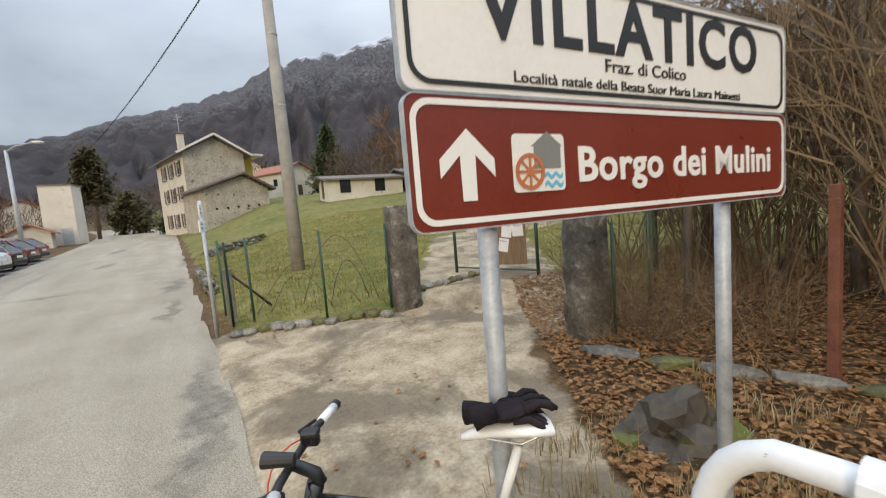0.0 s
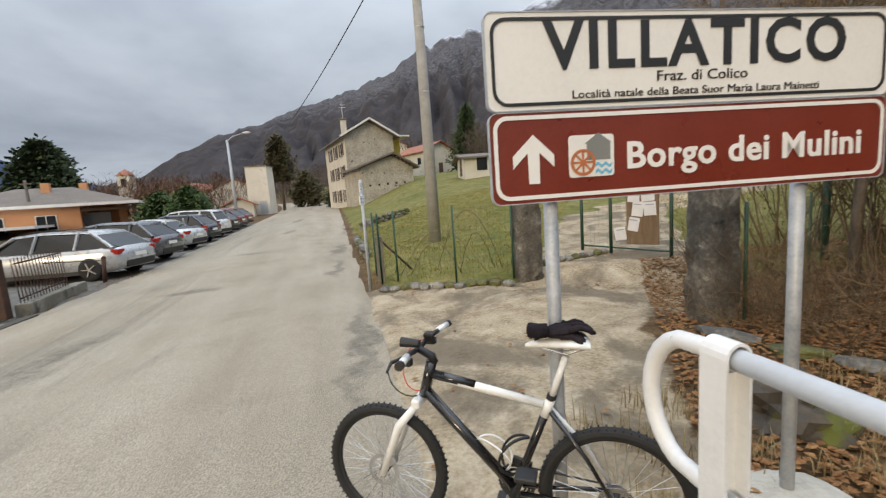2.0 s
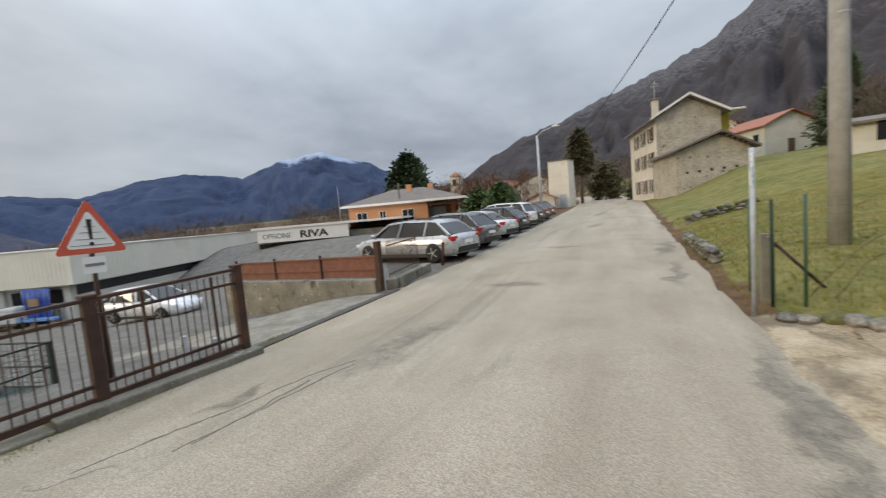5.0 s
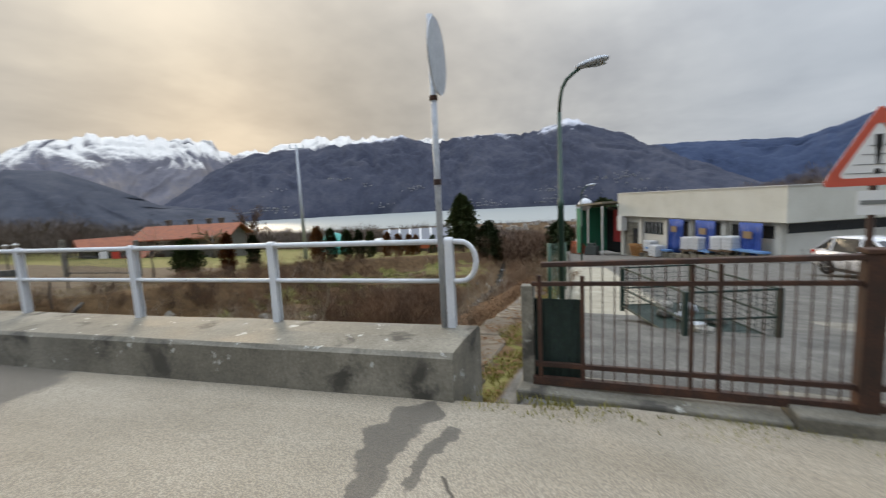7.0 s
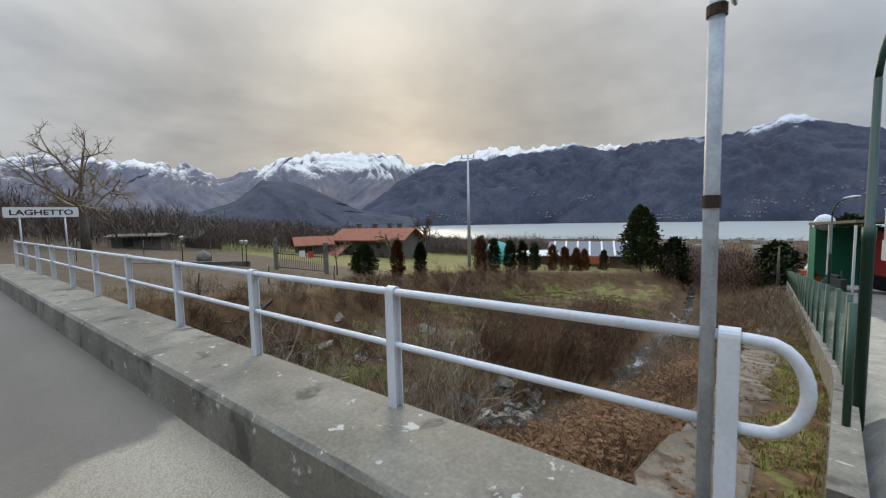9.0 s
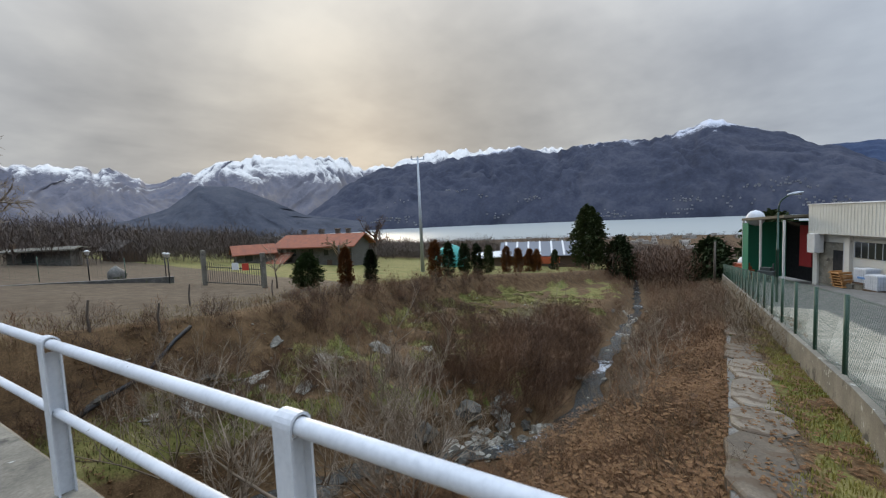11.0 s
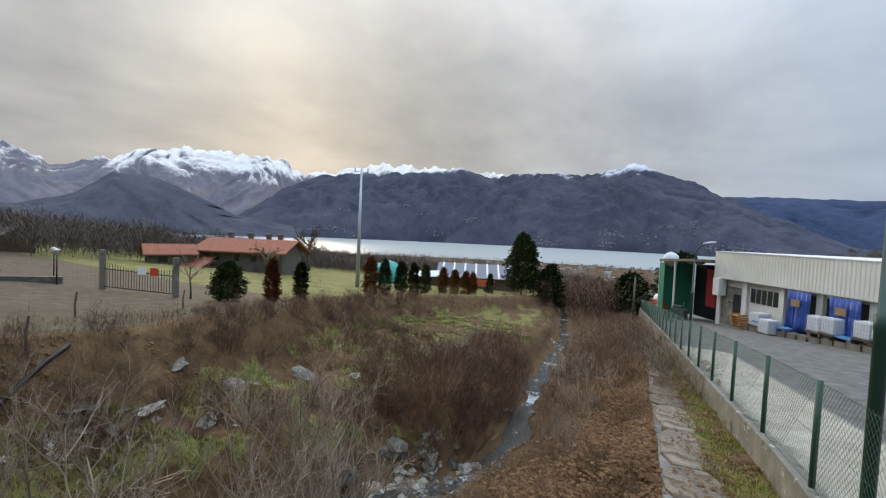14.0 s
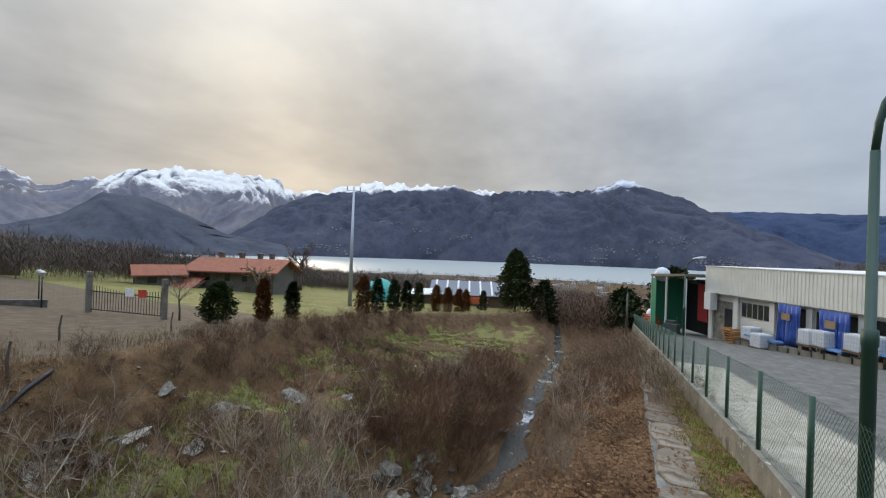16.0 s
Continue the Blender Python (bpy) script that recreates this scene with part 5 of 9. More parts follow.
# ---- iron gate and fence beside the road ----
def make_gate():
    ob = thing("sliding_gate", "rusty brown iron sliding gate with thin bars", "gate", m=pose(-4.80, 0, 0, 0, 0, 0.6))
    def y_top(y):
        return 1.0 + 0.035 * (y - 0.9)
    part("gate_post", Shape().box((0, 2.80, 0.54), (0.10, 0.11, 1.10)).box((0, 2.80, 1.10), (0.12, 0.13, 0.03)), rust, ob, bevel=0.006)
    part("gate_post", Shape().box((0, 4.34, 0.58), (0.09, 0.10, 1.14)).box((0, 4.34, 1.16), (0.11, 0.12, 0.03)), rust, ob, bevel=0.006)
    part("top_rail", Shape().beam((0.01, 0.82, y_top(0.82)), (0.01, 4.34, y_top(4.34)), 0.07, 0.035), rust, ob, bevel=0.004)
    part("middle_rail", Shape().beam((0, 0.74, 0.84), (0, 4.34, 0.95), 0.035, 0.03), rust, ob)
    part("lower_rail", Shape().beam((0, 0.76, 0.19), (0, 4.34, 0.27), 0.035, 0.035), rust, ob)
    part("bottom_rail", Shape().beam((0, 0.74, 0.055), (0, 4.34, 0.13), 0.05, 0.06), rust, ob)
    ys = np.arange(1.18, 4.30, 0.083)
    for k, y in enumerate(ys):
        if abs(y - 2.8) < 0.07:
            continue
        w = 0.026 if k in (8, 10, 25, 34) else 0.009
        part("bar", Shape().box((0, y, 0.52 + 0.02 * (y - 1)), (w, w, 0.92 + 0.02 * (y - 1))), rust, ob)
    part("end_post", Shape().box((-0.06, 0.70, 0.36), (0.10, 0.10, 0.92)), concrete, ob, "grey concrete post", bevel=0.01)
    net = surface("dark_green_netting", [(0.006, 0.014, 0.011), (0.012, 0.026, 0.02), (0.02, 0.04, 0.03)], scale=30, rough=(0.8, 0.95), bump=0.4, bump_scale=120)
    s = Shape()
    rows = []
    for i in range(9):
        for j in range(7):
            y, z = 0.74 + 0.047 * i, 0.04 + 0.112 * j
            rows.append((-0.055 + 0.012 * math.sin(i * 1.7 + j), y, z))
    s.add(rows, [(i * 7 + j, (i + 1) * 7 + j, (i + 1) * 7 + j + 1, i * 7 + j + 1) for i in range(8) for j in range(6)])
    sheet = part("windbreak_sheet", s, net, ob, "dark green plastic sheet")
    sheet.modifiers.new("thick", "SOLIDIFY").thickness = 0.006
    for y in (0.80, 1.12):
        part("bar", Shape().box((0, y, 0.48), (0.03, 0.03, 0.86)), rust, ob)
    part("lock_box", Shape().box((-0.02, 3.62, 0.36), (0.05, 0.05, 0.20)), galvanised, ob, bevel=0.004)
    part("lock_box", Shape().box((-0.02, 3.98, 0.28), (0.05, 0.12, 0.10)), galvanised, ob, bevel=0.004)


make_gate()
_pl = Shape().span((-5.05, 0.62, -0.5), (-4.66, 2.4, 0.02)).span((-5.02, 2.4, -0.5), (-4.64, 4.46, 0.085))
tagged(part("wall_gate_plinth", _pl, concrete, kind="structure", bevel=0.02), "low concrete plinth under the iron gate", "plinth")


def make_warning_sign():
    ob = thing("warning_sign", "triangular red-bordered warning sign on a thin pole", "road sign", m=pose(-6.05, 3.34, float(land(-6.05, 3.34)), 0, 0, 96))
    z0 = 2.10 - float(land(-6.05, 3.34))
    part("pole", Shape().tube([(0, 0.03, -0.05), (0, 0.03, z0 - 0.05)], 0.026, 12), rust, ob, smooth=True)

    def tri(k):
        pts = []
        for a in (90, 210, 330):
            cx, cy = 0.38 * k * math.cos(radians(a)), 0.38 * k * math.sin(radians(a))
            pts += [(cx + 0.03 * math.cos(radians(a + b)), cy + 0.03 * math.sin(radians(a + b))) for b in (-60, -20, 20, 60)]
        return pts
    m = Matrix.Translation((0, 0.0, z0 - 0.40)) @ UPRIGHT
    part("plate", Shape().prism(tri(1.0), 0.004, m), sign_white, ob)
    part("red_border", band(Shape(), tri(1.0), tri(0.66), 0.003, Matrix.Translation((0, -0.005, z0 - 0.40)) @ UPRIGHT), paint("faded_signal_red", (0.62, 0.10, 0.06), 0.5), ob)
    f = Matrix.Translation((0, -0.006, z0 - 0.40)) @ UPRIGHT
    part("exclamation_mark", Shape().prism([(-0.028, 0.19), (0.028, 0.19), (0.014, -0.05), (-0.014, -0.05)], 0.003, f).prism([(0.024 * math.cos(i * 0.628), -0.105 + 0.024 * math.sin(i * 0.628)) for i in range(10)], 0.003, f), sign_black, ob)
    for k, z in enumerate((0.10, 0.03, -0.05, -0.12)):
        w = 0.06 + 0.05 * k
        part("crack_line", Shape().prism([(-w, z), (w, z - 0.004), (w, z + 0.003), (-w, z + 0.006)], 0.002, f), sign_grey, ob)
    pl = part("supplementary_plate", Shape().prism(rounded(0.24, 0.20, 0.012), 0.004, Matrix.Translation((0, 0.0, z0 - 0.76)) @ UPRIGHT), sign_white, ob)
    part("text_line", Shape().prism([(-0.10, -0.015), (0.10, -0.015), (0.10, 0.02), (-0.10, 0.02)], 0.002, Matrix.Translation((0, -0.006, z0 - 0.76)) @ UPRIGHT), sign_grey, pl)


make_warning_sign()

# ---- wall and fence across the drive ----
tagged(part("wall_drive_side", Shape().beam((-5.95, 8.5, -0.35), (-12.5, 8.95, -0.55), 0.22, 1.15), concrete, kind="structure", bevel=0.02), "low stained concrete wall along the drive", "wall")


def make_sheet_fence():
    ob = thing("sheet_fence", "rust-red sheet-metal fence panels on a low wall", "fence", m=pose(-5.81, 8.5, 0, 0, 0, 176))
    part("end_post", Shape().box((0, 0.1, 0.55), (0.13, 0.13, 1.12)), rust, ob, bevel=0.008)
    for k in range(3):
        x0 = 0.12 + 1.95 * k
        z = 0.27 - 0.03 * x0
        part("panel", Shape().beam((x0, 0.03, z + 0.26), (x0 + 1.9, 0.03, z + 0.22), 0.012, 0.52), rust_light, ob)
        part("panel_rail", Shape().beam((x0, 0.05, z + 0.5), (x0 + 1.9, 0.05, z + 0.46), 0.03, 0.04), rust_light, ob)
        part("panel_rail", Shape().beam((x0, 0.05, z + 0.2), (x0 + 1.9, 0.05, z + 0.16), 0.03, 0.03), rust_light, ob)
        part("panel_post", Shape().box((x0 + 1.92, 0.05, z + 0.24), (0.05, 0.05, 0.6)), rust, ob)


make_sheet_fence()


def make_bar_fence():
    a, b = Vector((-5.80, 8.75, 0.0)), Vector((-6.25, 10.7, 0.03))
    ob = thing("bar_fence", "short brown iron bar fence that leans a little", "fence", m=Matrix.Translation(a))
    d = b - a
    for z in (0.30, 0.98):
        part("rail", Shape().beam((0, 0, z), d + Vector((-0.05, 0, z)), 0.03, 0.025), rust, ob)
    for k in range(17):
        p = d * (k / 16.0)
        part("bar", Shape().tube([p + Vector((0, 0, 0.16)), p + Vector((-0.08, 0.05, 1.08))], 0.009, 6), rust, ob)
    tagged(part("wall_fence_foot", Shape().beam((-5.76, 8.7, 0.05), (-6.3, 11.2, 0.07), 0.25, 0.3), concrete, kind="structure", bevel=0.02), "broken concrete footing of a fence", "wall")


make_bar_fence()
_bo = thing("bollard", "rusty iron bollard with a leaning bar at the roadside", "bollard", m=pose(-6.35, 12.2, 0.0, 0, 5, 0))
part("post", Shape().tube([(0, 0, -0.02), (0, 0, 0.68)], 0.05, 12), rust, _bo, smooth=True)
part("cap", Shape().lathe([(0.05, 0.68), (0.056, 0.69), (0.04, 0.73), (0, 0.735)], 12), rust, _bo, smooth=True)
part("bar", Shape().tube([(0, 0, 0.62), (-0.6, -1.2, 0.72)], 0.012, 6), rust, _bo)
_dr = Shape()
_dr.beam((-4.93, 4.5, -0.005), (-5.45, 8.5, -0.005), 0.16, 0.02)
tagged(part("trim_drain", _dr, surface("dark_gutter", [(0.02, 0.018, 0.016), (0.05, 0.045, 0.038), (0.09, 0.07, 0.05)], scale=6, bump=0.4), kind="structure"), "dark drain channel across the drive", "drain")

# ---- plants ----
bark = surface("grey_brown_bark", [(0.045, 0.034, 0.026), (0.10, 0.078, 0.060), (0.17, 0.14, 0.115)], scale=5, bump=0.6, bump_scale=30, stretch=(1, 1, 0.35))
twig_red = surface("red_brown_twigs", [(0.060, 0.026, 0.011), (0.13, 0.060, 0.026), (0.21, 0.11, 0.052)], scale=1.2, bump=0, per_object=0.25)
twig_dark = surface("dark_bramble_canes", [(0.034, 0.015, 0.007), (0.078, 0.036, 0.017), (0.15, 0.077, 0.038)], scale=1.2, bump=0, per_object=0.25)
twig_tan = surface("tan_dry_twigs", [(0.066, 0.039, 0.019), (0.132, 0.084, 0.044), (0.22, 0.152, 0.086)], scale=1.2, bump=0, per_object=0.25)
twig_grey = surface("grey_twigs", [(0.16, 0.115, 0.075), (0.27, 0.20, 0.138), (0.38, 0.30, 0.22)], scale=1.2, bump=0, per_object=0.2)
dry_leaf = surface("dry_brown_leaves", [(0.085, 0.034, 0.014), (0.23, 0.105, 0.042), (0.40, 0.225, 0.105)], scale=9, bump=0.1, fine=0.5, spec=0.2)
old_leaf = surface("dull_brown_leaves", [(0.062, 0.026, 0.011), (0.15, 0.072, 0.031), (0.28, 0.165, 0.083)], scale=5, bump=0.1, fine=0.6, spec=0.2)
grass_blade = surface("winter_grass_blades", [(0.10, 0.098, 0.018), (0.215, 0.19, 0.042), (0.36, 0.295, 0.115)], scale=1.4, bump=0, spec=0.2)
gully_blade = surface("dull_green_gully_grass", [(0.045, 0.046, 0.010), (0.092, 0.086, 0.020), (0.18, 0.145, 0.052)], scale=1.4, bump=0, spec=0.2)
dead_weed = surface("dead_brown_weeds", [(0.085, 0.050, 0.020), (0.165, 0.105, 0.048), (0.26, 0.185, 0.095)], scale=1.5, bump=0, spec=0.2)
straw = surface("straw_coloured_grass", [(0.17, 0.12, 0.055), (0.28, 0.21, 0.11), (0.38, 0.31, 0.19)], scale=1.5, bump=0, spec=0.2)
needle_dark = surface("dark_green_needles", [(0.018, 0.030, 0.013), (0.038, 0.058, 0.024), (0.075, 0.10, 0.042)], scale=1.3, bump=0, spec=0.2, per_object=0.2)
needle_brown = surface("browned_needles", [(0.09, 0.034, 0.013), (0.19, 0.078, 0.030), (0.29, 0.13, 0.056)], scale=1.3, bump=0, spec=0.2)
needle_olive = surface("brownish_pine_needles", [(0.036, 0.032, 0.015), (0.072, 0.060, 0.029), (0.12, 0.098, 0.05)], scale=1.3, bump=0, spec=0.2)
leaf_green = surface("olive_green_leaves", [(0.016, 0.034, 0.010), (0.042, 0.075, 0.022), (0.085, 0.125, 0.042)], scale=1.3, bump=0, spec=0.3)
moss = surface("mossy_stone", [(0.03, 0.03, 0.02), (0.085, 0.085, 0.03), (0.15, 0.15, 0.05)], scale=3, bump=0.6, bump_scale=30)
wood_far = surface("bare_wood_crowns", [(0.050, 0.033, 0.025), (0.085, 0.058, 0.044), (0.13, 0.094, 0.072)], scale=0.35, bump=0.0, per_object=0.3)


def twigs(seed, stems, height, spread, depth=2, thick=0.012, kids=4, curve=0.35, lean=0.5):
    """Bare branching stems from one root, thin and crooked."""
    r = np.random.default_rng(seed)
    s = Shape()

    def grow(p, d, length, rad, level):
        pts, rs = [p], [rad]
        n = 4 if level < 2 else 2
        q, e = p.copy(), d.copy()
        for i in range(n):
            e = (e + Vector(r.normal(0, curve * 0.4, 3))).normalized()
            e.z += 0.06
            q = q + e.normalized() * (length / n)
            pts.append(q.copy())
            rs.append(rad * (1 - 0.75 * (i + 1) / n))
        s.tube(pts, rs, 3 if level else 4, caps=False)
        if level < depth:
            for k in range(kids):
                t = r.uniform(0.25, 0.95)
                i = min(int(t * n), n - 1)
                at = pts[i].lerp(pts[i + 1], t * n - i)
                side = Vector(r.normal(0, 1, 3)).normalized()
                nd = (e * 0.75 + side * 0.75 + Vector((0, 0, 0.25))).normalized()
                grow(at, nd, length * r.uniform(0.35, 0.6), rad * 0.6, level + 1)

    for _ in range(stems):
        a = r.uniform(0, 2 * math.pi)
        off = Vector((math.cos(a), math.sin(a), 0)) * r.uniform(0, spread * 0.25)
        d = Vector((math.cos(a) * lean * r.uniform(0.2, 1), math.sin(a) * lean * r.uniform(0.2, 1), 1)).normalized()
        grow(off, d, height * r.uniform(0.6, 1.1), thick * r.uniform(0.6, 1.1), 0)
    return s


def shrub_kind(name, label, shapes, material, group):
    """Makes several variants; place() sets copies about."""
    out = []
    for sh in shapes:
        me = sh.mesh(name)
        me.materials.append(material)
        out.append(me)
    count = [0]

    def put(x, y, size, turn, sink=0.05, stretch=1.0, z=None):
        ob = new(name, out[count[0] % len(out)])
        count[0] += 1
        ob.matrix_basis = Matrix.Translation((x, y, (stuff_at(x, y) if z is None else z) - sink)) @ pose(0, 0, 0, 0, 0, turn) @ Matrix.Diagonal((size, size, size * stretch, 1))
        return tagged(ob, label, "shrub", group)
    return put


red_shrub = shrub_kind("bare_shrub", "bare red-brown shrub in the stream gully", [twigs(10 + i, 15, 1.0, 0.9, 2, 0.008, 5, 0.45, 1.0) for i in range(6)], twig_red, "bare shrubs in the gully")
bramble = shrub_kind("bramble_bush", "low dark tangle of brambles on the gully bank", [twigs(20 + i, 18, 0.85, 1.0, 2, 0.007, 5, 0.7, 1.9) for i in range(5)], twig_dark, "brambles on the bank")
tan_shrub = shrub_kind("dry_shrub", "dry tan brushwood tangled beside the path", [twigs(30 + i, 16, 1.0, 1.0, 2, 0.006, 4, 0.6, 1.2) for i in range(5)], twig_tan, "dry brushwood")
grey_shrub = shrub_kind("leafless_sapling", "leafless grey sapling with many thin branches", [twigs(50 + i, 10, 1.0, 0.5, 3, 0.010, 4, 0.42, 1.05) for i in range(5)], twig_grey, "leafless saplings")


def bed_of(n, xr, yr, keep, seed):
    r = np.random.default_rng(seed)
    xs, ys = r.uniform(*xr, n), r.uniform(*yr, n)
    return [(x, y, r) for x, y in zip(xs, ys) if keep(x, y)]


def off_stream(x, y):
    return float(stream_y(x)) - 0.6 - y


def below_lip(x, y):
    return y - float(bank_y(x))


# alders and willows that line the stream
for x, y, r in bed_of(640, (-28, -13.6), (-14, -5), lambda x, y: 0.1 < off_stream(x, y) < 2.3 + 0.7 * noise.noise(Vector((x * 0.3, 0, 4))) and below_lip(x, y) > 3.0, 1):
    red_shrub(x, y, r.uniform(0.75, 1.45), r.uniform(0, 360))
# the right bank under the path
for x, y, r in bed_of(430, (-34, -6.5), (-9, -0.8), lambda x, y: off_stream(x, y) < -1.5 and y < float(path_edge(x)) - 0.3 and noise.noise(Vector((x * 0.35, y * 0.35, 8))) > -0.15, 2):
    (red_shrub if r.random() < 0.45 else tan_shrub)(x, y, r.uniform(0.35, 0.75) + (0.3 if x < -17 else 0), r.uniform(0, 360))
# the steep bank below the field
for x, y, r in bed_of(700, (-36, -4.8), (-22, -11), lambda x, y: -0.1 < below_lip(x, y) < 2.2, 3):
    (bramble if r.random() < 0.75 else red_shrub)(x, y, r.uniform(0.45, 0.85), r.uniform(0, 360))
# loose clumps on the terrace
for x, y, r in bed_of(620, (-26, -7.2), (-18, -6), lambda x, y: off_stream(x, y) > 0.4 and below_lip(x, y) > 2.0 and noise.noise(Vector((x * 0.33, y * 0.33, 3))) > -0.02, 4):
    (red_shrub if r.random() < 0.4 else bramble)(x, y, r.uniform(0.4, 0.8), r.uniform(0, 360))
for x, y, h in ((-9.6, -6.5, 3.0), (-10.2, -6.9, 2.6), (-9.2, -6.0, 2.4), (-11.0, -7.0, 2.2), (-7.7, -9.0, 2.5), (-8.1, -9.8, 2.1), (-6.9, -9.9, 2.0), (-12.0, -8.6, 1.6), (-10.9, -9.9, 1.3), (-14.5, -3.0, 1.3), (-17.5, -3.3, 1.6), (-12.6, -2.7, 1.0), (-19.5, -8.8, 1.7), (-23.5, -9.4, 1.9), (-26.0, -5.5, 1.8)):
    grey_shrub(x, y, h, x * 77 % 360)
for x, y, r in bed_of(190, (-30, -15.5), (-4, 0.2), lambda x, y: float(fence_y(x)) - 1.15 < y < float(fence_y(x)) - 0.3, 5):
    tan_shrub(x, y, r.uniform(0.45, 1.05), r.uniform(0, 360))
for x, y, r in bed_of(60, (-46, -30), (-12, -0.2), lambda x, y: off_stream(x, y) < -1.6 and y < float(fence_y(x)) - 0.6, 6):
    tan_shrub(x, y, r.uniform(0.9, 1.6), r.uniform(0, 360))


def blades(name, label, pts, material, h, w, seed, kind="stuff"):
    """Upright thin bent blades, one mesh."""
    r = np.random.default_rng(seed)
    v, f = [], []
    zs = land(*np.array(pts).T).tolist()
    for (x, y), z in zip(pts, zs):
        a = r.uniform(0, 2 * math.pi)
        dx, dy = math.cos(a), math.sin(a)
        hh, ww, b = h * r.uniform(0.5, 1.3), w * r.uniform(0.7, 1.3), r.uniform(0.1, 0.7) * h
        n = len(v)
        v += [(x - dy * ww, y + dx * ww, z - 0.01), (x + dy * ww, y - dx * ww, z - 0.01), (x + dx * b * 0.35 + dy * ww * 0.7, y + dy * b * 0.35 - dx * ww * 0.7, z + hh * 0.6), (x + dx * b * 0.35 - dy * ww * 0.7, y + dy * b * 0.35 + dx * ww * 0.7, z + hh * 0.6), (x + dx * b, y + dy * b, z + hh)]
        f += [(n, n + 1, n + 2, n + 3), (n + 3, n + 2, n + 4)]
    s = Shape()
    s.v, s.f = v, f
    return tagged(part(name, s, material, kind=kind), label, "grass")


def scatter(n, xr, yr, keep, seed):
    r = np.random.default_rng(seed)
    xs, ys = r.uniform(*xr, n), r.uniform(*yr, n)
    m = keep(xs, ys)
    return list(zip(xs[m].tolist(), ys[m].tolist()))


def meadow_at(x, y):
    return (x > road_right(y) + 0.45) & (y + 0.35 * (x - 1) > 7.7) & (np.abs((x - 4.6) - 0.62 * (y - 5.3)) > 1.9)


blades("meadow_grass", "short yellow-green winter grass of the meadow", scatter(60000, (-1, 16), (6, 24), meadow_at, 11), grass_blade, 0.06, 0.007, 11)
blades("meadow_straw", "straw-coloured tufts in the meadow", scatter(22000, (-1, 14), (6, 20), lambda x, y: meadow_at(x, y) & (bumps(x, y, 1.5, 1) > 0.1), 12), straw, 0.08, 0.005, 12)


blades("gully_grass", "patchy green grass on the gully floor", scatter(130000, (-40, -5.0), (-22, -6), gully_green, 13), gully_blade, 0.09, 0.007, 13)
blades("gully_straw", "dead straw and weeds on the gully banks", scatter(80000, (-34, -5.0), (-20, -0.8), lambda x, y: (y > bank_y(x) - 1.5) & (np.abs(y - stream_y(x)) > 0.8) & (y < path_edge(x) - 0.1) & (bumps(x, y, 1.1, 1) > 0.1), 14), dead_weed, 0.18, 0.004, 14)
blades("field_edge_straw", "pale straw along the field's edge", scatter(30000, (-34, -4.5), (-24, -12), lambda x, y: (y < bank_y(x) + 0.4) & (y > bank_y(x) - 2.6 + bumps(x, y, 1.5, 0.5)), 19), straw, 0.10, 0.005, 19)
blades("path_grass", "yellow-green grass on the stone path", scatter(30000, (-24, -5.0), (-2.0, 0.25), lambda x, y: (y > path_edge(x) + 0.62 + 0.2 * np.sin(x * 2.3)) & (y < fence_y(x) - 0.15) & (bumps(x, y, 0.8, 1.0) > -0.45), 15), grass_blade, 0.07, 0.006, 15)
blades("verge_grass", "ragged grass along the gate and road edge", scatter(9000, (-5.3, -4.3), (0.25, 5.2), lambda x, y: (np.abs(x - road_left(y) - 0.02) < 0.26) & (bumps(x, y, 0.4, 1) > -0.3), 16) + scatter(3500, (0.2, 1.4), (7.2, 30), lambda x, y: (x > road_right(y) + 0.1) & (x < road_right(y) + 0.6), 17), grass_blade, 0.06, 0.005, 16)
blades("litter_grass", "pale tufts of grass among fallen leaves", scatter(5200, (2.2, 5.0), (-0.5, 2.4), lambda x, y: bumps(x, y, 0.5, 1) > 0.35, 18), straw, 0.16, 0.004, 18)


def leaves(name, label, pts, size, seed, lift=0.02, material=None):
    """Curled fallen leaves: two bent halves each."""
    r = np.random.default_rng(seed)
    v, f = [], []
    zs = land(*np.array(pts).T).tolist()
    for (x, y), z in zip(pts, zs):
        z += r.uniform(0.004, lift)
        a, l, w = r.uniform(0, 2 * math.pi), size * r.uniform(0.6, 1.3), size * r.uniform(0.25, 0.45)
        tilt, fold = r.uniform(-0.5, 0.5), r.uniform(0.1, 0.6)
        c, s_ = math.cos(a), math.sin(a)
        n = len(v)
        for u, t, h in ((-0.5, 0, 0), (-0.1, -1, fold), (0.5, 0, 0.1), (-0.1, 1, fold), (0.2, -0.7, fold * 0.8), (0.2, 0.7, fold * 0.8)):
            px, py = u * l, t * w
            v.append((x + c * px - s_ * py, y + s_ * px + c * py, z + abs(h) * w + tilt * px * 0.6 + abs(tilt) * l * 0.3))
        f += [(n, n + 1, n + 4, n + 2), (n, n + 2, n + 5, n + 3)]
    s = Shape()
    s.v, s.f = v, f
    return tagged(part(name, s, material or dry_leaf, kind="stuff"), label, "leaves")


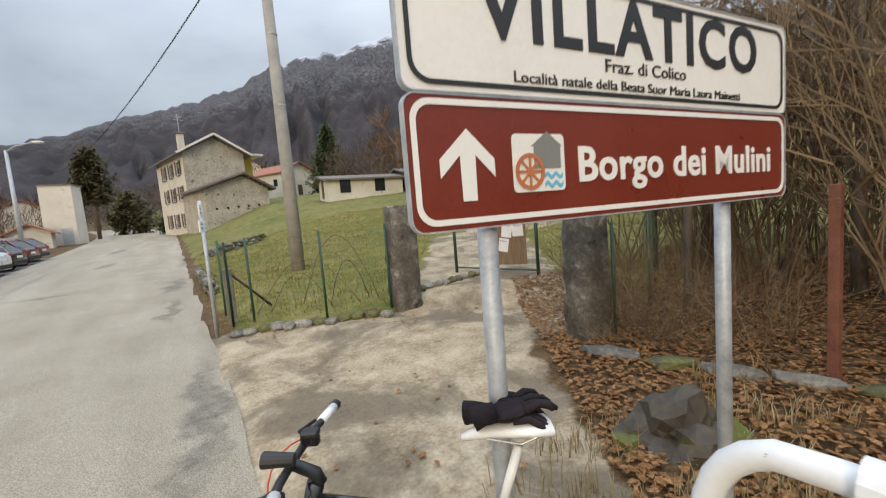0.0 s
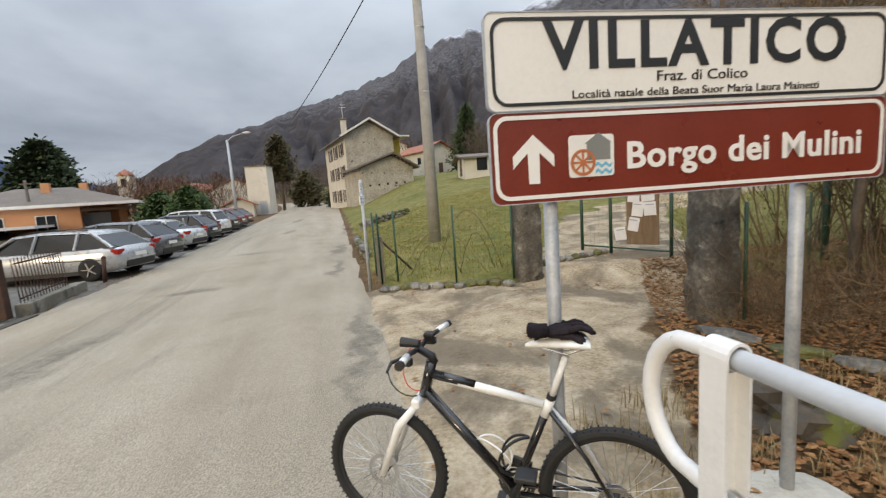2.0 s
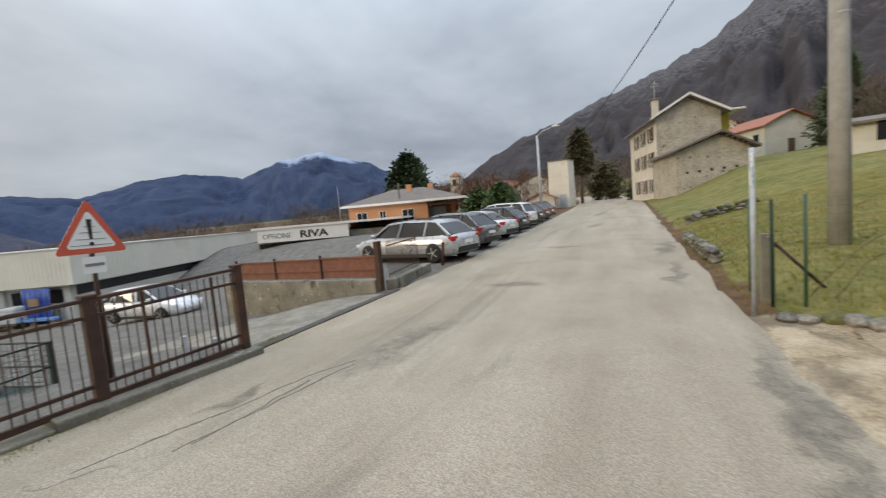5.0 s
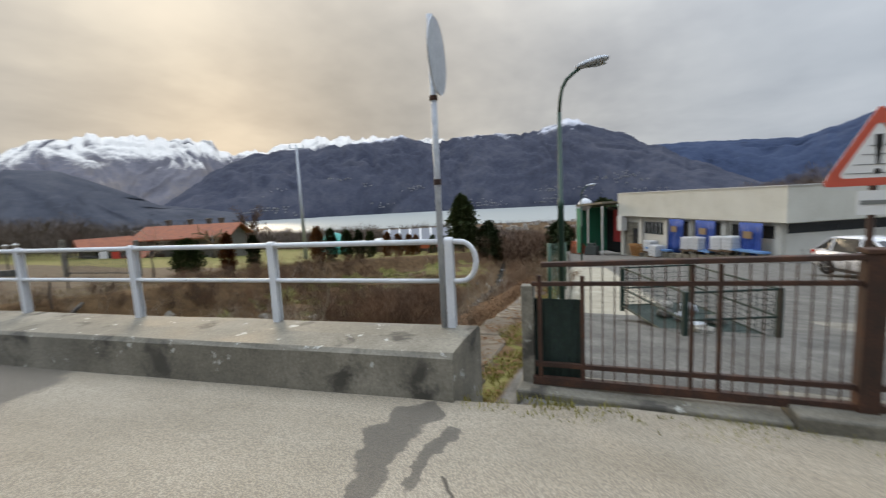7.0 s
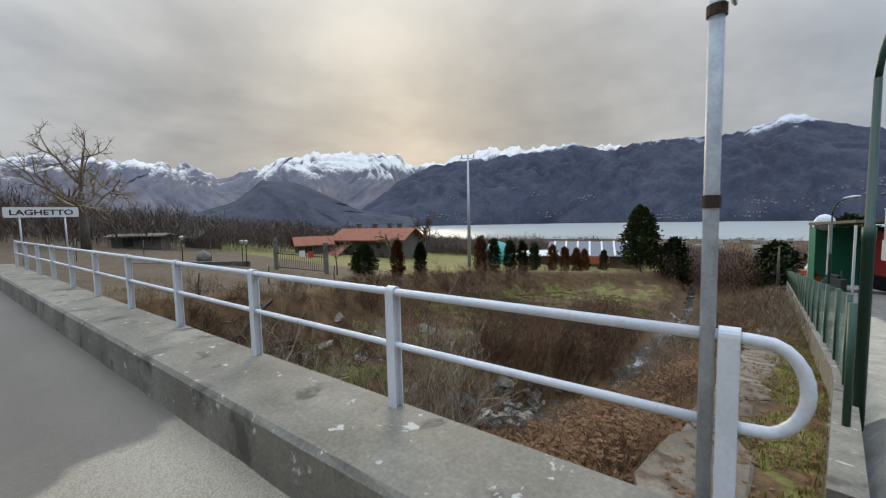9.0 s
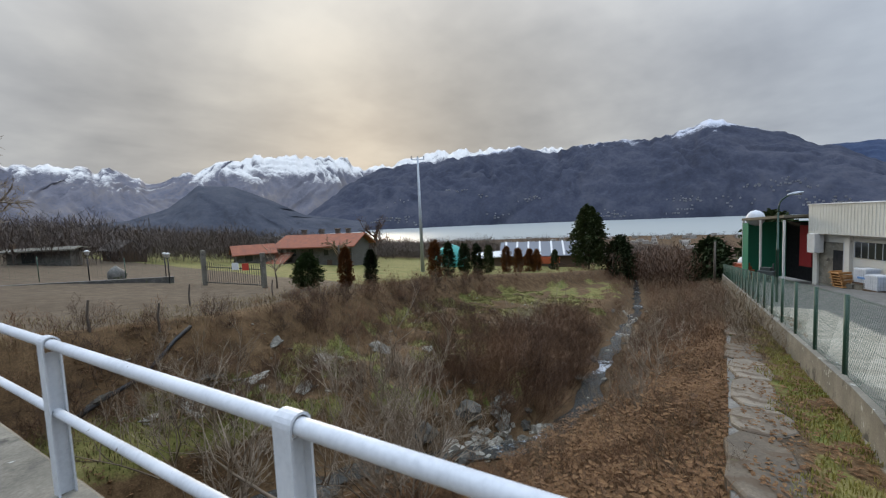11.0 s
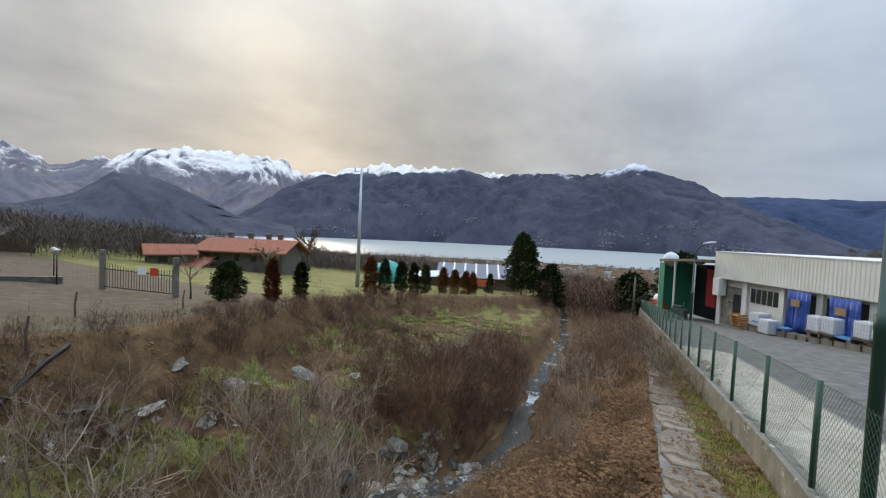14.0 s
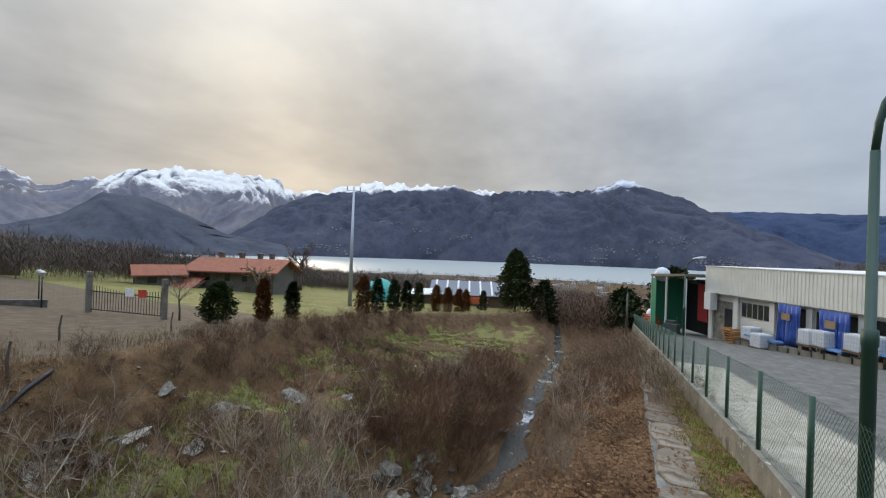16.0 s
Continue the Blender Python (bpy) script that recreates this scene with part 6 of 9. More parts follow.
leaves("fallen_leaves", "brown fallen leaves on the bank beside the sign", scatter(46000, (2.0, 11), (-3, 7.5), lambda x, y: (x > 2.55 + 0.62 * np.maximum(y - 1.2, 0)) & (y < 6.5), 21), 0.062, 21, 0.05)
leaves("blown_leaves", "brown leaves blown along the drive and fence", scatter(900, (1.2, 6), (1, 7), lambda x, y: (bumps(x, y, 0.8, 1) > 0.75) | ((np.abs(y + 0.33 * (x - 1) - 7.0) < 0.22) & (x > 1.6)), 22), 0.06, 22, 0.02)
leaves("gully_leaves", "brown dead leaves on the stream bank", scatter(70000, (-30, -5.2), (-9, -0.9), lambda x, y: (y > stream_y(x) + 0.7) & (y < path_edge(x) - 0.02), 23), 0.085, 23, 0.10, old_leaf)
leaves("hanging_leaves", "withered leaves clinging to stems above the stream", scatter(60000, (-22, -6.0), (-8, -0.9), lambda x, y: (y > stream_y(x) + 1.2) & (y < path_edge(x) - 0.15) & (bumps(x, y, 1.3, 1) > 0.0), 27), 0.075, 27, 0.62, old_leaf)
leaves("roadside_leaves", "brown leaves in the gutter by the parking", scatter(900, (-7.2, -4.9), (8.6, 14), lambda x, y: np.abs(x - road_left(y) + 0.35) < 0.35, 24), 0.07, 24)
leaves("path_leaves", "dead leaves on the stone path", scatter(7000, (-22, -5.0), (-1.8, 0.2), lambda x, y: (y > path_edge(x) + 0.1) & (bumps(x, y, 0.6, 1) > -0.2), 25), 0.06, 25, 0.05, old_leaf)
leaves("bank_leaves", "dead leaves among the brush of the far bank", scatter(26000, (-24, -5.6), (-16, -4), lambda x, y: (y < stream_y(x) - 0.8) & (y > bank_y(x)) & (bumps(x, y, 1.3, 1) > 0.15), 26), 0.08, 26, 0.06, old_leaf)

# ---- thicket beside the sign ----
hazel = shrub_kind("thicket_bush", "dense leafless hazel thicket with tan catkins", [twigs(70 + i, 13, 1.0, 0.7, 3, 0.0055, 4, 0.42, 0.55) for i in range(4)], twig_tan, "thicket by the sign")
for x, y, r in bed_of(52, (5.8, 14), (-3.0, 7.0), lambda x, y: x > 6.3 + 0.35 * max(y - 2.0, 0), 31):
    hazel(x, y, r.uniform(2.2, 4.4), r.uniform(0, 360))
for x, y, h in ((5.2, 2.7, 1.1), (4.95, 3.3, 0.9), (5.4, 3.5, 1.3), (5.7, 2.9, 1.2), (5.2, 3.9, 1.0), (6.0, 2.3, 1.3), (6.1, 4.2, 1.2), (5.1, 3.0, 0.8)):
    tan_shrub(x, y, h, x * 991 % 360)
_cat = Shape()
_r = np.random.default_rng(5)
for _ in range(3200):
    p = Vector((_r.uniform(4.6, 9), _r.uniform(0.2, 5.5), _r.uniform(1.7, 4.2)))
    if p.x < 4.7 + 0.3 * p.y:
        continue
    _cat.tube([p, p + Vector((_r.normal(0, 0.008), _r.normal(0, 0.008), -_r.uniform(0.04, 0.08)))], [0.006, 0.004], 4)
tagged(part("hazel_catkins", _cat, straw, kind="stuff"), "hanging tan catkins of the hazel thicket", "catkins")


def limb_tree(name, label, m, height, seed, material, spread=0.55, trunk=0.16, levels=4, kids=5):
    """A leafless tree: tapered trunk and a crown of branching limbs."""
    r = np.random.default_rng(seed)
    tr, cr = Shape(), Shape()
    top = height * 0.38
    tr.tube([(0, 0, -0.2), (0.02, 0.02, top * 0.5), (0.05, -0.03, top), (0.03, 0.05, height * 0.65)], [trunk * 1.25, trunk, trunk * 0.75, trunk * 0.35], 10)

    def grow(p, d, length, rad, level):
        q, e, pts, rs = p.copy(), d.copy(), [p], [rad]
        for i in range(4):
            e = (e + Vector(r.normal(0, 0.16, 3))).normalized()
            q = q + e * length / 4
            pts.append(q.copy())
            rs.append(rad * (1 - 0.17 * (i + 1)))
        cr.tube(pts, rs, 5 if level < 2 else 3, caps=False)
        if level < levels:
            for k in range(kids):
                t = r.uniform(0.3, 1.0)
                i = min(int(t * 4), 3)
                at = pts[i].lerp(pts[i + 1], t * 4 - i)
                nd = (e * 0.8 + Vector(r.normal(0, spread, 3)) + Vector((0, 0, 0.12))).normalized()
                grow(at, nd, length * r.uniform(0.45, 0.68), rad * 0.5, level + 1)

    for k in range(7):
        a = k * 2.4 + r.uniform(0, 0.6)
        z = top * r.uniform(0.75, 1.0) + (height * 0.2 if k > 4 else 0)
        grow(Vector((0.03, 0, z)), Vector((math.cos(a) * 0.8, math.sin(a) * 0.8, 0.8)).normalized(), height * 0.34, trunk * 0.5, 1)
    ob = thing(name, label, "tree", m=m)
    part("trunk", tr, bark, ob, smooth=True)
    part("crown", cr, material, ob)
    return ob


def conifer(name, label, m, height, width, seed, material, bare=0.12, round_top=False, n=420, leaf=0.28):
    """An evergreen: trunk, limbs and a crown of many small sprays."""
    r = np.random.default_rng(seed)
    ob = thing(name, label, "tree", m=m)
    part("trunk", Shape().tube([(0, 0, -0.3), (0, 0, height * 0.5), (0, 0, height * 0.96)], [height * 0.022, height * 0.014, 0.01], 8), bark, ob, smooth=True)
    cr, br = Shape(), Shape()
    for i in range(n):
        t = r.uniform(0, 1) ** 0.8
        z = height * (bare + (1 - bare) * t)
        w = width * (math.sin(math.pi * (0.22 + 0.78 * t)) ** 0.7 if round_top else (1 - t) ** 0.8) * (0.72 + 0.28 * math.sin(t * 23 + i % 5))
        a = r.uniform(0, 2 * math.pi)
        k = r.uniform(0.45, 1.0)
        p = Vector((math.cos(a) * w * k, math.sin(a) * w * k, z - 0.10 * w * k))
        if i % 4 == 0:
            br.tube([(0, 0, z), p], [height * 0.004, height * 0.0015], 3, caps=False)
        for j in range(9):
            d = Vector((math.cos(a), math.sin(a), -0.15)) + Vector(r.normal(0, 0.6, 3))
            d.normalize()
            side = d.orthogonal().normalized() * leaf * 0.3
            o = p + Vector(r.normal(0, leaf * 0.45, 3))
            cr.add([o, o + d * leaf * 0.6 + side, o + d * leaf, o + d * leaf * 0.6 - side], [(0, 1, 2, 3)])
    part("branches", br, bark, ob)
    part("crown", cr, material, ob)
    return ob


def at_ground(x, y, dz=0.0):
    return Matrix.Translation((x, y, stuff_at(x, y) + dz))

# ---- single trees ----
GROUP_C = "young cypresses along the lane"
for x, y, h, mat, lab in ((-18.46, -18.61, 2.1, needle_brown, "young cypress with orange-brown needles"), (-20.79, -19.16, 2.0, needle_dark, "slim young dark green cypress")):
    tagged(conifer("cypress", lab, at_ground(x, y), h, 0.40, int(-x * 10), mat, 0.02, True, 420, 0.13), "", "", GROUP_C)
for k, (x, y) in enumerate(((-29.3, -21.08), (-32.3, -21.99), (-34.9, -22.1), (-36.4, -21.7), (-40.2, -22.75), (-43.5, -22.5), (-46.0, -22.4), (-48.5, -22.2), (-51.0, -22.4), (-57.9, -22.9))):
    brown = k in (0, 5, 6, 7, 8)
    tagged(conifer("cypress", "young cypress with orange-brown needles" if brown else "slim young dark green cypress", at_ground(x, y), 2.9 - 0.03 * k, 0.60, 40 + k, needle_brown if brown else needle_dark, 0.02, True, 240, 0.2), "", "", GROUP_C)
conifer("bush", "round evergreen bush with olive leaves", at_ground(-16.36, -19.0), 1.8, 0.90, 91, leaf_green, 0.08, True, 620, 0.13)
conifer("pine", "tall dark green pine by the stream", at_ground(-68.4, -21.7), 9.6, 2.9, 92, needle_dark, 0.10, True, 900, 0.5)
conifer("pine", "broad dark evergreen beside the tall pine", at_ground(-70, -17.5), 6.5, 2.6, 93, needle_dark, 0.02, True, 420, 0.5)
conifer("pine", "dark round-crowned pine behind the works", at_ground(-78, 1.0), 8.5, 4.5, 94, needle_dark, 0.15, True, 520, 0.7)
conifer("pine", "dark green pine beside the works entrance", at_ground(-74, -6.0), 6.5, 3.4, 95, needle_dark, 0.1, True, 420, 0.6)
conifer("fir", "dark green fir above the meadow", at_ground(17.3, 66.0), 10.0, 4.3, 96, needle_dark, 0.02, False, 900, 0.5)
conifer("cedar", "broad dark cedar behind the bungalow", at_ground(-37.0, 56.5), 10.5, 4.6, 97, needle_dark, 0.12, True, 800, 0.6)
conifer("pine", "tall umbrella-shaped pine beside the road", at_ground(-12.2, 66.0), 11.0, 2.4, 98, needle_olive, 0.42, True, 420, 0.5)
conifer("pine", "dark evergreen beyond the white building", at_ground(-10.2, 76.0), 6.0, 3.2, 99, needle_olive, 0.05, True, 420, 0.5)
conifer("hedge_bush", "olive-green bush behind the parked cars", at_ground(-14.2, 38.0), 3.3, 2.2, 101, leaf_green, 0.02, True, 420, 0.3)
conifer("hedge_bush", "olive-green bush behind the parked cars", at_ground(-17.2, 39.5), 3.0, 2.2, 102, leaf_green, 0.02, True, 420, 0.3)
conifer("hedge_bush", "dark ivy bush at the house corner", at_ground(-4.6, 64.0), 2.6, 1.4, 103, needle_dark, 0.02, True, 260, 0.25)
limb_tree("bare_tree", "spreading leafless tree behind the red-roofed house", at_ground(-62.0, -63.0), 9.0, 111, twig_red, 0.6, 0.35)
limb_tree("bare_tree", "leafless tree at the village sign", at_ground(-6.5, -44.0), 9.5, 112, twig_grey, 0.6, 0.3)
limb_tree("bare_tree", "leafless tree above the meadow sheds", at_ground(21, 47.0), 9.0, 113, twig_red, 0.55, 0.3)
limb_tree("bare_tree", "thin leafless tree by the field gate", at_ground(-15.4, -20.3), 2.6, 114, twig_grey, 0.5, 0.04, 3, 4)
limb_tree("bare_tree", "leafless hazel trunk overhanging the sign", at_ground(7.6, 2.2), 6.2, 115, twig_tan, 0.7, 0.07)
limb_tree("bare_tree", "leafless hazel trunk overhanging the sign", at_ground(6.6, 3.6), 5.2, 116, twig_tan, 0.75, 0.055)
limb_tree("bare_tree", "leafless tree in the thicket by the sign", at_ground(9.6, 5.0), 7.2, 117, twig_tan, 0.7, 0.09)
limb_tree("bare_tree", "pollarded leafless tree on the lawn", at_ground(-36.0, -41.5), 4.2, 118, twig_tan, 0.7, 0.25, 3, 4)


def far_wood(name, label, spots, seed, material, size=(3.0, 6.0), strokes=120):
    """A far wood of feathery bare crowns, one mesh."""
    r = np.random.default_rng(seed)
    v, f = [], []
    zs = land(*np.array(spots).T).tolist()
    for (x, y), z in zip(spots, zs):
        h = r.uniform(*size)
        w = h * r.uniform(0.34, 0.52)
        for k in range(strokes):
            a, t, k2 = r.uniform(0, 2 * math.pi), r.uniform(-1, 1), r.uniform(0.3, 1) ** 0.5
            rr = w * math.sqrt(1 - t * t) * k2
            o = Vector((math.cos(a) * rr, math.sin(a) * rr, h * (0.58 + 0.40 * t * k2)))
            d = Vector((math.cos(a) * 0.5, math.sin(a) * 0.5, 0.75)) + Vector(r.normal(0, 0.35, 3))
            b = o - d.normalized() * h * r.uniform(0.14, 0.3)
            q = h * 0.0055
            e = Vector((-math.sin(a) * q, math.cos(a) * q, 0))
            n = len(v)
            at = Vector((x, y, z))
            v += [tuple(at + b), tuple(at + b.lerp(o, 0.6) + e), tuple(at + o), tuple(at + b.lerp(o, 0.6) - e)]
            f.append((n, n + 1, n + 2, n + 3))
        n, q = len(v), h * 0.006
        v += [(x - q, y, z - 0.2), (x + q, y + q, z - 0.2), (x + q * 0.4, y, z + h * 0.6), (x - q * 0.4, y, z + h * 0.6)]
        f.append((n, n + 1, n + 2, n + 3))
    s = Shape()
    s.v, s.f = v, f
    return tagged(part(name, s, material, kind="stuff"), label, "wood")


far_wood("far_wood", "leafless red-brown alder wood along the stream", scatter(620, (-150, -66), (-30, 4), lambda x, y: (y > -19 - 0.1 * (-x - 72)) & (y < -7), 41), 41, twig_red, (4.0, 7.5))
far_wood("far_wood", "belt of leafless trees below the lawn", scatter(2700, (-210, -86), (-150, 0), lambda x, y: y < -0.12 * (-x) - 4, 42), 42, wood_far, (4.0, 7.5))
far_wood("far_wood", "brown leafless wood beyond the field", scatter(2800, (-200, 10), (-170, -64), lambda x, y: (y < -66 - 0.25 * (-x)), 43), 43, wood_far, (4.0, 8.0))
far_wood("far_wood", "leafless trees behind the works", scatter(260, (-200, -75), (10, 90), lambda x, y: x == x, 44), 44, wood_far, (4.0, 7.0))
far_wood("far_wood", "dark wood on the hillside behind the village", scatter(1500, (-120, 190), (80, 260), lambda x, y: y > 84 + 0.1 * np.abs(x), 45), 45, wood_far, (5.0, 11.0))
far_wood("far_wood", "leafless reddish trees behind the parking", scatter(60, (-32, -17), (48, 70), lambda x, y: x == x, 46), 46, twig_red, (4.0, 7.0))
far_wood("far_wood", "leafless trees on the slope above the meadow", scatter(260, (16, 90), (40, 90), lambda x, y: y > 44 + 0.2 * (x - 16), 47), 47, wood_far, (5.0, 9.0))
far_wood("far_wood", "bare trees behind the thicket", scatter(220, (14, 60), (-30, 34), lambda x, y: x > 15, 48), 48, twig_tan, (4.0, 8.0))
far_wood("gully_brush", "low red-brown brushwood further down the gully", scatter(2600, (-75, -17), (-24, -1.6), lambda x, y: (y > bank_y(x)) & (y < np.minimum(fence_y(x) - 0.6, path_edge(x) - 0.1)) & (np.abs(y - stream_y(x)) > 0.9) & ((y > stream_y(x)) | (y > stream_y(x) - 2.6) | (y < bank_y(x) + 2.4)), 49), 49, twig_red, (0.7, 1.5), 60)
far_wood("bank_brush", "dense dead brushwood on the near gully banks", scatter(1500, (-20, -4.8), (-17, -0.9), lambda x, y: (y > bank_y(x) - 0.3) & (np.abs(y - stream_y(x)) > 0.9) & (y < path_edge(x) - 0.1) & ((y > stream_y(x)) | (y < bank_y(x) + 2.6)), 50), 50, twig_red, (0.35, 0.8), 60)
far_wood("path_brush", "tan dead brushwood hanging over the yard fence", scatter(420, (-62, -15), (-9, 0.2), lambda x, y: (y < fence_y(x) - 0.3) & (y > fence_y(x) - 2.2), 51), 51, twig_tan, (0.8, 1.8), 60)
far_wood("far_wood", "brown leafless trees behind the field gardens", scatter(230, (-34, 2), (-74, -47), lambda x, y: y < -47 - 0.35 * (-x), 52), 52, wood_far, (3.0, 5.8))
def shore(n, lo, hi, a0, a1, seed):
    """Places on the slope and plain towards the lake shore."""
    r = np.random.default_rng(seed)
    rr, aa = np.sqrt(r.uniform(lo * lo, hi * hi, n)), np.radians(r.uniform(a0, a1, n))
    return list(zip((-rr * np.sin(aa)).tolist(), (rr * np.cos(aa)).tolist()))


far_wood("far_wood", "brown leafless woods on the slope to the lake", shore(2600, 210, 640, 82, 160, 54), 54, wood_far, (6.0, 11.0), 70)
far_wood("far_wood", "leafless woods along the near lake shore", shore(2400, 640, 1290, 82, 150, 55), 55, wood_far, (9.0, 16.0), 44)
far_wood("far_wood", "leafless trees around the red-roofed house", scatter(110, (-80, -40), (-92, -63), lambda x, y: x == x, 53), 53, wood_far, (4.0, 6.5))

# ---- pillars, fence and gate of the meadow ----
def make_pillar(label, x, y, w, h, seed):
    """A gate pillar of rough grey masonry."""
    ob = thing("stone_pillar", label, "pillar", "gate pillars", at_ground0(x, y))
    s = Shape()
    n, rows = 20, []
    for i in range(15):
        z = -0.15 + (h + 0.15) * i / 14
        for j in range(n):
            a = 2 * math.pi * j / n
            k = (abs(math.cos(a)) ** 6 + abs(math.sin(a)) ** 6) ** (-1 / 6)
            p = Vector((math.cos(a), math.sin(a), z * 1.2 + seed))
            rr = w / 2 * k * (1 + 0.20 * noise.noise(p * 2.2) + 0.12 * noise.noise(p * 5)) * (1.12 - 0.12 * i / 14)
            rows.append((rr * math.cos(a), rr * math.sin(a), z + 0.03 * noise.noise(p * 3)))
    s.add(rows, [(i * n + j, i * n + (j + 1) % n, (i + 1) * n + (j + 1) % n, (i + 1) * n + j) for i in range(14) for j in range(n)] + [tuple(14 * n + j for j in range(n))])
    part("shaft", s, surface("lichened_grey_masonry", [(0.030, 0.026, 0.021), (0.095, 0.084, 0.070), (0.23, 0.21, 0.18)], scale=3.4, bump=1.0, bump_scale=22, spots=[((0.30, 0.29, 0.26), 3.5, 0.60, 0.06), ((0.02, 0.018, 0.016), 2.0, 0.57, 0.08)]), ob, smooth=True)
    return ob


def at_ground0(x, y):
    return Matrix.Translation((x, y, stuff_at(x, y)))


make_pillar("rough grey stone gate pillar with lichen", 3.76, 6.75, 0.44, 1.66, 1.0)
make_pillar("thick crumbling grey stone pillar by the drive", 4.80, 3.74, 0.38, 1.95, 7.0)

wire_green = paint("green_fence_wire", (0.03, 0.085, 0.05), 0.5)


def mesh_wires(s, a, b, h0, h1, step=0.10, r=0.0014):
    """A welded mesh between two feet."""
    a, b = Vector(a), Vector(b)
    n = max(2, int((b - a).length / step))
    for i in range(n + 1):
        p = a.lerp(b, i / n)
        s.tube([p + Vector((0, 0, h0)), p + Vector((0, 0, h1))], r, 3, caps=False)
    for k in range(int((h1 - h0) / step) + 1):
        z = min(h0 + k * step, h1)
        s.tube([a + Vector((0, 0, z)), b + Vector((0, 0, z))], r, 3, caps=False)


def make_mesh_fence(name, label, feet, h, mat_post, group="", wires=True, rad=0.02, step=0.1):
    o = Vector(feet[0])
    ob = thing(name, label, "fence", group, Matrix.Translation(o))
    loc = [Vector(f) - o for f in feet]
    for p in loc:
        part("post", Shape().tube([p + Vector((0, 0, -0.1)), p + Vector((0, 0, h))], rad, 8), mat_post, ob, smooth=True)
    if wires:
        for a, b in zip(loc, loc[1:]):
            s = Shape()
            mesh_wires(s, a, b, 0.06, h - 0.05, step)
            tagged(part("wire_mesh", s, wire_green, ob), kind="stuff")
    return ob


def foot(x, y):
    return (x, y, stuff_at(x, y))


make_mesh_fence("wire_fence", "green wire-mesh fence round the meadow", [foot(1.12, 7.85), foot(1.43, 7.73), foot(2.47, 7.04), foot(3.48, 6.75)], 1.42, fence_green)
make_mesh_fence("wire_fence", "green wire-mesh fence along the road verge", [foot(1.12, 7.85), foot(1.02, 8.9)], 1.42, fence_green)
# grey pole with the street plates
_p = thing("street_sign", "grey pole with two small white street plates", "road sign", m=pose(0.88, 7.49, stuff_at(0.88, 7.49)))
part("pole", Shape().tube([(0, 0, -0.1), (0, 0, 2.08)], 0.028, 12), galvanised, _p, smooth=True)
for z, a in ((1.93, 84), (1.70, 78)):
    pl = part("plate", Shape().box((0, 0, z), (0.34, 0.018, 0.17), pose(0, 0, 0, 0, 0, a)), sign_white, _p, bevel=0.003)
    for dz in (-0.03, 0.03):
        part("text_line", Shape().box((0, 0, z + dz), (0.24, 0.024, 0.022), pose(0, 0, 0, 0, 0, a)), sign_grey, pl)
_w = thing("corner_post", "weathered concrete post with a brace at the meadow corner", "post", m=at_ground0(1.12, 8.2))
part("shaft", Shape().box((0, 0, 0.45), (0.16, 0.15, 1.0), taper=0.92), concrete, _w, bevel=0.015)
part("brace", Shape().tube([(0.05, 0, 0.85), (0.75, 0.25, 0.05)], 0.022, 8), rust, _w, smooth=True)
# dry canes trained along the meadow fence
for _k, (_a, _b, _h) in enumerate((((1.5, 7.9), (3.0, 6.9), 0.95), ((2.2, 7.5), (3.3, 6.8), 1.25), ((1.7, 7.7), (2.6, 7.1), 0.7), ((2.6, 7.3), (3.2, 7.0), 0.8))):
    _pa, _pb = Vector((*_a, stuff_at(*_a))), Vector((*_b, stuff_at(*_b)))
    _q = new("dry_cane", Shape().tube([_pa.lerp(_pb, t / 12) + Vector((0, 0.03 * math.sin(t * 2.1 + _k), _h * math.sin(math.pi * min(1, t / 12 * 0.93 + 0.02)))) for t in range(13)], 0.007, 5).mesh("dry_cane", True))
    _q.data.materials.append(twig_tan)
    tagged(_q, "dry arching cane leaning on the meadow fence", "cane", "canes on the fence")


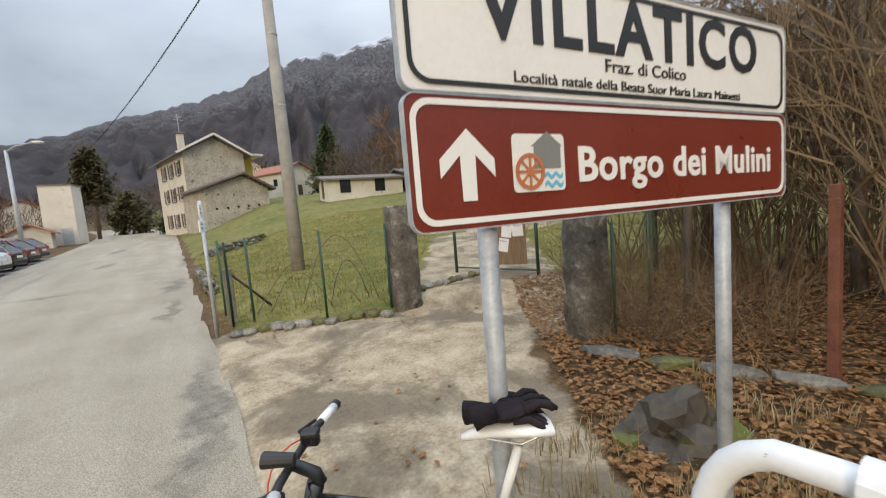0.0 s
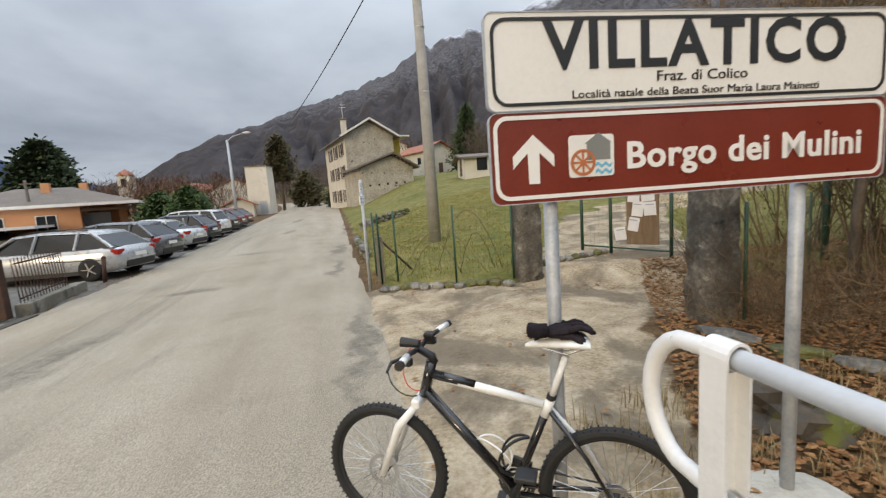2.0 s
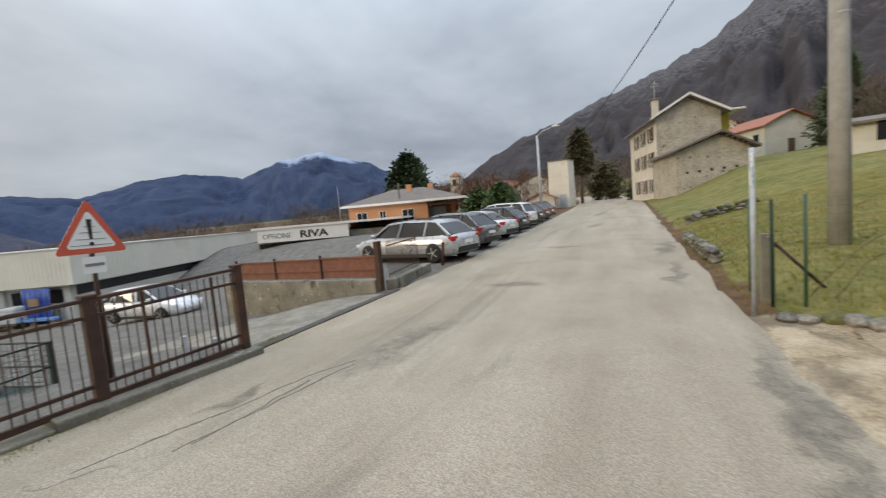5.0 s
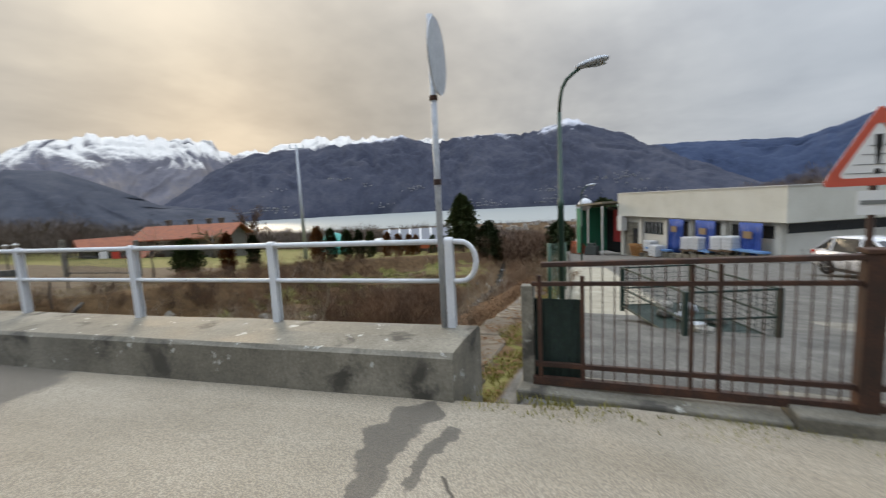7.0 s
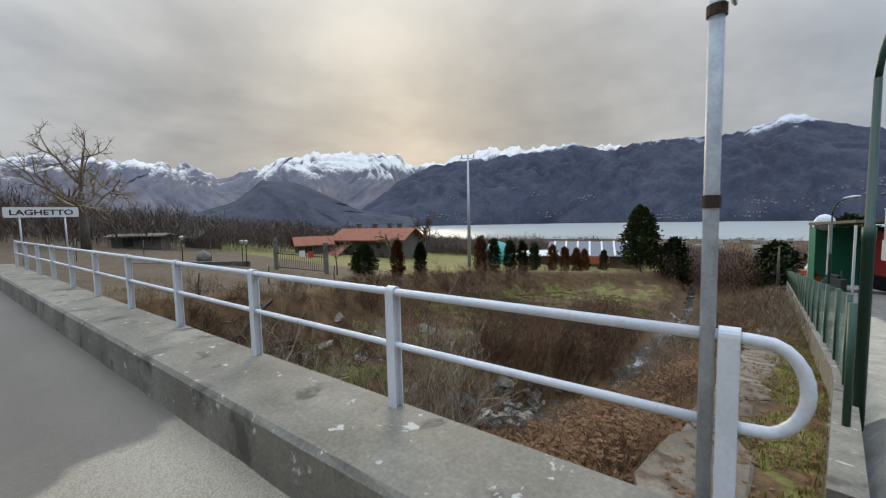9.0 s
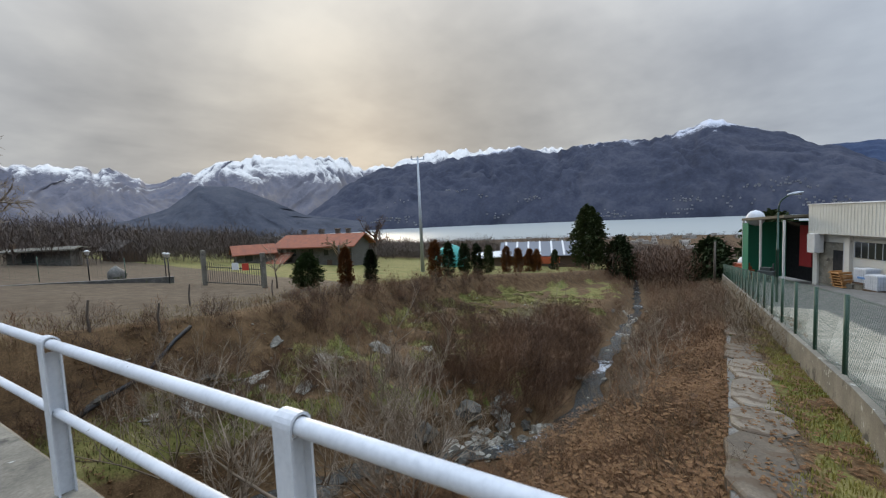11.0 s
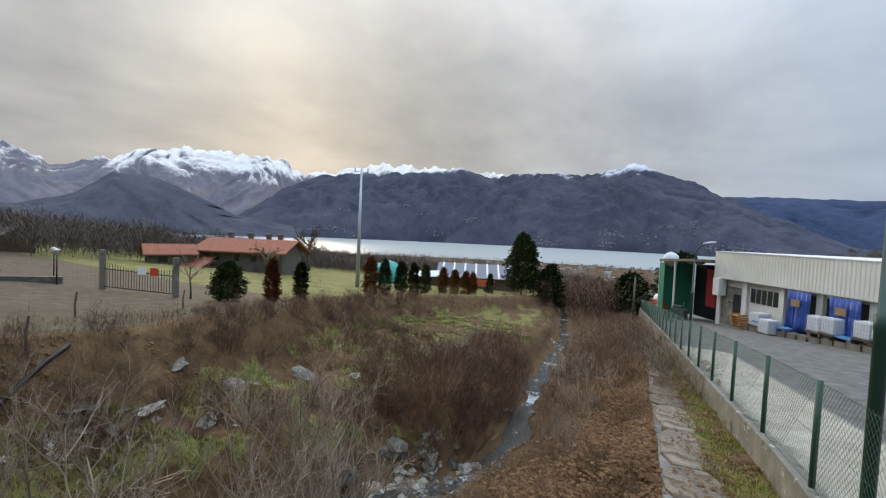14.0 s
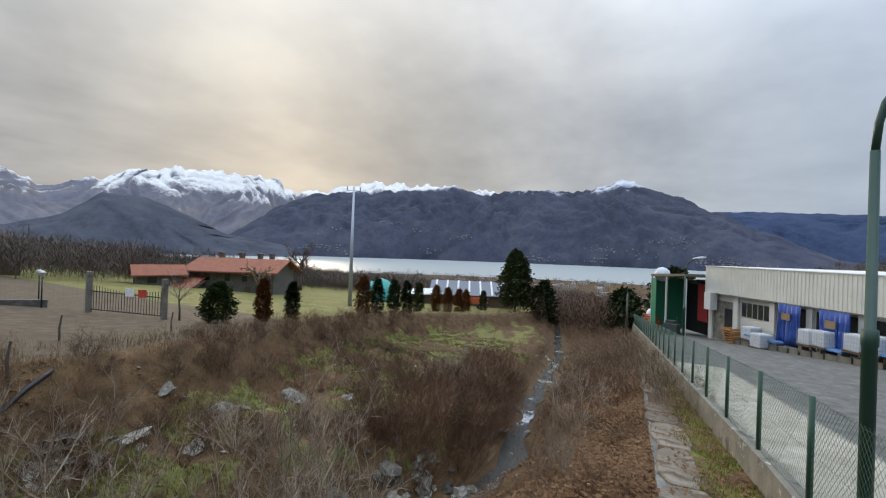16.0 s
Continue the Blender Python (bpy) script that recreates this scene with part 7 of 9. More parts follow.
def make_field_gate():
    a, b = Vector(foot(5.84, 7.42)), Vector(foot(6.5, 6.5))
    ob = thing("wire_gate", "green tubular gate with notices tied to it", "gate", m=Matrix.Translation(a))
    d = b - a
    h = 1.62
    for p in (Vector((0, 0, 0)), d, d * -0.55):
        part("post", Shape().tube([p + Vector((0, 0, -0.1)), p + Vector((0, 0, h))], 0.035, 10), green_metal, ob, smooth=True)
    for z in (0.12, h - 0.05):
        part("rail", Shape().tube([d * -0.55 + Vector((0, 0, z)), d + Vector((0, 0, z))], 0.018, 8), green_metal, ob)
    s = Shape()
    mesh_wires(s, d * -0.55, d, 0.12, h - 0.06, 0.09)
    tagged(part("wire_mesh", s, wire_green, ob), kind="stuff")
    yaw = math.degrees(math.atan2(d.y, d.x))
    wood = surface("weathered_board", [(0.10, 0.062, 0.036), (0.17, 0.11, 0.066), (0.24, 0.17, 0.11)], scale=4, bump=0.3, bump_scale=40, stretch=(4, 4, 0.5))
    q = d * 0.55 + Vector((-0.03, -0.04, 0))
    part("board", Shape().box(q + Vector((0, 0, 0.80)), (0.60, 0.018, 1.15), pose(0, 0, 0, 0, 0, yaw)), wood, ob)
    sheet = paint("white_paper", (0.66, 0.67, 0.70), 0.8)
    for k, (u, z, w, hh, tl) in enumerate(((-0.15, 1.20, 0.22, 0.30, 5), (0.10, 1.22, 0.24, 0.30, -4), (-0.08, 0.92, 0.21, 0.29, 8), (0.14, 0.93, 0.22, 0.26, -3), (-0.16, 0.62, 0.20, 0.27, 10), (-0.42, 0.42, 0.22, 0.26, -8))):
        pos = q + d.normalized() * u + Vector((-0.02, -0.02, z))
        pg = part("notice", Shape().box(pos, (w, 0.004, hh), pose(0, 0, 0, 0, tl, yaw)), sheet, ob, "white paper notice")
        for j in range(4):
            part("text_line", Shape().box(pos + Vector((-0.004, -0.004, hh * (0.3 - 0.2 * j))), (w * 0.7, 0.003, 0.018), pose(0, 0, 0, 0, tl, yaw)), paint("grey_print", (0.30, 0.33, 0.40), 0.8) if j == 0 else sheet, pg)


make_field_gate()
_gp = thing("gate_post", "dark green steel gate post by the thicket", "post", m=at_ground0(8.35, 5.27))
part("tube", Shape().tube([(0, 0, -0.1), (0, 0, 1.75)], 0.05, 10), green_metal, _gp, smooth=True)
make_mesh_fence("wire_fence", "rusty wire fence in front of the thicket", [foot(8.35, 5.27), foot(7.2, 4.6), foot(6.2, 3.9), foot(5.1, 3.6)], 1.35, fence_green)
_rp = thing("iron_post", "rusty red iron post in the leaf litter", "post", m=at_ground0(5.36, 1.7))
part("shaft", Shape().box((0, 0, 0.75), (0.075, 0.075, 1.7)), rust_light, _rp, bevel=0.006)


def make_pole():
    ob = thing("utility_pole", "tall grey concrete utility pole in the meadow", "utility pole", m=at_ground0(2.87, 12.1))
    part("shaft", Shape().tube([(0, 0, -0.2), (0.0, 0, 3.0), (-0.02, 0.02, 9.5)], [0.185, 0.165, 0.115], 16), surface("grey_pole_concrete", [(0.21, 0.20, 0.18), (0.30, 0.285, 0.26), (0.37, 0.355, 0.33)], scale=3, bump=0.25, bump_scale=40), ob, smooth=True)
    for z in (2.2, 4.4, 6.2):
        part("strap", Shape().tube([(0, 0, z), (0, 0, z + 0.03)], 0.178 - z * 0.006, 16), galvanised, ob)
    top = Vector((2.85, 12.1, 9.6))
    far = Vector((-16.5, 62, 9.0))
    pts = [top.lerp(far, t) + Vector((0, 0, -2.2 * 4 * t * (1 - t))) for t in np.linspace(0, 1, 24)]
    c = new("overhead_cable", Shape().tube(pts, 0.022, 6).mesh("overhead_cable", True))
    c.data.materials.append(black_matt)
    tagged(c, "black overhead cable strung over the road", "cable")


make_pole()


def make_stones(name, label, a, b, count, size, seed, courses=1, wob=0.06):
    """A row of separate rough stones from a to b."""
    ob = thing(name, label, "wall", m=at_ground0(*a))
    z0 = stuff_at(*a)
    for c in range(courses):
        for k in range(count):
            t = (k + 0.5 + 0.3 * (c % 2)) / count
            x, y = a[0] + (b[0] - a[0]) * t, a[1] + (b[1] - a[1]) * t
            r = np.random.default_rng(seed + k + 100 * c)
            L = math.hypot(b[0] - a[0], b[1] - a[1]) / count
            yaw = math.degrees(math.atan2(b[1] - a[1], b[0] - a[0]))
            s = Shape().blob((0, 0, 0), (L * 0.55, size * r.uniform(0.7, 1.1), size * r.uniform(0.55, 0.85)), seed + k, 0.3, 2)
            p = part("stone", s, moss if r.random() < 0.3 else stone, ob)
            p.matrix_basis = pose(x - a[0] + r.normal(0, wob * 0.3), y - a[1] + r.normal(0, wob * 0.3), stuff_at(x, y) - z0 + size * (0.35 + 0.95 * c), r.normal(0, 5), r.normal(0, 5), yaw + r.normal(0, 8))


make_stones("stone_edging", "row of mossy stones under the meadow fence", (1.05, 7.25), (3.35, 6.45), 12, 0.11, 10)
make_stones("stone_edging", "row of flat stones behind the gate pillar", (4.1, 7.0), (5.8, 7.5), 9, 0.10, 30)
make_stones("stone_edging", "low mossy stone edging in the leaf litter", (4.3, 3.3), (5.4, 1.1), 5, 0.10, 50)
make_stones("dry_stone_wall", "low dry-stone wall at the meadow corner", (0.78, 11.6), (0.30, 16.2), 15, 0.11, 70, 3)
make_stones("dry_stone_wall", "grey dry-stone wall curving across the meadow", (0.3, 20.5), (3.0, 22.5), 9, 0.13, 170, 3)
_st = new("tree_stump", Shape().blob((0, 0, 0.06), (0.30, 0.27, 0.24), 3, 0.55, 3).blob((0.16, -0.20, 0.0), (0.24, 0.20, 0.13), 5, 0.5, 2).blob((-0.2, 0.1, 0.0), (0.2, 0.2, 0.12), 7, 0.5, 2).mesh("tree_stump"))
_st.data.materials.append(surface("mossy_stump", [(0.028, 0.022, 0.016), (0.062, 0.048, 0.034), (0.10, 0.08, 0.055)], scale=4, bump=0.9, bump_scale=18, spots=[((0.09, 0.10, 0.015), 2.4, 0.53, 0.08)]))
_st.matrix_basis = at_ground0(3.62, 1.95)
tagged(_st, "dark mossy tree stump in the leaf litter", "stump")
_sl = new("stone_slab", Shape().blob((0, 0, 0.02), (0.34, 0.26, 0.06), 8, 0.2, 2).mesh("stone_slab"))
_sl.data.materials.append(surface("pale_cement_lump", [(0.30, 0.27, 0.22), (0.42, 0.39, 0.33), (0.50, 0.47, 0.41)], scale=3, bump=0.5, bump_scale=30))
_sl.matrix_basis = at_ground0(2.98, 1.28)
tagged(_sl, "pale cement footing of the sign post", "slab")

# ---- buildings ----
rubble = surface("rubble_stone_wall", [(0.20, 0.18, 0.148), (0.38, 0.345, 0.285), (0.55, 0.505, 0.43)], scale=1.1, bump=0.8, bump_scale=5.5, fine=0.55, bump_dist=0.06, spots=[((0.10, 0.085, 0.07), 2.2, 0.60, 0.06)])
plaster = surface("grey_beige_plaster", [(0.46, 0.425, 0.355), (0.57, 0.53, 0.455), (0.64, 0.60, 0.52)], scale=0.6, bump=0.15, bump_scale=20)
plaster_white = surface("off_white_plaster", [(0.50, 0.48, 0.42), (0.60, 0.58, 0.52), (0.66, 0.64, 0.58)], scale=0.6, bump=0.1, bump_scale=20, spots=[((0.36, 0.33, 0.27), 1.2, 0.6, 0.12)])
orange_plaster = surface("salmon_orange_plaster", [(0.50, 0.22, 0.105), (0.58, 0.27, 0.135), (0.63, 0.31, 0.165)], scale=0.6, bump=0.1, bump_scale=20)
roof_brown = surface("grey_brown_roof_tiles", [(0.085, 0.07, 0.058), (0.145, 0.12, 0.10), (0.20, 0.17, 0.145)], scale=1.2, bump=0.6, bump_scale=9, stretch=(1, 1, 1))
roof_red = surface("terracotta_roof_tiles", [(0.19, 0.062, 0.036), (0.30, 0.105, 0.060), (0.38, 0.155, 0.095)], scale=1.2, bump=0.6, bump_scale=9)
shutter_wood = surface("brown_shutter_wood", [(0.055, 0.030, 0.018), (0.095, 0.055, 0.033), (0.13, 0.08, 0.05)], scale=6, bump=0.2)
dark_glass = paint("dark_window_glass", (0.02, 0.023, 0.026), 0.08)
white_trim = paint("white_trim", (0.66, 0.65, 0.62), 0.5)
cladding = surface("cream_metal_cladding", [(0.58, 0.56, 0.48), (0.66, 0.64, 0.56), (0.71, 0.69, 0.61)], scale=0.5, rough=(0.5, 0.7), bump=0.05, bump_scale=10)
# Near-black colour that stands in for shade inside openings and behind parts.
inside_shade = paint("interior_shade_black", (0.012, 0.012, 0.013), 0.9)
tarp_blue = surface("blue_tarpaulin", [(0.012, 0.045, 0.19), (0.022, 0.075, 0.30), (0.04, 0.11, 0.38)], scale=3, rough=(0.35, 0.6), bump=0.4, bump_scale=8)
white_plastic = paint("white_plastic", (0.62, 0.64, 0.66), 0.4)
timber = surface("orange_timber", [(0.28, 0.12, 0.04), (0.42, 0.20, 0.07), (0.50, 0.27, 0.11)], scale=4, bump=0.2)


def window(parent, m, w, h, shutters=False, sill=True, frame_mat=None, wall=0.0):
    """A window on a wall: m has x along the wall, z up, -y outwards."""
    fr = band(Shape(), [(-w / 2, -h / 2), (w / 2, -h / 2), (w / 2, h / 2), (-w / 2, h / 2)], [(-w / 2 + 0.06, -h / 2 + 0.06), (w / 2 - 0.06, -h / 2 + 0.06), (w / 2 - 0.06, h / 2 - 0.06), (-w / 2 + 0.06, h / 2 - 0.06)], 0.06, m @ UPRIGHT)
    fr.add([m @ Vector(p) for p in [(-0.03, -0.05, -h / 2), (0.03, -0.05, -h / 2), (0.03, -0.05, h / 2), (-0.03, -0.05, h / 2)]], [(0, 1, 2, 3)])
    ob = part("window", fr, frame_mat or white_trim, parent)
    part("pane", Shape().add([m @ Vector(p) for p in [(-w / 2, -0.015, -h / 2), (w / 2, -0.015, -h / 2), (w / 2, -0.015, h / 2), (-w / 2, -0.015, h / 2)]], [(0, 1, 2, 3)]), dark_glass, ob)
    if shutters:
        for s in (-1, 1):
            sh = Shape().add([m @ Vector((s * (w / 2 + 0.28) + x, y, z)) for x in (-0.26, 0.26) for y in (-0.07, -0.02) for z in (-h / 2, h / 2)], [(0, 1, 3, 2), (4, 6, 7, 5), (0, 4, 5, 1), (2, 3, 7, 6), (0, 2, 6, 4), (1, 5, 7, 3)])
            part("shutter", sh, shutter_wood, ob)
    if sill:
        part("sill", Shape().add([m @ Vector((x, y, z)) for x in (-w / 2 - 0.1, w / 2 + 0.1) for y in (-0.14, 0.0) for z in (-h / 2 - 0.1, -h / 2 - 0.02)], [(0, 1, 3, 2), (4, 6, 7, 5), (0, 4, 5, 1), (2, 3, 7, 6), (0, 2, 6, 4), (1, 5, 7, 3)]), stone, ob)
    return ob


def gable_roof(s, L, W, eave, ridge_w, ridge_z, over=0.5, thick=0.16):
    """A pitched roof over 0..W (x) and 0..L (y), its ridge along y at x = ridge_w."""
    a, b = -over, L + over
    for x0, z0, x1, z1 in ((-over, eave - over * (ridge_z - eave) / max(ridge_w, 0.1), ridge_w, ridge_z), (W + over, eave - over * (ridge_z - eave) / max(W - ridge_w, 0.1), ridge_w, ridge_z)):
        pts = [(x0, a, z0), (x1, a, z1), (x1, b, z1), (x0, b, z0)]
        pts += [(x, y, z + thick) for x, y, z in pts]
        s.add(pts, [(0, 1, 2, 3), (7, 6, 5, 4), (0, 4, 5, 1), (1, 5, 6, 2), (2, 6, 7, 3), (3, 7, 4, 0)])
    return s


def walls(s, L, W, eave, ridge_w, ridge_z, base=-1.5):
    """Gabled walls as one closed body."""
    pts = []
    for y in (0, L):
        pts += [(0, y, base), (W, y, base), (W, y, eave), (ridge_w, y, ridge_z), (0, y, eave)]
    return s.add(pts, [(0, 1, 2, 3, 4), (9, 8, 7, 6, 5), (0, 5, 6, 1), (1, 6, 7, 2), (4, 9, 5, 0), (2, 7, 8, 3), (3, 8, 9, 4)])


H_YAW = 18.0


def make_house():
    z = float(road_z(51.3))
    ob = thing("stone_house", "tall old stone house with brown shutters by the road", "house", m=pose(-1.5, 51.3, z, 0, 0, H_YAW))
    part("wall", walls(Shape(), 11, 6.2, 8.8, 3.1, 10.5), plaster, ob, "grey-beige rendered wall")
    part("gable_wall", Shape().add([(0.0, -0.01, -1), (6.2, -0.01, -1), (6.2, -0.01, 8.8), (3.1, -0.01, 10.48), (0, -0.01, 8.8)], [(0, 1, 2, 3, 4)]), rubble, ob, "rough rubble gable wall")
    rf = part("roof", gable_roof(Shape(), 11, 6.2, 8.85, 3.1, 10.6, 0.7), roof_brown, ob)
    part("verge_board", Shape().beam((-0.7, -0.72, 8.62), (3.1, -0.72, 10.78), 0.06, 0.22).beam((6.9, -0.72, 8.62), (3.1, -0.72, 10.78), 0.06, 0.22), white_trim, rf)
    ch = part("chimney", Shape().box((0.9, 3.2, 10.4), (0.6, 0.6, 1.7)), plaster, rf)
    part("chimney_cap", Shape().box((0.9, 3.2, 11.35), (0.9, 0.9, 0.15)), stone, ch)
    for a, b in (((0.9, 3.2, 11.4), (0.9, 3.2, 13.4)), ((0.5, 3.2, 12.8), (1.4, 3.2, 12.8)), ((0.6, 3.2, 13.1), (1.3, 3.2, 13.1))):
        part("aerial", Shape().tube([a, b], 0.03, 6), galvanised, rf)
    for zz in (1.75, 4.65, 7.35):
        for y in (2.0, 4.9, 7.8):
            window(ob, pose(0, y, zz, 0, 0, -90), 1.0, 1.5, True)
    part("balcony_house", Shape().box((7.4, 7.0, 4.5), (2.6, 6.0, 9.0)), paint("yellow_render", (0.60, 0.44, 0.10), 0.8), ob, "yellow rendered annex")
    part("annex_roof", Shape().box((7.7, 6.0, 9.1), (3.2, 8.5, 0.2)), white_trim, ob)
    b = thing("stone_barn", "old rubble-stone barn with a sagging slab roof", "barn", m=pose(0.2, 44.5, float(road_z(44)), 0, 0, H_YAW))
    part("wall", walls(Shape(), 6.9, 6.0, 4.5, 3.6, 5.75), rubble, b)
    part("roof", gable_roof(Shape(), 6.9, 6.0, 4.6, 3.6, 5.9, 0.6, 0.2), roof_brown, b)
    # Holes and window are black boxes, their shade put into the colour.
    for k in range(5):
        part("vent_hole", Shape().box((0.9 + 1.0 * k, -0.005, 2.6 + 0.05 * k), (0.22, 0.03, 0.2)), inside_shade, b)
    part("window", Shape().box((3.4, -0.005, 1.5), (1.0, 0.04, 0.6)), inside_shade, b)
    for k in range(6):
        part("rafter_end", Shape().beam((3.6 + 0.4 * k, -0.6, 5.75 - 0.22 * k), (3.6 + 0.4 * k, 0.3, 5.75 - 0.22 * k), 0.12, 0.14), shutter_wood, b)


make_house()


def make_tower():
    ob = thing("transformer_tower", "narrow tall off-white concrete transformer tower", "tower", m=pose(-12.9, 56.5, float(road_z(56)) - 0.3, 0, 0, -4))
    part("shaft", Shape().box((0, 0, 3.1), (2.7, 2.7, 6.4), taper=0.97), plaster_white, ob, bevel=0.04)
    part("rim", Shape().box((0, 0, 6.33), (2.75, 2.75, 0.14)), concrete, ob)
    part("door", Shape().box((0.5, -1.34, 1.0), (0.9, 0.06, 2.0)), galvanised, ob)
    part("insulator", Shape().tube([(0.0, -1.2, 6.4), (0.0, -1.2, 6.75)], 0.06, 8), stone, ob)
    s = thing("garden_shed", "small shed with a terracotta roof by the road", "shed", m=pose(-15.6, 50.5, float(road_z(50)), 0, 0, 10))
    part("wall", walls(Shape(), 3, 3, 1.5, 1.5, 2.2, -0.5), plaster_white, s)
    part("roof", gable_roof(Shape(), 3, 3, 1.5, 1.5, 2.25, 0.4, 0.12), roof_red, s)


make_tower()


def make_bungalow():
    ob = thing("bungalow", "salmon-orange bungalow with a grey-brown hipped roof", "house", m=pose(-33.0, 37.4, 0.55, 0, 0, 19.5))
    W, D, E = 11.6, 9.0, 2.85
    part("wall", Shape().span((0, 0, -1.5), (W - 2.2, D, E)), orange_plaster, ob)
    part("porch_wall", Shape().span((W - 2.2, 3.0, -1.5), (W, D, E)), orange_plaster, ob)
    r = Shape()
    o, ap = 0.7, 1.75
    pts = [(-o, -o, E), (W + o + 1.5, -o, E), (W + o + 1.5, D + o, E), (-o, D + o, E), (4.2, D / 2, E + ap), (W - 3.4, D / 2, E + ap)]
    r.add(pts, [(0, 1, 5, 4), (1, 2, 5), (2, 3, 4, 5), (3, 0, 4)])
    rf = part("roof", r, roof_brown, ob)
    part("fascia", Shape().span((-o, -o - 0.03, E - 0.22), (W + o + 1.5, -o, E + 0.03)).span((W + o + 1.47, -o, E - 0.22), (W + o + 1.5, D + o, E + 0.03)), white_trim, rf, "white eaves board")
    for x, y in ((6.6, 3.3), (9.0, 4.6)):
        part("chimney", Shape().box((x, y, E + 1.5), (0.6, 0.6, 1.2)), orange_plaster, rf)
    part("aerial", Shape().tube([(-2.0, 2, E - 2), (-2.0, 2, E + 2.6)], 0.03, 6), galvanised, rf)
    for x, w, h in ((1.6, 1.3, 1.3), (4.1, 0.8, 1.3), (7.1, 1.4, 1.3)):
        window(ob, pose(x, -0.0, 1.35), w, h)
    part("porch_shutter", Shape().span((W - 2.1, 0.4, -0.5), (W - 0.2, 0.5, 2.0)), paint("dark_grey_shutter", (0.04, 0.042, 0.045), 0.6), ob)
    part("porch_post", Shape().box((W + 1.6, 0.2, 0.7), (0.25, 0.25, 4.0)), shutter_wood, ob)
    part("porch_beam", Shape().box((W, 0.1, 2.3), (4.2, 0.2, 0.25)), shutter_wood, ob)
    tagged(part("wall_garden", Shape().beam((-40, 31.5, 0.2), (-16.5, 36.0, 0.3), 0.25, 1.6), concrete, kind="structure"), "grey garden wall round the bungalow", "wall")


make_bungalow()


def make_factory():
    """Long works hall: fascia above a recessed white wall with doors, racks and tarpaulins."""
    K, E = Vector((-34.0, 11.8, 0)), Vector((-49.4, 2.63, 0))
    d = (E - K).normalized()
    yaw = math.degrees(math.atan2(d.y, d.x))
    L, top = (E - K).length, 1.45
    ob = thing("works_hall", "long low works hall with a cream metal fascia", "factory", m=pose(K.x, K.y, 0, 0, 0, yaw))
    D = -32.0
    part("fascia", Shape().span((-0.05, -0.25, top - 2.35), (L + 0.2, 0.0, top)), cladding, ob, "ribbed cream metal fascia")
    fs = ob.children[-1]
    for k in range(int(L / 0.28)):
        part("rib", Shape().span((0.1 + 0.28 * k, 0.0, top - 2.33), (0.15 + 0.28 * k, 0.02, top - 0.03)), cladding, fs)
    part("fascia_return", Shape().span((-0.3, D, top - 2.35), (-0.05, 0.0, top)), cladding, ob)
    for k in range(40):
        part("rib", Shape().span((-0.32, -0.3 - 0.4 * k, top - 2.33), (-0.3, -0.25 - 0.4 * k, top - 0.03)), cladding, fs)
    part("coping", Shape().span((-0.36, D, top), (L + 0.25, 0.06, top + 0.07)), white_trim, ob, "white metal roof edge")
    part("wall", Shape().span((0.4, -0.9, -9.0), (L, -0.6, top - 2.3)).span((0.2, D, -9.0), (0.4, -0.6, top - 2.3)), plaster_white, ob)
    part("soffit", Shape().span((0.0, -0.9, top - 2.40), (L, 0.0, top - 2.33)), concrete, ob)
    part("clerestory_band", Shape().span((0.19, D, top - 3.1), (0.41, -0.7, top - 2.45)), dark_glass, ob)

    def ground(u):
        p = K + d * u
        return stuff_at(p.x, p.y + 0.8)
    for u in (0.3, 4.6, 8.0, 11.0, 14.6, L - 0.3):
        part("pier", Shape().span((u, -0.62, -9), (u + 0.45, -0.35, top - 2.35)), plaster_white, ob)
    # Openings are solid slabs with their inner dark put into the colour.
    for u, w in ((0.9, 3.4), (5.3, 2.6), (8.6, 2.3)):
        part("opening", Shape().span((u, -0.63, ground(u) + 1.5), (u + w, -0.55, top - 2.65)), inside_shade, ob)
    win = part("window_band", Shape().span((11.6, -0.63, top - 4.0), (14.4, -0.54, top - 2.85)), dark_glass, ob)
    for k in range(6):
        part("mullion", Shape().span((11.6 + 0.55 * k, -0.56, top - 4.0), (11.65 + 0.55 * k, -0.52, top - 2.85)), galvanised, win)
    dr = part("roller_door", Shape().span((15.2, -0.63, ground(16)), (17.9, -0.5, top - 3.0)), concrete, ob, "grey roller door standing half open")
    part("door_frame", Shape().span((15.0, -0.6, ground(16)), (15.2, -0.4, top - 2.9)).span((17.9, -0.6, ground(16)), (18.1, -0.4, top - 2.9)), galvanised, dr)
    # The gap is a black slab; its shade is only colour.
    part("door_gap", Shape().span((15.25, -0.52, ground(16)), (16.2, -0.47, top - 3.6)), inside_shade, dr)
    part("vent_box", Shape().span((L - 0.9, -0.4, top - 3.9), (L - 0.1, 0.3, top - 2.35)), white_trim, ob, bevel=0.03)
    M = ob.matrix_basis

    def spot(u, v, z=None):
        p = M @ Vector((u, v, 0))
        return Vector((p.x, p.y, stuff_at(p.x, p.y) if z is None else z))
    # plinth of blocks, benches, tarpaulins, containers
    for k in range(16):
        q = spot(0.6 + 0.85 * k, 0.45)
        b = new("concrete_block", Shape().box((0, 0, 0.2), (0.7, 0.45, 0.42)).mesh("concrete_block"))
        b.data.materials.append(concrete)
        b.matrix_basis = Matrix.Translation(q - Vector((0, 0, 0.03))) @ pose(0, 0, 0, 0, 0, yaw + (k * 37 % 9 - 4))
        tagged(b, "rough grey concrete block in front of the hall", "block", "concrete blocks")
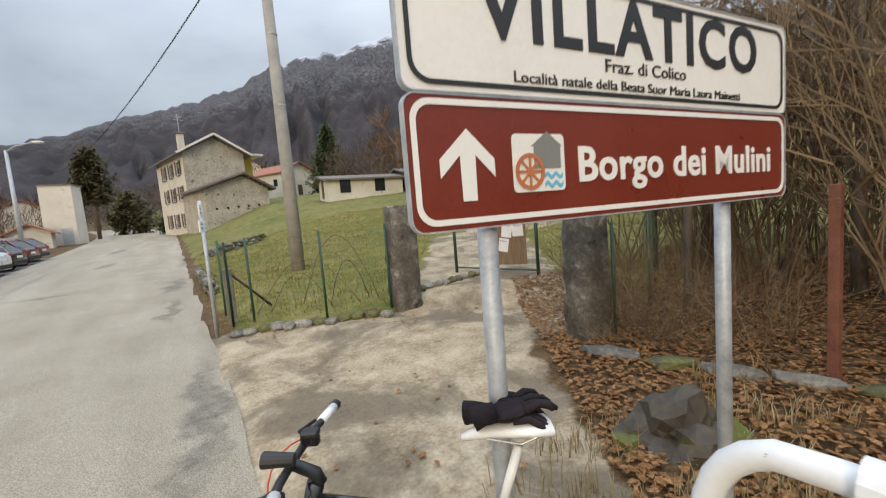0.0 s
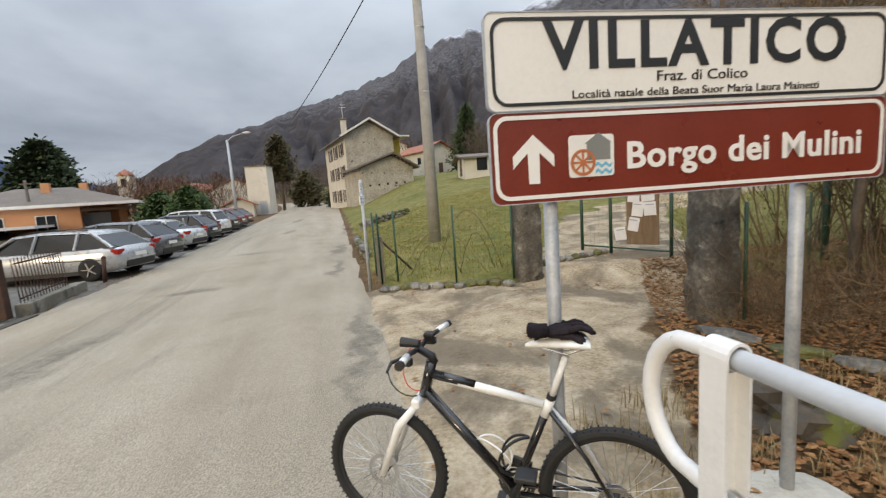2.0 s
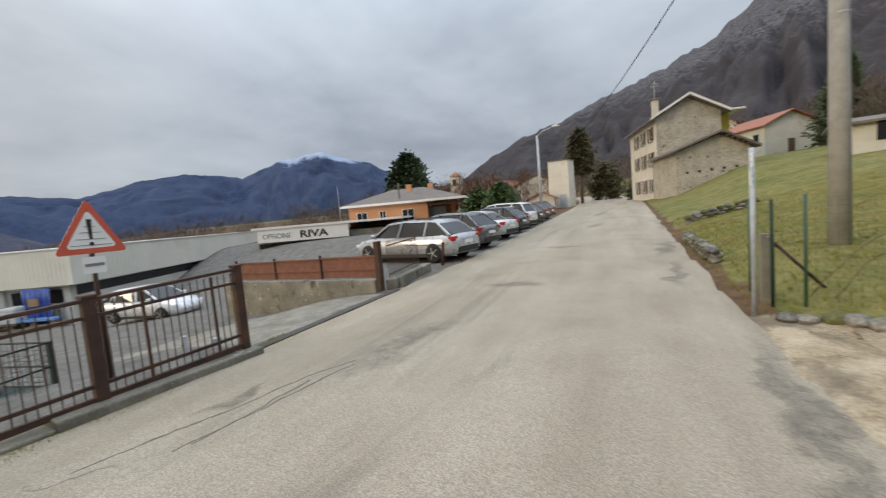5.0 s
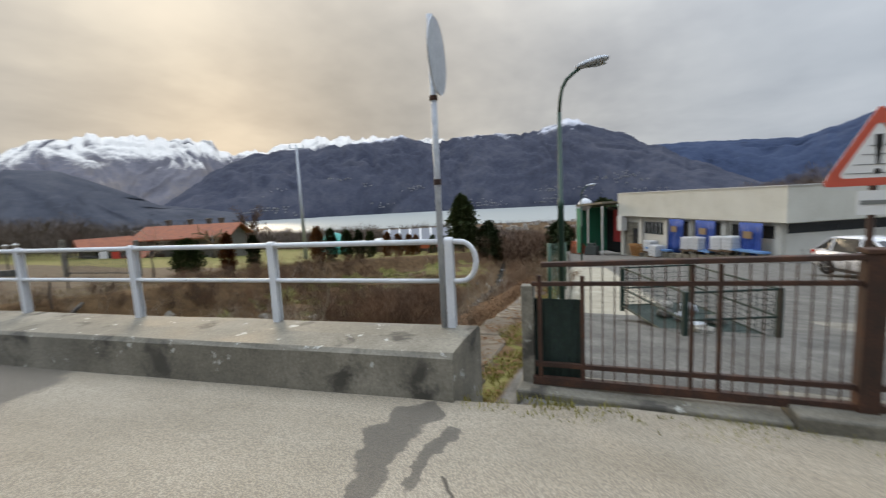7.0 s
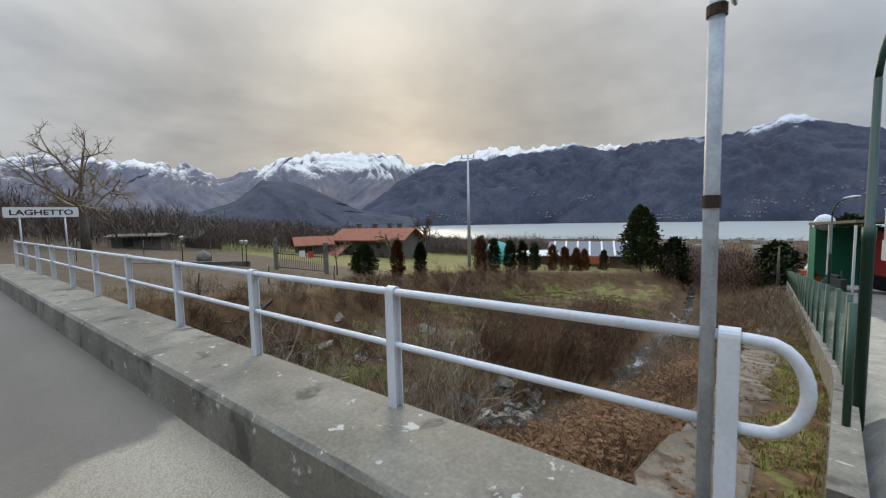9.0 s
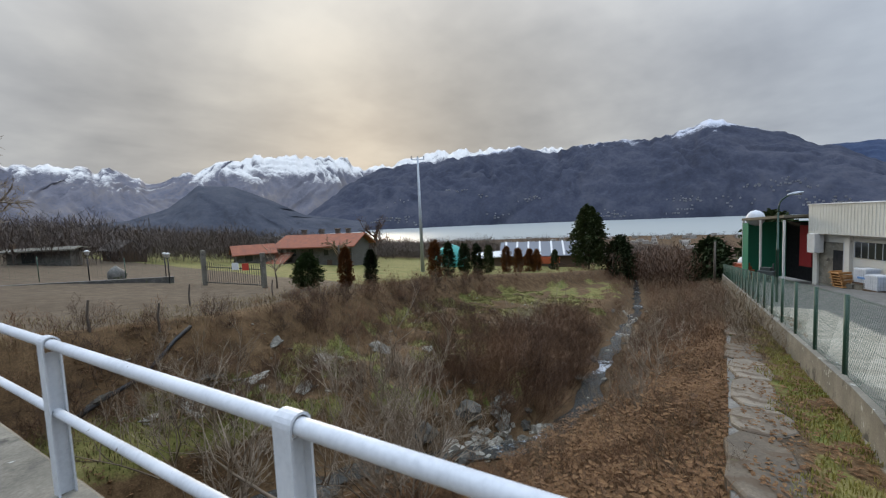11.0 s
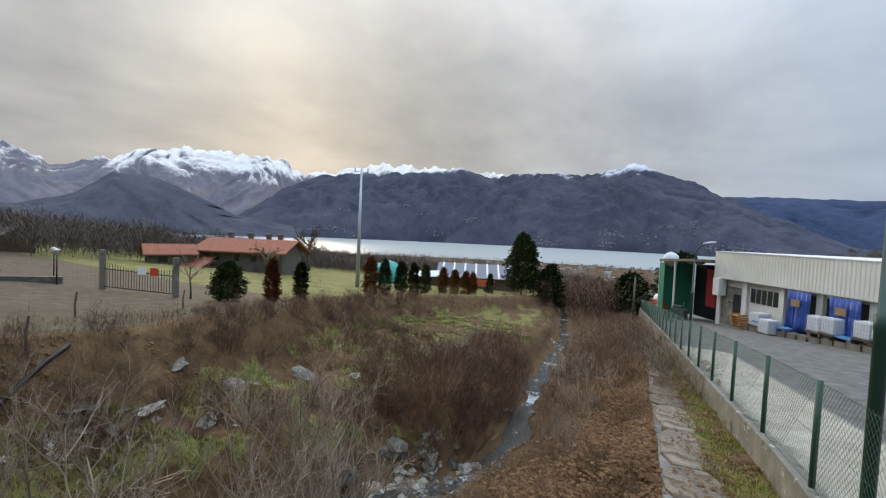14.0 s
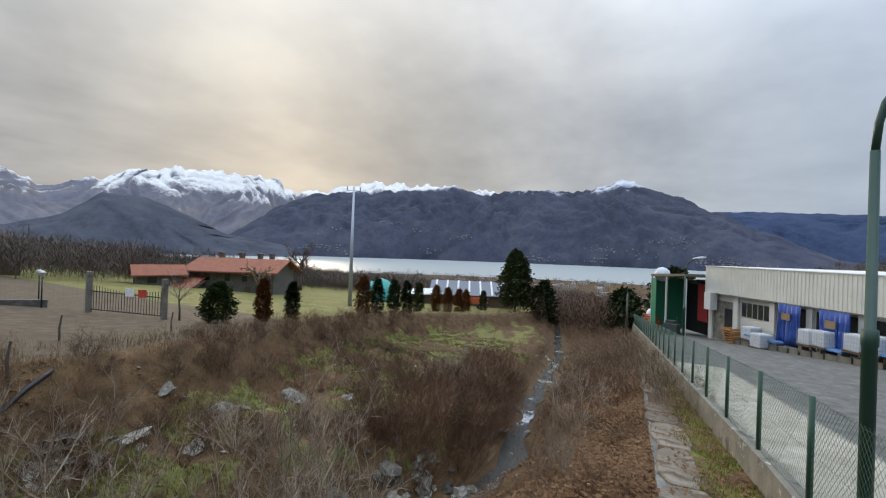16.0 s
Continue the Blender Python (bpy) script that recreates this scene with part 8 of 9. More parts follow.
    for u in (1.2, 5.2, 8.4):
        w = 1.9
        s, rows = Shape(), []
        g = spot(u, 0.2).z
        for i in range(25):
            x = w * i / 24
            y = 0.12 * math.sin(i * 1.45 + u) + 0.05 * math.sin(i * 3.1)
            for j in range(5):
                rows.append((x + 0.05 * j * math.sin(i), y * (0.4 + 0.15 * j), -2.9 * j / 4))
        s.add(rows, [(i * 5 + j, i * 5 + j + 1, (i + 1) * 5 + j + 1, (i + 1) * 5 + j) for i in range(24) for j in range(4)])
        t = thing("tarpaulin", "blue tarpaulin curtain hung over an opening", "tarpaulin", "blue tarpaulins", M @ pose(u, 0.05, top - 2.42))
        c = part("curtain", s, tarp_blue, t, smooth=True)
        c.modifiers.new("thick", "SOLIDIFY").thickness = 0.02
        part("patch", Shape().box((w * 0.55, 0.16, -0.85), (0.7, 0.02, 0.5)), surface("brown_patch", [(0.2, 0.13, 0.07), (0.3, 0.2, 0.11)], scale=4), t)
    for u in (0.6, 5.0, 9.5):
        q = spot(u, 0.35)
        b = thing("bench", "blue steel bench on concrete blocks", "bench", "blue benches", Matrix.Translation(q) @ pose(0, 0, 0, 0, 0, yaw))
        part("top", Shape().span((0, -0.3, 0.55), (3.0, 0.4, 0.68)), paint("light_blue_steel", (0.10, 0.25, 0.48), 0.5), b)
        for x in (0.2, 1.5, 2.8):
            part("leg", Shape().span((x - 0.12, -0.25, -0.05), (x + 0.12, 0.3, 0.55)), concrete, b)

    def ibc(q, stackd):
        b = thing("bulk_container", "white plastic bulk container in a wire cage", "container", "bulk containers", Matrix.Translation(q) @ pose(0, 0, 0, 0, 0, yaw))
        part("tank", Shape().box((0, 0, 0.62), (0.98, 0.98, 0.98)), white_plastic, b, bevel=0.08)
        part("pallet", Shape().box((0, 0, 0.06), (1.05, 1.05, 0.12)), shutter_wood, b)
        c = Shape()
        for k in range(7):
            x = -0.5 + k / 6.0
            for sy in (-0.51, 0.51):
                c.tube([(x, sy, 0.12), (x, sy, 1.13)], 0.008, 4).tube([(sy, x, 0.12), (sy, x, 1.13)], 0.008, 4)
        for z in (0.15, 0.4, 0.65, 0.9, 1.12):
            c.tube([(-0.51, -0.51, z), (0.51, -0.51, z), (0.51, 0.51, z), (-0.51, 0.51, z)], 0.009, 4, closed=True)
        part("cage", c, galvanised, b)
    for u, v, dz in ((3.4, 0.3, 0.68), (4.4, 0.3, 0.68), (7.4, 0.3, 0.68), (10.8, 0.8, 0.0), (12.4, 0.2, 0.42), (6.5, 0.3, 0.68)):
        ibc(spot(u, v) + Vector((0, 0, dz)), 0)
    cr = thing("timber_crate", "stack of orange timber crates", "crate", m=Matrix.Translation(spot(13.9, 0.5)) @ pose(0, 0, 0, 0, 0, yaw))
    for k in range(6):
        part("board", Shape().box((0.1 * (k % 2), 0.05 * k, 0.12 + 0.2 * k), (1.0, 0.8, 0.05)), timber, cr)
        part("batten", Shape().box((-0.4, 0.05 * k, 0.2 + 0.2 * k), (0.1, 0.8, 0.12)).box((0.4, 0.05 * k, 0.2 + 0.2 * k), (0.1, 0.8, 0.12)), timber, cr)
    # lean-to with green sheeting
    q = E + d * 3.4
    sh = thing("canopy", "steel canopy hung with green sheeting at the hall end", "canopy", m=pose(q.x, q.y, stuff_at(q.x, q.y), 0, 0, yaw) @ Matrix.Diagonal((0.62, 1.0, 1.12, 1)))
    part("roof", Shape().add([(-4.5, -5, 5.3), (5, -5, 5.0), (5, 1.6, 5.0), (-4.5, 1.6, 5.3), (-4.5, -5, 5.5), (5, -5, 5.2), (5, 1.6, 5.2), (-4.5, 1.6, 5.5)], [(3, 2, 1, 0), (4, 5, 6, 7), (0, 1, 5, 4), (1, 2, 6, 5), (2, 3, 7, 6), (3, 0, 4, 7)]), surface("brown_sheet_roof", [(0.10, 0.085, 0.06), (0.17, 0.145, 0.105), (0.23, 0.20, 0.15)], scale=1.0, bump=0.2), sh)
    part("dome", Shape().blob((4.3, 0.6, 5.2), (1.3, 0.8, 0.7), 3, 0.05, 2), white_plastic, sh, smooth=True)
    part("green_sheet", Shape().box((4.9, -1.6, 2.4), (0.1, 6.2, 4.8)), paint("green_tarpaulin", (0.012, 0.22, 0.12), 0.6), sh)
    part("green_sheet", Shape().box((4.1, 1.55, 2.4), (1.5, 0.06, 4.8)), paint("green_tarpaulin", (0.012, 0.22, 0.12), 0.6), sh)
    # Dark sheet that paints the shade under the canopy.
    part("back", Shape().box((0, -2.4, 2.4), (9.4, 0.1, 4.8)), inside_shade, sh)
    part("red_sheet", Shape().box((-2.5, -1.0, 3.0), (2.2, 0.1, 3.2)), paint("red_tarpaulin", (0.32, 0.02, 0.02), 0.6), sh)
    for x in (-4.3, 0.6, 4.8):
        part("column", Shape().box((x, 1.5, 2.5), (0.16, 0.16, 5.2)), white_trim, sh)
    for k, (u, v, c, h) in enumerate(((5.2, 1.0, 0, 1.3), (6.6, 0.9, 1, 1.2), (7.6, 0.6, 0, 1.5), (-3.0, 2.2, 2, 1.3), (-1.8, 2.0, 2, 1.0), (9.0, 0.4, 1, 1.6))):
        p = sh.matrix_basis @ Vector((u, v, 0))
        mat = (paint("orange_machine_paint", (0.42, 0.085, 0.03), 0.5), paint("rust_machine", (0.20, 0.06, 0.03), 0.6), paint("dark_machine", (0.05, 0.06, 0.055), 0.6))[c]
        mc = thing("scrap_machine", "old worn machine parts stacked outside the hall", "machine", "machines in the yard", pose(p.x, p.y, stuff_at(p.x, p.y), 0, 0, yaw + 10 * k))
        part("body", Shape().box((0, 0, h * 0.4), (1.2, 0.8, h * 0.8)), mat, mc, bevel=0.04)
        part("frame", Shape().box((0.1, 0, h * 0.9), (0.8, 0.6, h * 0.22)).tube([(-0.4, 0, h * 0.8), (-0.4, 0, h * 1.3)], 0.06, 8), mat, mc)
        part("base", Shape().box((0, 0, 0.03), (1.35, 0.9, 0.08)), rust, mc)
    tk = thing("white_tank", "white plastic tank in the works yard", "tank", m=pose(-62, -1.6, stuff_at(-62, -1.6)))
    part("shell", Shape().lathe([(1.0, 0), (1.0, 1.8), (0.8, 2.2), (0.3, 2.35), (0.0, 2.36)], 20), white_plastic, tk, smooth=True)
    part("lid", Shape().lathe([(0.3, 2.34), (0.3, 2.45), (0, 2.46)], 14), black_matt, tk)
    # second wing with its sign board
    w2 = thing("works_wing", "low grey works wing with a long sign board", "factory", m=pose(-33.5, 25.5, 0, 0, 0, 28))
    part("wall", Shape().span((0, 0, -4), (13, 10, 0.9)), concrete, w2)
    bd = part("sign_board", Shape().span((0.2, -0.5, 0.35), (8.6, -0.3, 1.55)), white_trim, w2, "white sign board")
    lettering("OFFICINE", 0.62, sign_black, pose(2.0, -0.51, 0.68) @ UPRIGHT, bd, width=2.6)
    lettering("RIVA", 0.86, sign_black, pose(5.4, -0.51, 0.62) @ UPRIGHT, bd, weight=0.03, width=2.6)
    part("roof", Shape().span((-0.3, -0.6, 1.55), (13.5, 10.3, 1.75)), white_trim, w2)
    # Black slab on the wall: shade below the board, put in as colour.
    part("shadow_gap", Shape().span((0.1, -0.05, -1.8), (12.8, 0.02, 0.2)), inside_shade, w2)


make_factory()


RH_SHIFT = 2.0
old_stone = surface("dark_rubble_stone", [(0.055, 0.050, 0.043), (0.115, 0.105, 0.09), (0.20, 0.185, 0.16)], scale=1.1, bump=0.8, bump_scale=5.5, fine=0.55, bump_dist=0.06)
roof_far = surface("weathered_terracotta_tiles", [(0.16, 0.042, 0.020), (0.27, 0.078, 0.038), (0.36, 0.125, 0.068)], scale=1.4, bump=0.8, bump_scale=9)
slate_far = surface("dark_brown_roof_tiles", [(0.045, 0.034, 0.027), (0.08, 0.062, 0.05), (0.12, 0.095, 0.078)], scale=1.2, bump=0.6, bump_scale=9)


def make_red_house():
    ob = thing("red_roofed_house", "long stone house with a terracotta roof and chimneys", "house", m=pose(-40.6, -59.0, -5.0, 0, 0, 117.6) @ Matrix.Translation((RH_SHIFT, 0, 0)) @ Matrix.Diagonal((0.74, 0.9, 0.82, 1)))
    W, L = 7.5, 14.5
    o = pose(0, 0, 0, 0, 0, -90)

    def turn(sh):
        sh.v = [tuple(o @ Vector(p)) for p in sh.v]
        return sh
    part("wall", turn(walls(Shape(), L, W, 4.4, W / 2, 5.9, -1)), old_stone, ob)
    rf = part("roof", turn(gable_roof(Shape(), L, W, 4.5, W / 2, 6.0, 1.1, 0.2)), roof_far, ob)
    for y in (2.2, 6.0, 9.4, 11.6):
        ch = part("chimney", turn(Shape().box((W * 0.35, y, 6.2), (0.7, 0.7, 1.5))), old_stone, rf)
        part("chimney_cap", turn(Shape().box((W * 0.35, y, 7.0), (1.0, 1.0, 0.14))), old_stone, ch)
    for y in (3.0, 6.5, 9.5, 12.0):
        for x in (-0.02, W + 0.02):
            part("window", turn(Shape().box((x, y, 3.3), (0.06, 0.9, 1.1))), dark_glass, ob)
            part("door", turn(Shape().box((x, y + 0.6, 1.0), (0.06, 1.0, 1.9))), shutter_wood, ob)
    part("lean_to_roof", turn(Shape().add([(W, -3.0, 3.2), (W + 4, -3.0, 1.4), (W + 4, 3.0, 1.4), (W, 3.0, 3.2), (W, -3.0, 3.4), (W + 4, -3.0, 1.6), (W + 4, 3.0, 1.6), (W, 3.0, 3.4)], [(3, 2, 1, 0), (4, 5, 6, 7), (0, 1, 5, 4), (1, 2, 6, 5), (2, 3, 7, 6), (3, 0, 4, 7)])), roof_far, ob)
    part("lean_to_wall", turn(Shape().span((W, -2.6, -1), (W + 3.4, 2.6, 1.8))), old_stone, ob)


make_red_house()


def small_house(x, y, w, l, h, yaw, wall, roof, label, pitch=0.28, dz=0.0):
    ob = thing("cottage", label, "house", m=pose(x, y, stuff_at(x, y) + dz, 0, 0, yaw))
    part("wall", walls(Shape(), l, w, h, w / 2, h + w / 2 * pitch * 1.6, -2), wall, ob)
    part("roof", gable_roof(Shape(), l, w, h, w / 2, h + w / 2 * pitch * 1.6 + 0.05, 0.5, 0.14), roof, ob)
    for k in range(max(1, int(l / 3))):
        for sx in (-0.01, w + 0.01):
            part("window", Shape().box((sx, 1.5 + 3 * k, h * 0.6), (0.06, 0.9, 1.1)), dark_glass, ob)
    part("door", Shape().box((w / 2, -0.01, 1.0), (0.9, 0.06, 2.0)), shutter_wood, ob)
    return ob


small_house(9.4, 38.6, 4.0, 6.6, 1.45, -93, plaster_white, roof_brown, "long low shed with patched white walls", 0.10)
small_house(16.4, 38.2, 4.0, 7.5, 1.35, -93, shutter_wood, roof_brown, "low dark timber shed above the meadow", 0.12)
small_house(10.5, 70.0, 7, 9, 4.0, 30, plaster_white, roof_red, "white village house with a terracotta roof")
small_house(2.0, 92.0, 8, 9, 5.0, -20, plaster_white, roof_red, "far village house on the hillside", dz=2)
small_house(-30.0, 88.0, 8, 11, 4.5, 15, plaster_white, roof_red, "pale village house beyond the trees")
small_house(-42.0, 98.0, 7, 9, 5.0, -10, plaster, roof_red, "pale village house beyond the trees")
ct = thing("bell_tower", "distant white bell tower with a small cap", "tower", m=pose(-52, 102, 0))
part("shaft", Shape().box((0, 0, 5.0), (2.4, 2.4, 13)), plaster_white, ct)
# Belfry opening is a black panel with the shade in its colour.
part("belfry", Shape().box((0, -1.21, 9.8), (1.0, 0.05, 1.8)), inside_shade, ct)
part("cap", Shape().lathe([(1.8, 11.5), (1.3, 12.0), (0.0, 12.9)], 8), roof_red, ct)
small_house(-31.0, -58.0, 3.6, 4.6, 1.3, 70, old_stone, roof_far, "low stone hut with a terracotta roof beyond the gate", 0.3)
small_house(-21.5, -66.0, 3.0, 4.0, 1.8, 10, shutter_wood, slate_far, "wooden kiosk with a dark tiled roof beyond the field", 0.35)
small_house(-10.5, -56.0, 2.6, 4.5, 1.2, 60, old_stone, concrete, "grey shed with a flat pale roof", 0.05)
small_house(-63.0, -40.0, 4.0, 5.0, 1.6, 60, shutter_wood, white_trim, "low shed with a pale sheet roof", 0.15)
gh = thing("striped_shed", "long shed with a white-striped grey roof", "shed", m=pose(-78.9, -42.2, stuff_at(-78, -33.5) + 0.5, 0, 0, 25))
part("wall", walls(Shape(), 15, 9, 2.0, 4.5, 4.0, -4), shutter_wood, gh)
part("roof", gable_roof(Shape(), 15, 9, 2.05, 4.5, 4.1, 0.5, 0.12), paint("grey_roof_sheet", (0.16, 0.17, 0.19), 0.6), gh)
for _k in range(7):
    part("light_strip", Shape().beam((-0.4, 0.6 + 2.1 * _k, 2.05), (4.5, 0.6 + 2.1 * _k, 4.27), 0.34, 0.05).beam((9.4, 0.6 + 2.1 * _k, 2.05), (4.5, 0.6 + 2.1 * _k, 4.27), 0.34, 0.05), white_trim, gh)
dm = thing("green_dome", "turquoise tarpaulin dome tent on the lawn", "tent", m=pose(-54.8, -38.4, stuff_at(-54.8, -38.4)))
part("cover", Shape().lathe([(2.5, -0.3), (2.5, 0.9), (2.3, 1.9), (1.7, 2.7), (0.9, 3.2), (0, 3.35)], 20), paint("turquoise_tarpaulin", (0.03, 0.32, 0.27), 0.6), dm, smooth=True)
part("hoop", Shape().tube([(2.55 * math.cos(a), 0, 3.4 * math.sin(a)) for a in np.linspace(0, math.pi, 13)], 0.05, 6), galvanised, dm)

# ---- works yard: wall, fence, lamps ----
def make_yard_wall():
    s, rows, xs = Shape(), [], np.arange(-7.0, -64, -1.0)
    for x in xs:
        y, t, b = float(fence_y(x)), slope_z(x) + 0.22, float(path_z(x)) - 0.6
        rows += [(x, y - 0.16, b), (x, y - 0.13, float(t)), (x, y + 0.09, float(t)), (x, y + 0.09, b)]
    s.add(rows, [(i * 4 + j, i * 4 + (j + 1) % 4, (i + 1) * 4 + (j + 1) % 4, (i + 1) * 4 + j) for i in range(len(xs) - 1) for j in range(4)] + [(3, 2, 1, 0)])
    tagged(part("wall_yard", s, concrete, kind="structure"), "grey concrete retaining wall below the yard fence", "wall")


make_yard_wall()


def make_yard_fence():
    xs = [-8.77 - 2.05 * k for k in range(27)]
    feet = [Vector((x, float(fence_y(x)) - 0.02, float(slope_z(x)) + 0.2)) for x in xs]
    ob = thing("chain_link_fence", "green chain-link fence on the yard wall", "fence", m=Matrix.Translation(feet[0]))
    loc = [f - feet[0] for f in feet]
    h = 1.28
    for p in loc:
        part("post", Shape().tube([p + Vector((0, 0, -0.05)), p + Vector((0, 0, h))], 0.034, 8), fence_green, ob, smooth=True)
    for k, (a, b) in enumerate(zip(loc, loc[1:])):
        s = Shape()
        L = (b - a).length
        step = 0.085 if k < 7 else 0.14
        n = int((L + h) / step)
        for i in range(n):
            for up in (1, -1):
                u0 = i * step - (h if up > 0 else 0)
                t0, t1 = max(u0, 0), min(u0 + h, L)
                if t1 <= t0:
                    continue
                z0, z1 = (t0 - u0, t1 - u0) if up > 0 else (h - (t0 - u0), h - (t1 - u0))
                s.tube([a.lerp(b, t0 / L) + Vector((0, 0, z0)), a.lerp(b, t1 / L) + Vector((0, 0, z1))], 0.0017 if k < 7 else 0.0035, 3, caps=False)
        for z in (0.03, h * 0.5, h - 0.03):
            s.tube([a + Vector((0, 0, z)), b + Vector((0, 0, z))], 0.0025, 3, caps=False)
        tagged(part("chain_link", s, wire_green, ob), kind="stuff")


make_yard_fence()


def make_lamp():
    ob = thing("street_lamp", "dark green street lamp with a flat grey head", "street lamp", "street lamps in the yard", pose(-9.74, 0.49, stuff_at(-9.74, 0.49)))
    z = 4.1 - stuff_at(-9.84, 0.62)
    part("pole", Shape().tube([(0, 0, -0.05), (0, 0, 2.35), (0, 0, 2.36), (0, 0, 2.5), (0, 0, 2.51), (0, 0, z - 0.75)], [0.056, 0.056, 0.062, 0.062, 0.042, 0.036], 12), green_metal, ob, smooth=True)
    arm = [(0, 0, z - 0.75), (0, 0.02, z - 0.5), (0.0, 0.06, z - 0.32), (0, 0.14, z - 0.18), (0, 0.27, z - 0.08), (0, 0.38, z - 0.01)]
    part("arm", Shape().tube(arm, 0.032, 10), green_metal, ob, smooth=True)
    hd = Shape()
    rows = []
    for u, w, t in ((0.30, 0.04, 0.04), (0.38, 0.085, 0.07), (0.54, 0.13, 0.09), (0.70, 0.14, 0.085), (0.80, 0.11, 0.06), (0.86, 0.04, 0.035)):
        for k in range(12):
            a = 2 * math.pi * k / 12
            rows.append((w * math.cos(a), u, z - 0.01 + 0.16 * (u - 0.30) + t * (math.sin(a) if math.sin(a) > 0 else 0.55 * math.sin(a))))
    hd.add(rows, [(i * 12 + j, i * 12 + (j + 1) % 12, (i + 1) * 12 + (j + 1) % 12, (i + 1) * 12 + j) for i in range(5) for j in range(12)] + [tuple(reversed(range(12))), tuple(range(60, 72))])
    head = part("lamp_head", hd, galvanised, ob, "grey lamp head", smooth=True)
    part("lens", Shape().blob((0, 0.62, z - 0.005), (0.09, 0.2, 0.03), 1, 0.0, 2), clear_glass("lamp_lens"), head, smooth=True)
    return ob


lamp = make_lamp()
copy_thing(lamp, pose(-28.2, -0.1, stuff_at(-28.2, -0.1), 0, 0, 0))


def make_road_lamp():
    ob = thing("street_lamp", "tall grey street lamp beside the parking", "street lamp", m=pose(-8.9, 32.4, float(road_z(32))))
    part("pole", Shape().tube([(0, 0, -0.1), (0, 0, 6.4)], [0.13, 0.08], 12), galvanised, ob, smooth=True)
    part("arm", Shape().tube([(0, 0, 6.3), (0.5, -0.2, 6.6), (1.3, -0.5, 6.75)], [0.05, 0.04, 0.03], 8), galvanised, ob, smooth=True)
    part("lamp_head", Shape().blob((1.55, -0.58, 6.75), (0.32, 0.14, 0.08), 1, 0.05, 2), white_trim, ob, smooth=True)


make_road_lamp()
_fp = thing("utility_pole", "tall slim grey steel pole beside the lawn", "utility pole", m=pose(-36.8, -28.8, stuff_at(-36.8, -28.8)))
part("shaft", Shape().tube([(0, 0, -0.2), (0, 0, 11.9)], [0.22, 0.10], 12), galvanised, _fp, smooth=True)
part("cross_arm", Shape().tube([(-0.5, 0.5, 11.7), (0.5, -0.5, 11.7)], 0.04, 6), galvanised, _fp)
for _a in (-0.45, 0.0, 0.45):
    part("insulator", Shape().tube([(_a, -_a, 11.7), (_a, -_a, 12.05)], 0.06, 8), galvanised, _fp)
for _x, _y, _h in ((-62.0, -4.8, 5.5), (-11.5, 76.0, 8.0), (-27.5, 40.0, 5.0)):
    _q = thing("utility_pole", "grey wooden utility pole", "utility pole", m=pose(_x, _y, stuff_at(_x, _y)))
    part("shaft", Shape().tube([(0, 0, -0.2), (0, 0, _h)], [0.15, 0.10], 10), bark, _q, smooth=True)
    part("cross_arm", Shape().box((0, 0, _h - 0.3), (0.9, 0.1, 0.1)), bark, _q)

# ---- wire cage pallet in the yard ----
def make_cage():
    z = stuff_at(-8.0, 2.4)
    green_metal = paint("worn_dark_green_steel", (0.007, 0.026, 0.020), 0.6)
    ob = thing("wire_cage", "dark green wire cage pallet in the yard", "cage", m=pose(-8.0, 2.35, z, 0, 0, 20) @ Matrix.Diagonal((0.9, 0.9, 0.75, 1)))
    for x in (-1.0, 1.0):
        for y in (-0.6, 0.6):
            part("post", Shape().box((x, y, 0.48), (0.06, 0.06, 0.96)), green_metal, ob)
    for z1 in (0.12, 0.5, 0.94):
        part("frame", Shape().tube([(-1, -0.6, z1), (1, -0.6, z1), (1, 0.6, z1), (-1, 0.6, z1)], 0.02, 6, closed=True), green_metal, ob)
    s = Shape()
    for k in range(21):
        x = -1 + 0.1 * k
        for y in (-0.6, 0.6):
            s.tube([(x, y, 0.12), (x, y, 0.94)], 0.004, 3, caps=False)
    for k in range(13):
        y = -0.6 + 0.1 * k
        for x in (-1, 1):
            s.tube([(x, y, 0.12), (x, y, 0.94)], 0.004, 3, caps=False)
    for z1 in np.arange(0.2, 0.9, 0.1):
        s.tube([(-1, -0.6, z1), (1, -0.6, z1), (1, 0.6, z1), (-1, 0.6, z1)], 0.004, 3, closed=True)
    tagged(part("wire_sides", s, green_metal, ob), kind="stuff")
    part("floor", Shape().box((0, 0, 0.10), (2.0, 1.2, 0.03)), green_metal, ob)
    for k in range(7):
        part("scrap_piece", Shape().blob((-0.7 + 0.23 * k, 0.3 * math.sin(k * 2), 0.2), (0.16, 0.14, 0.10), k, 0.35, 1), galvanised if k % 2 else stone, ob)


make_cage()

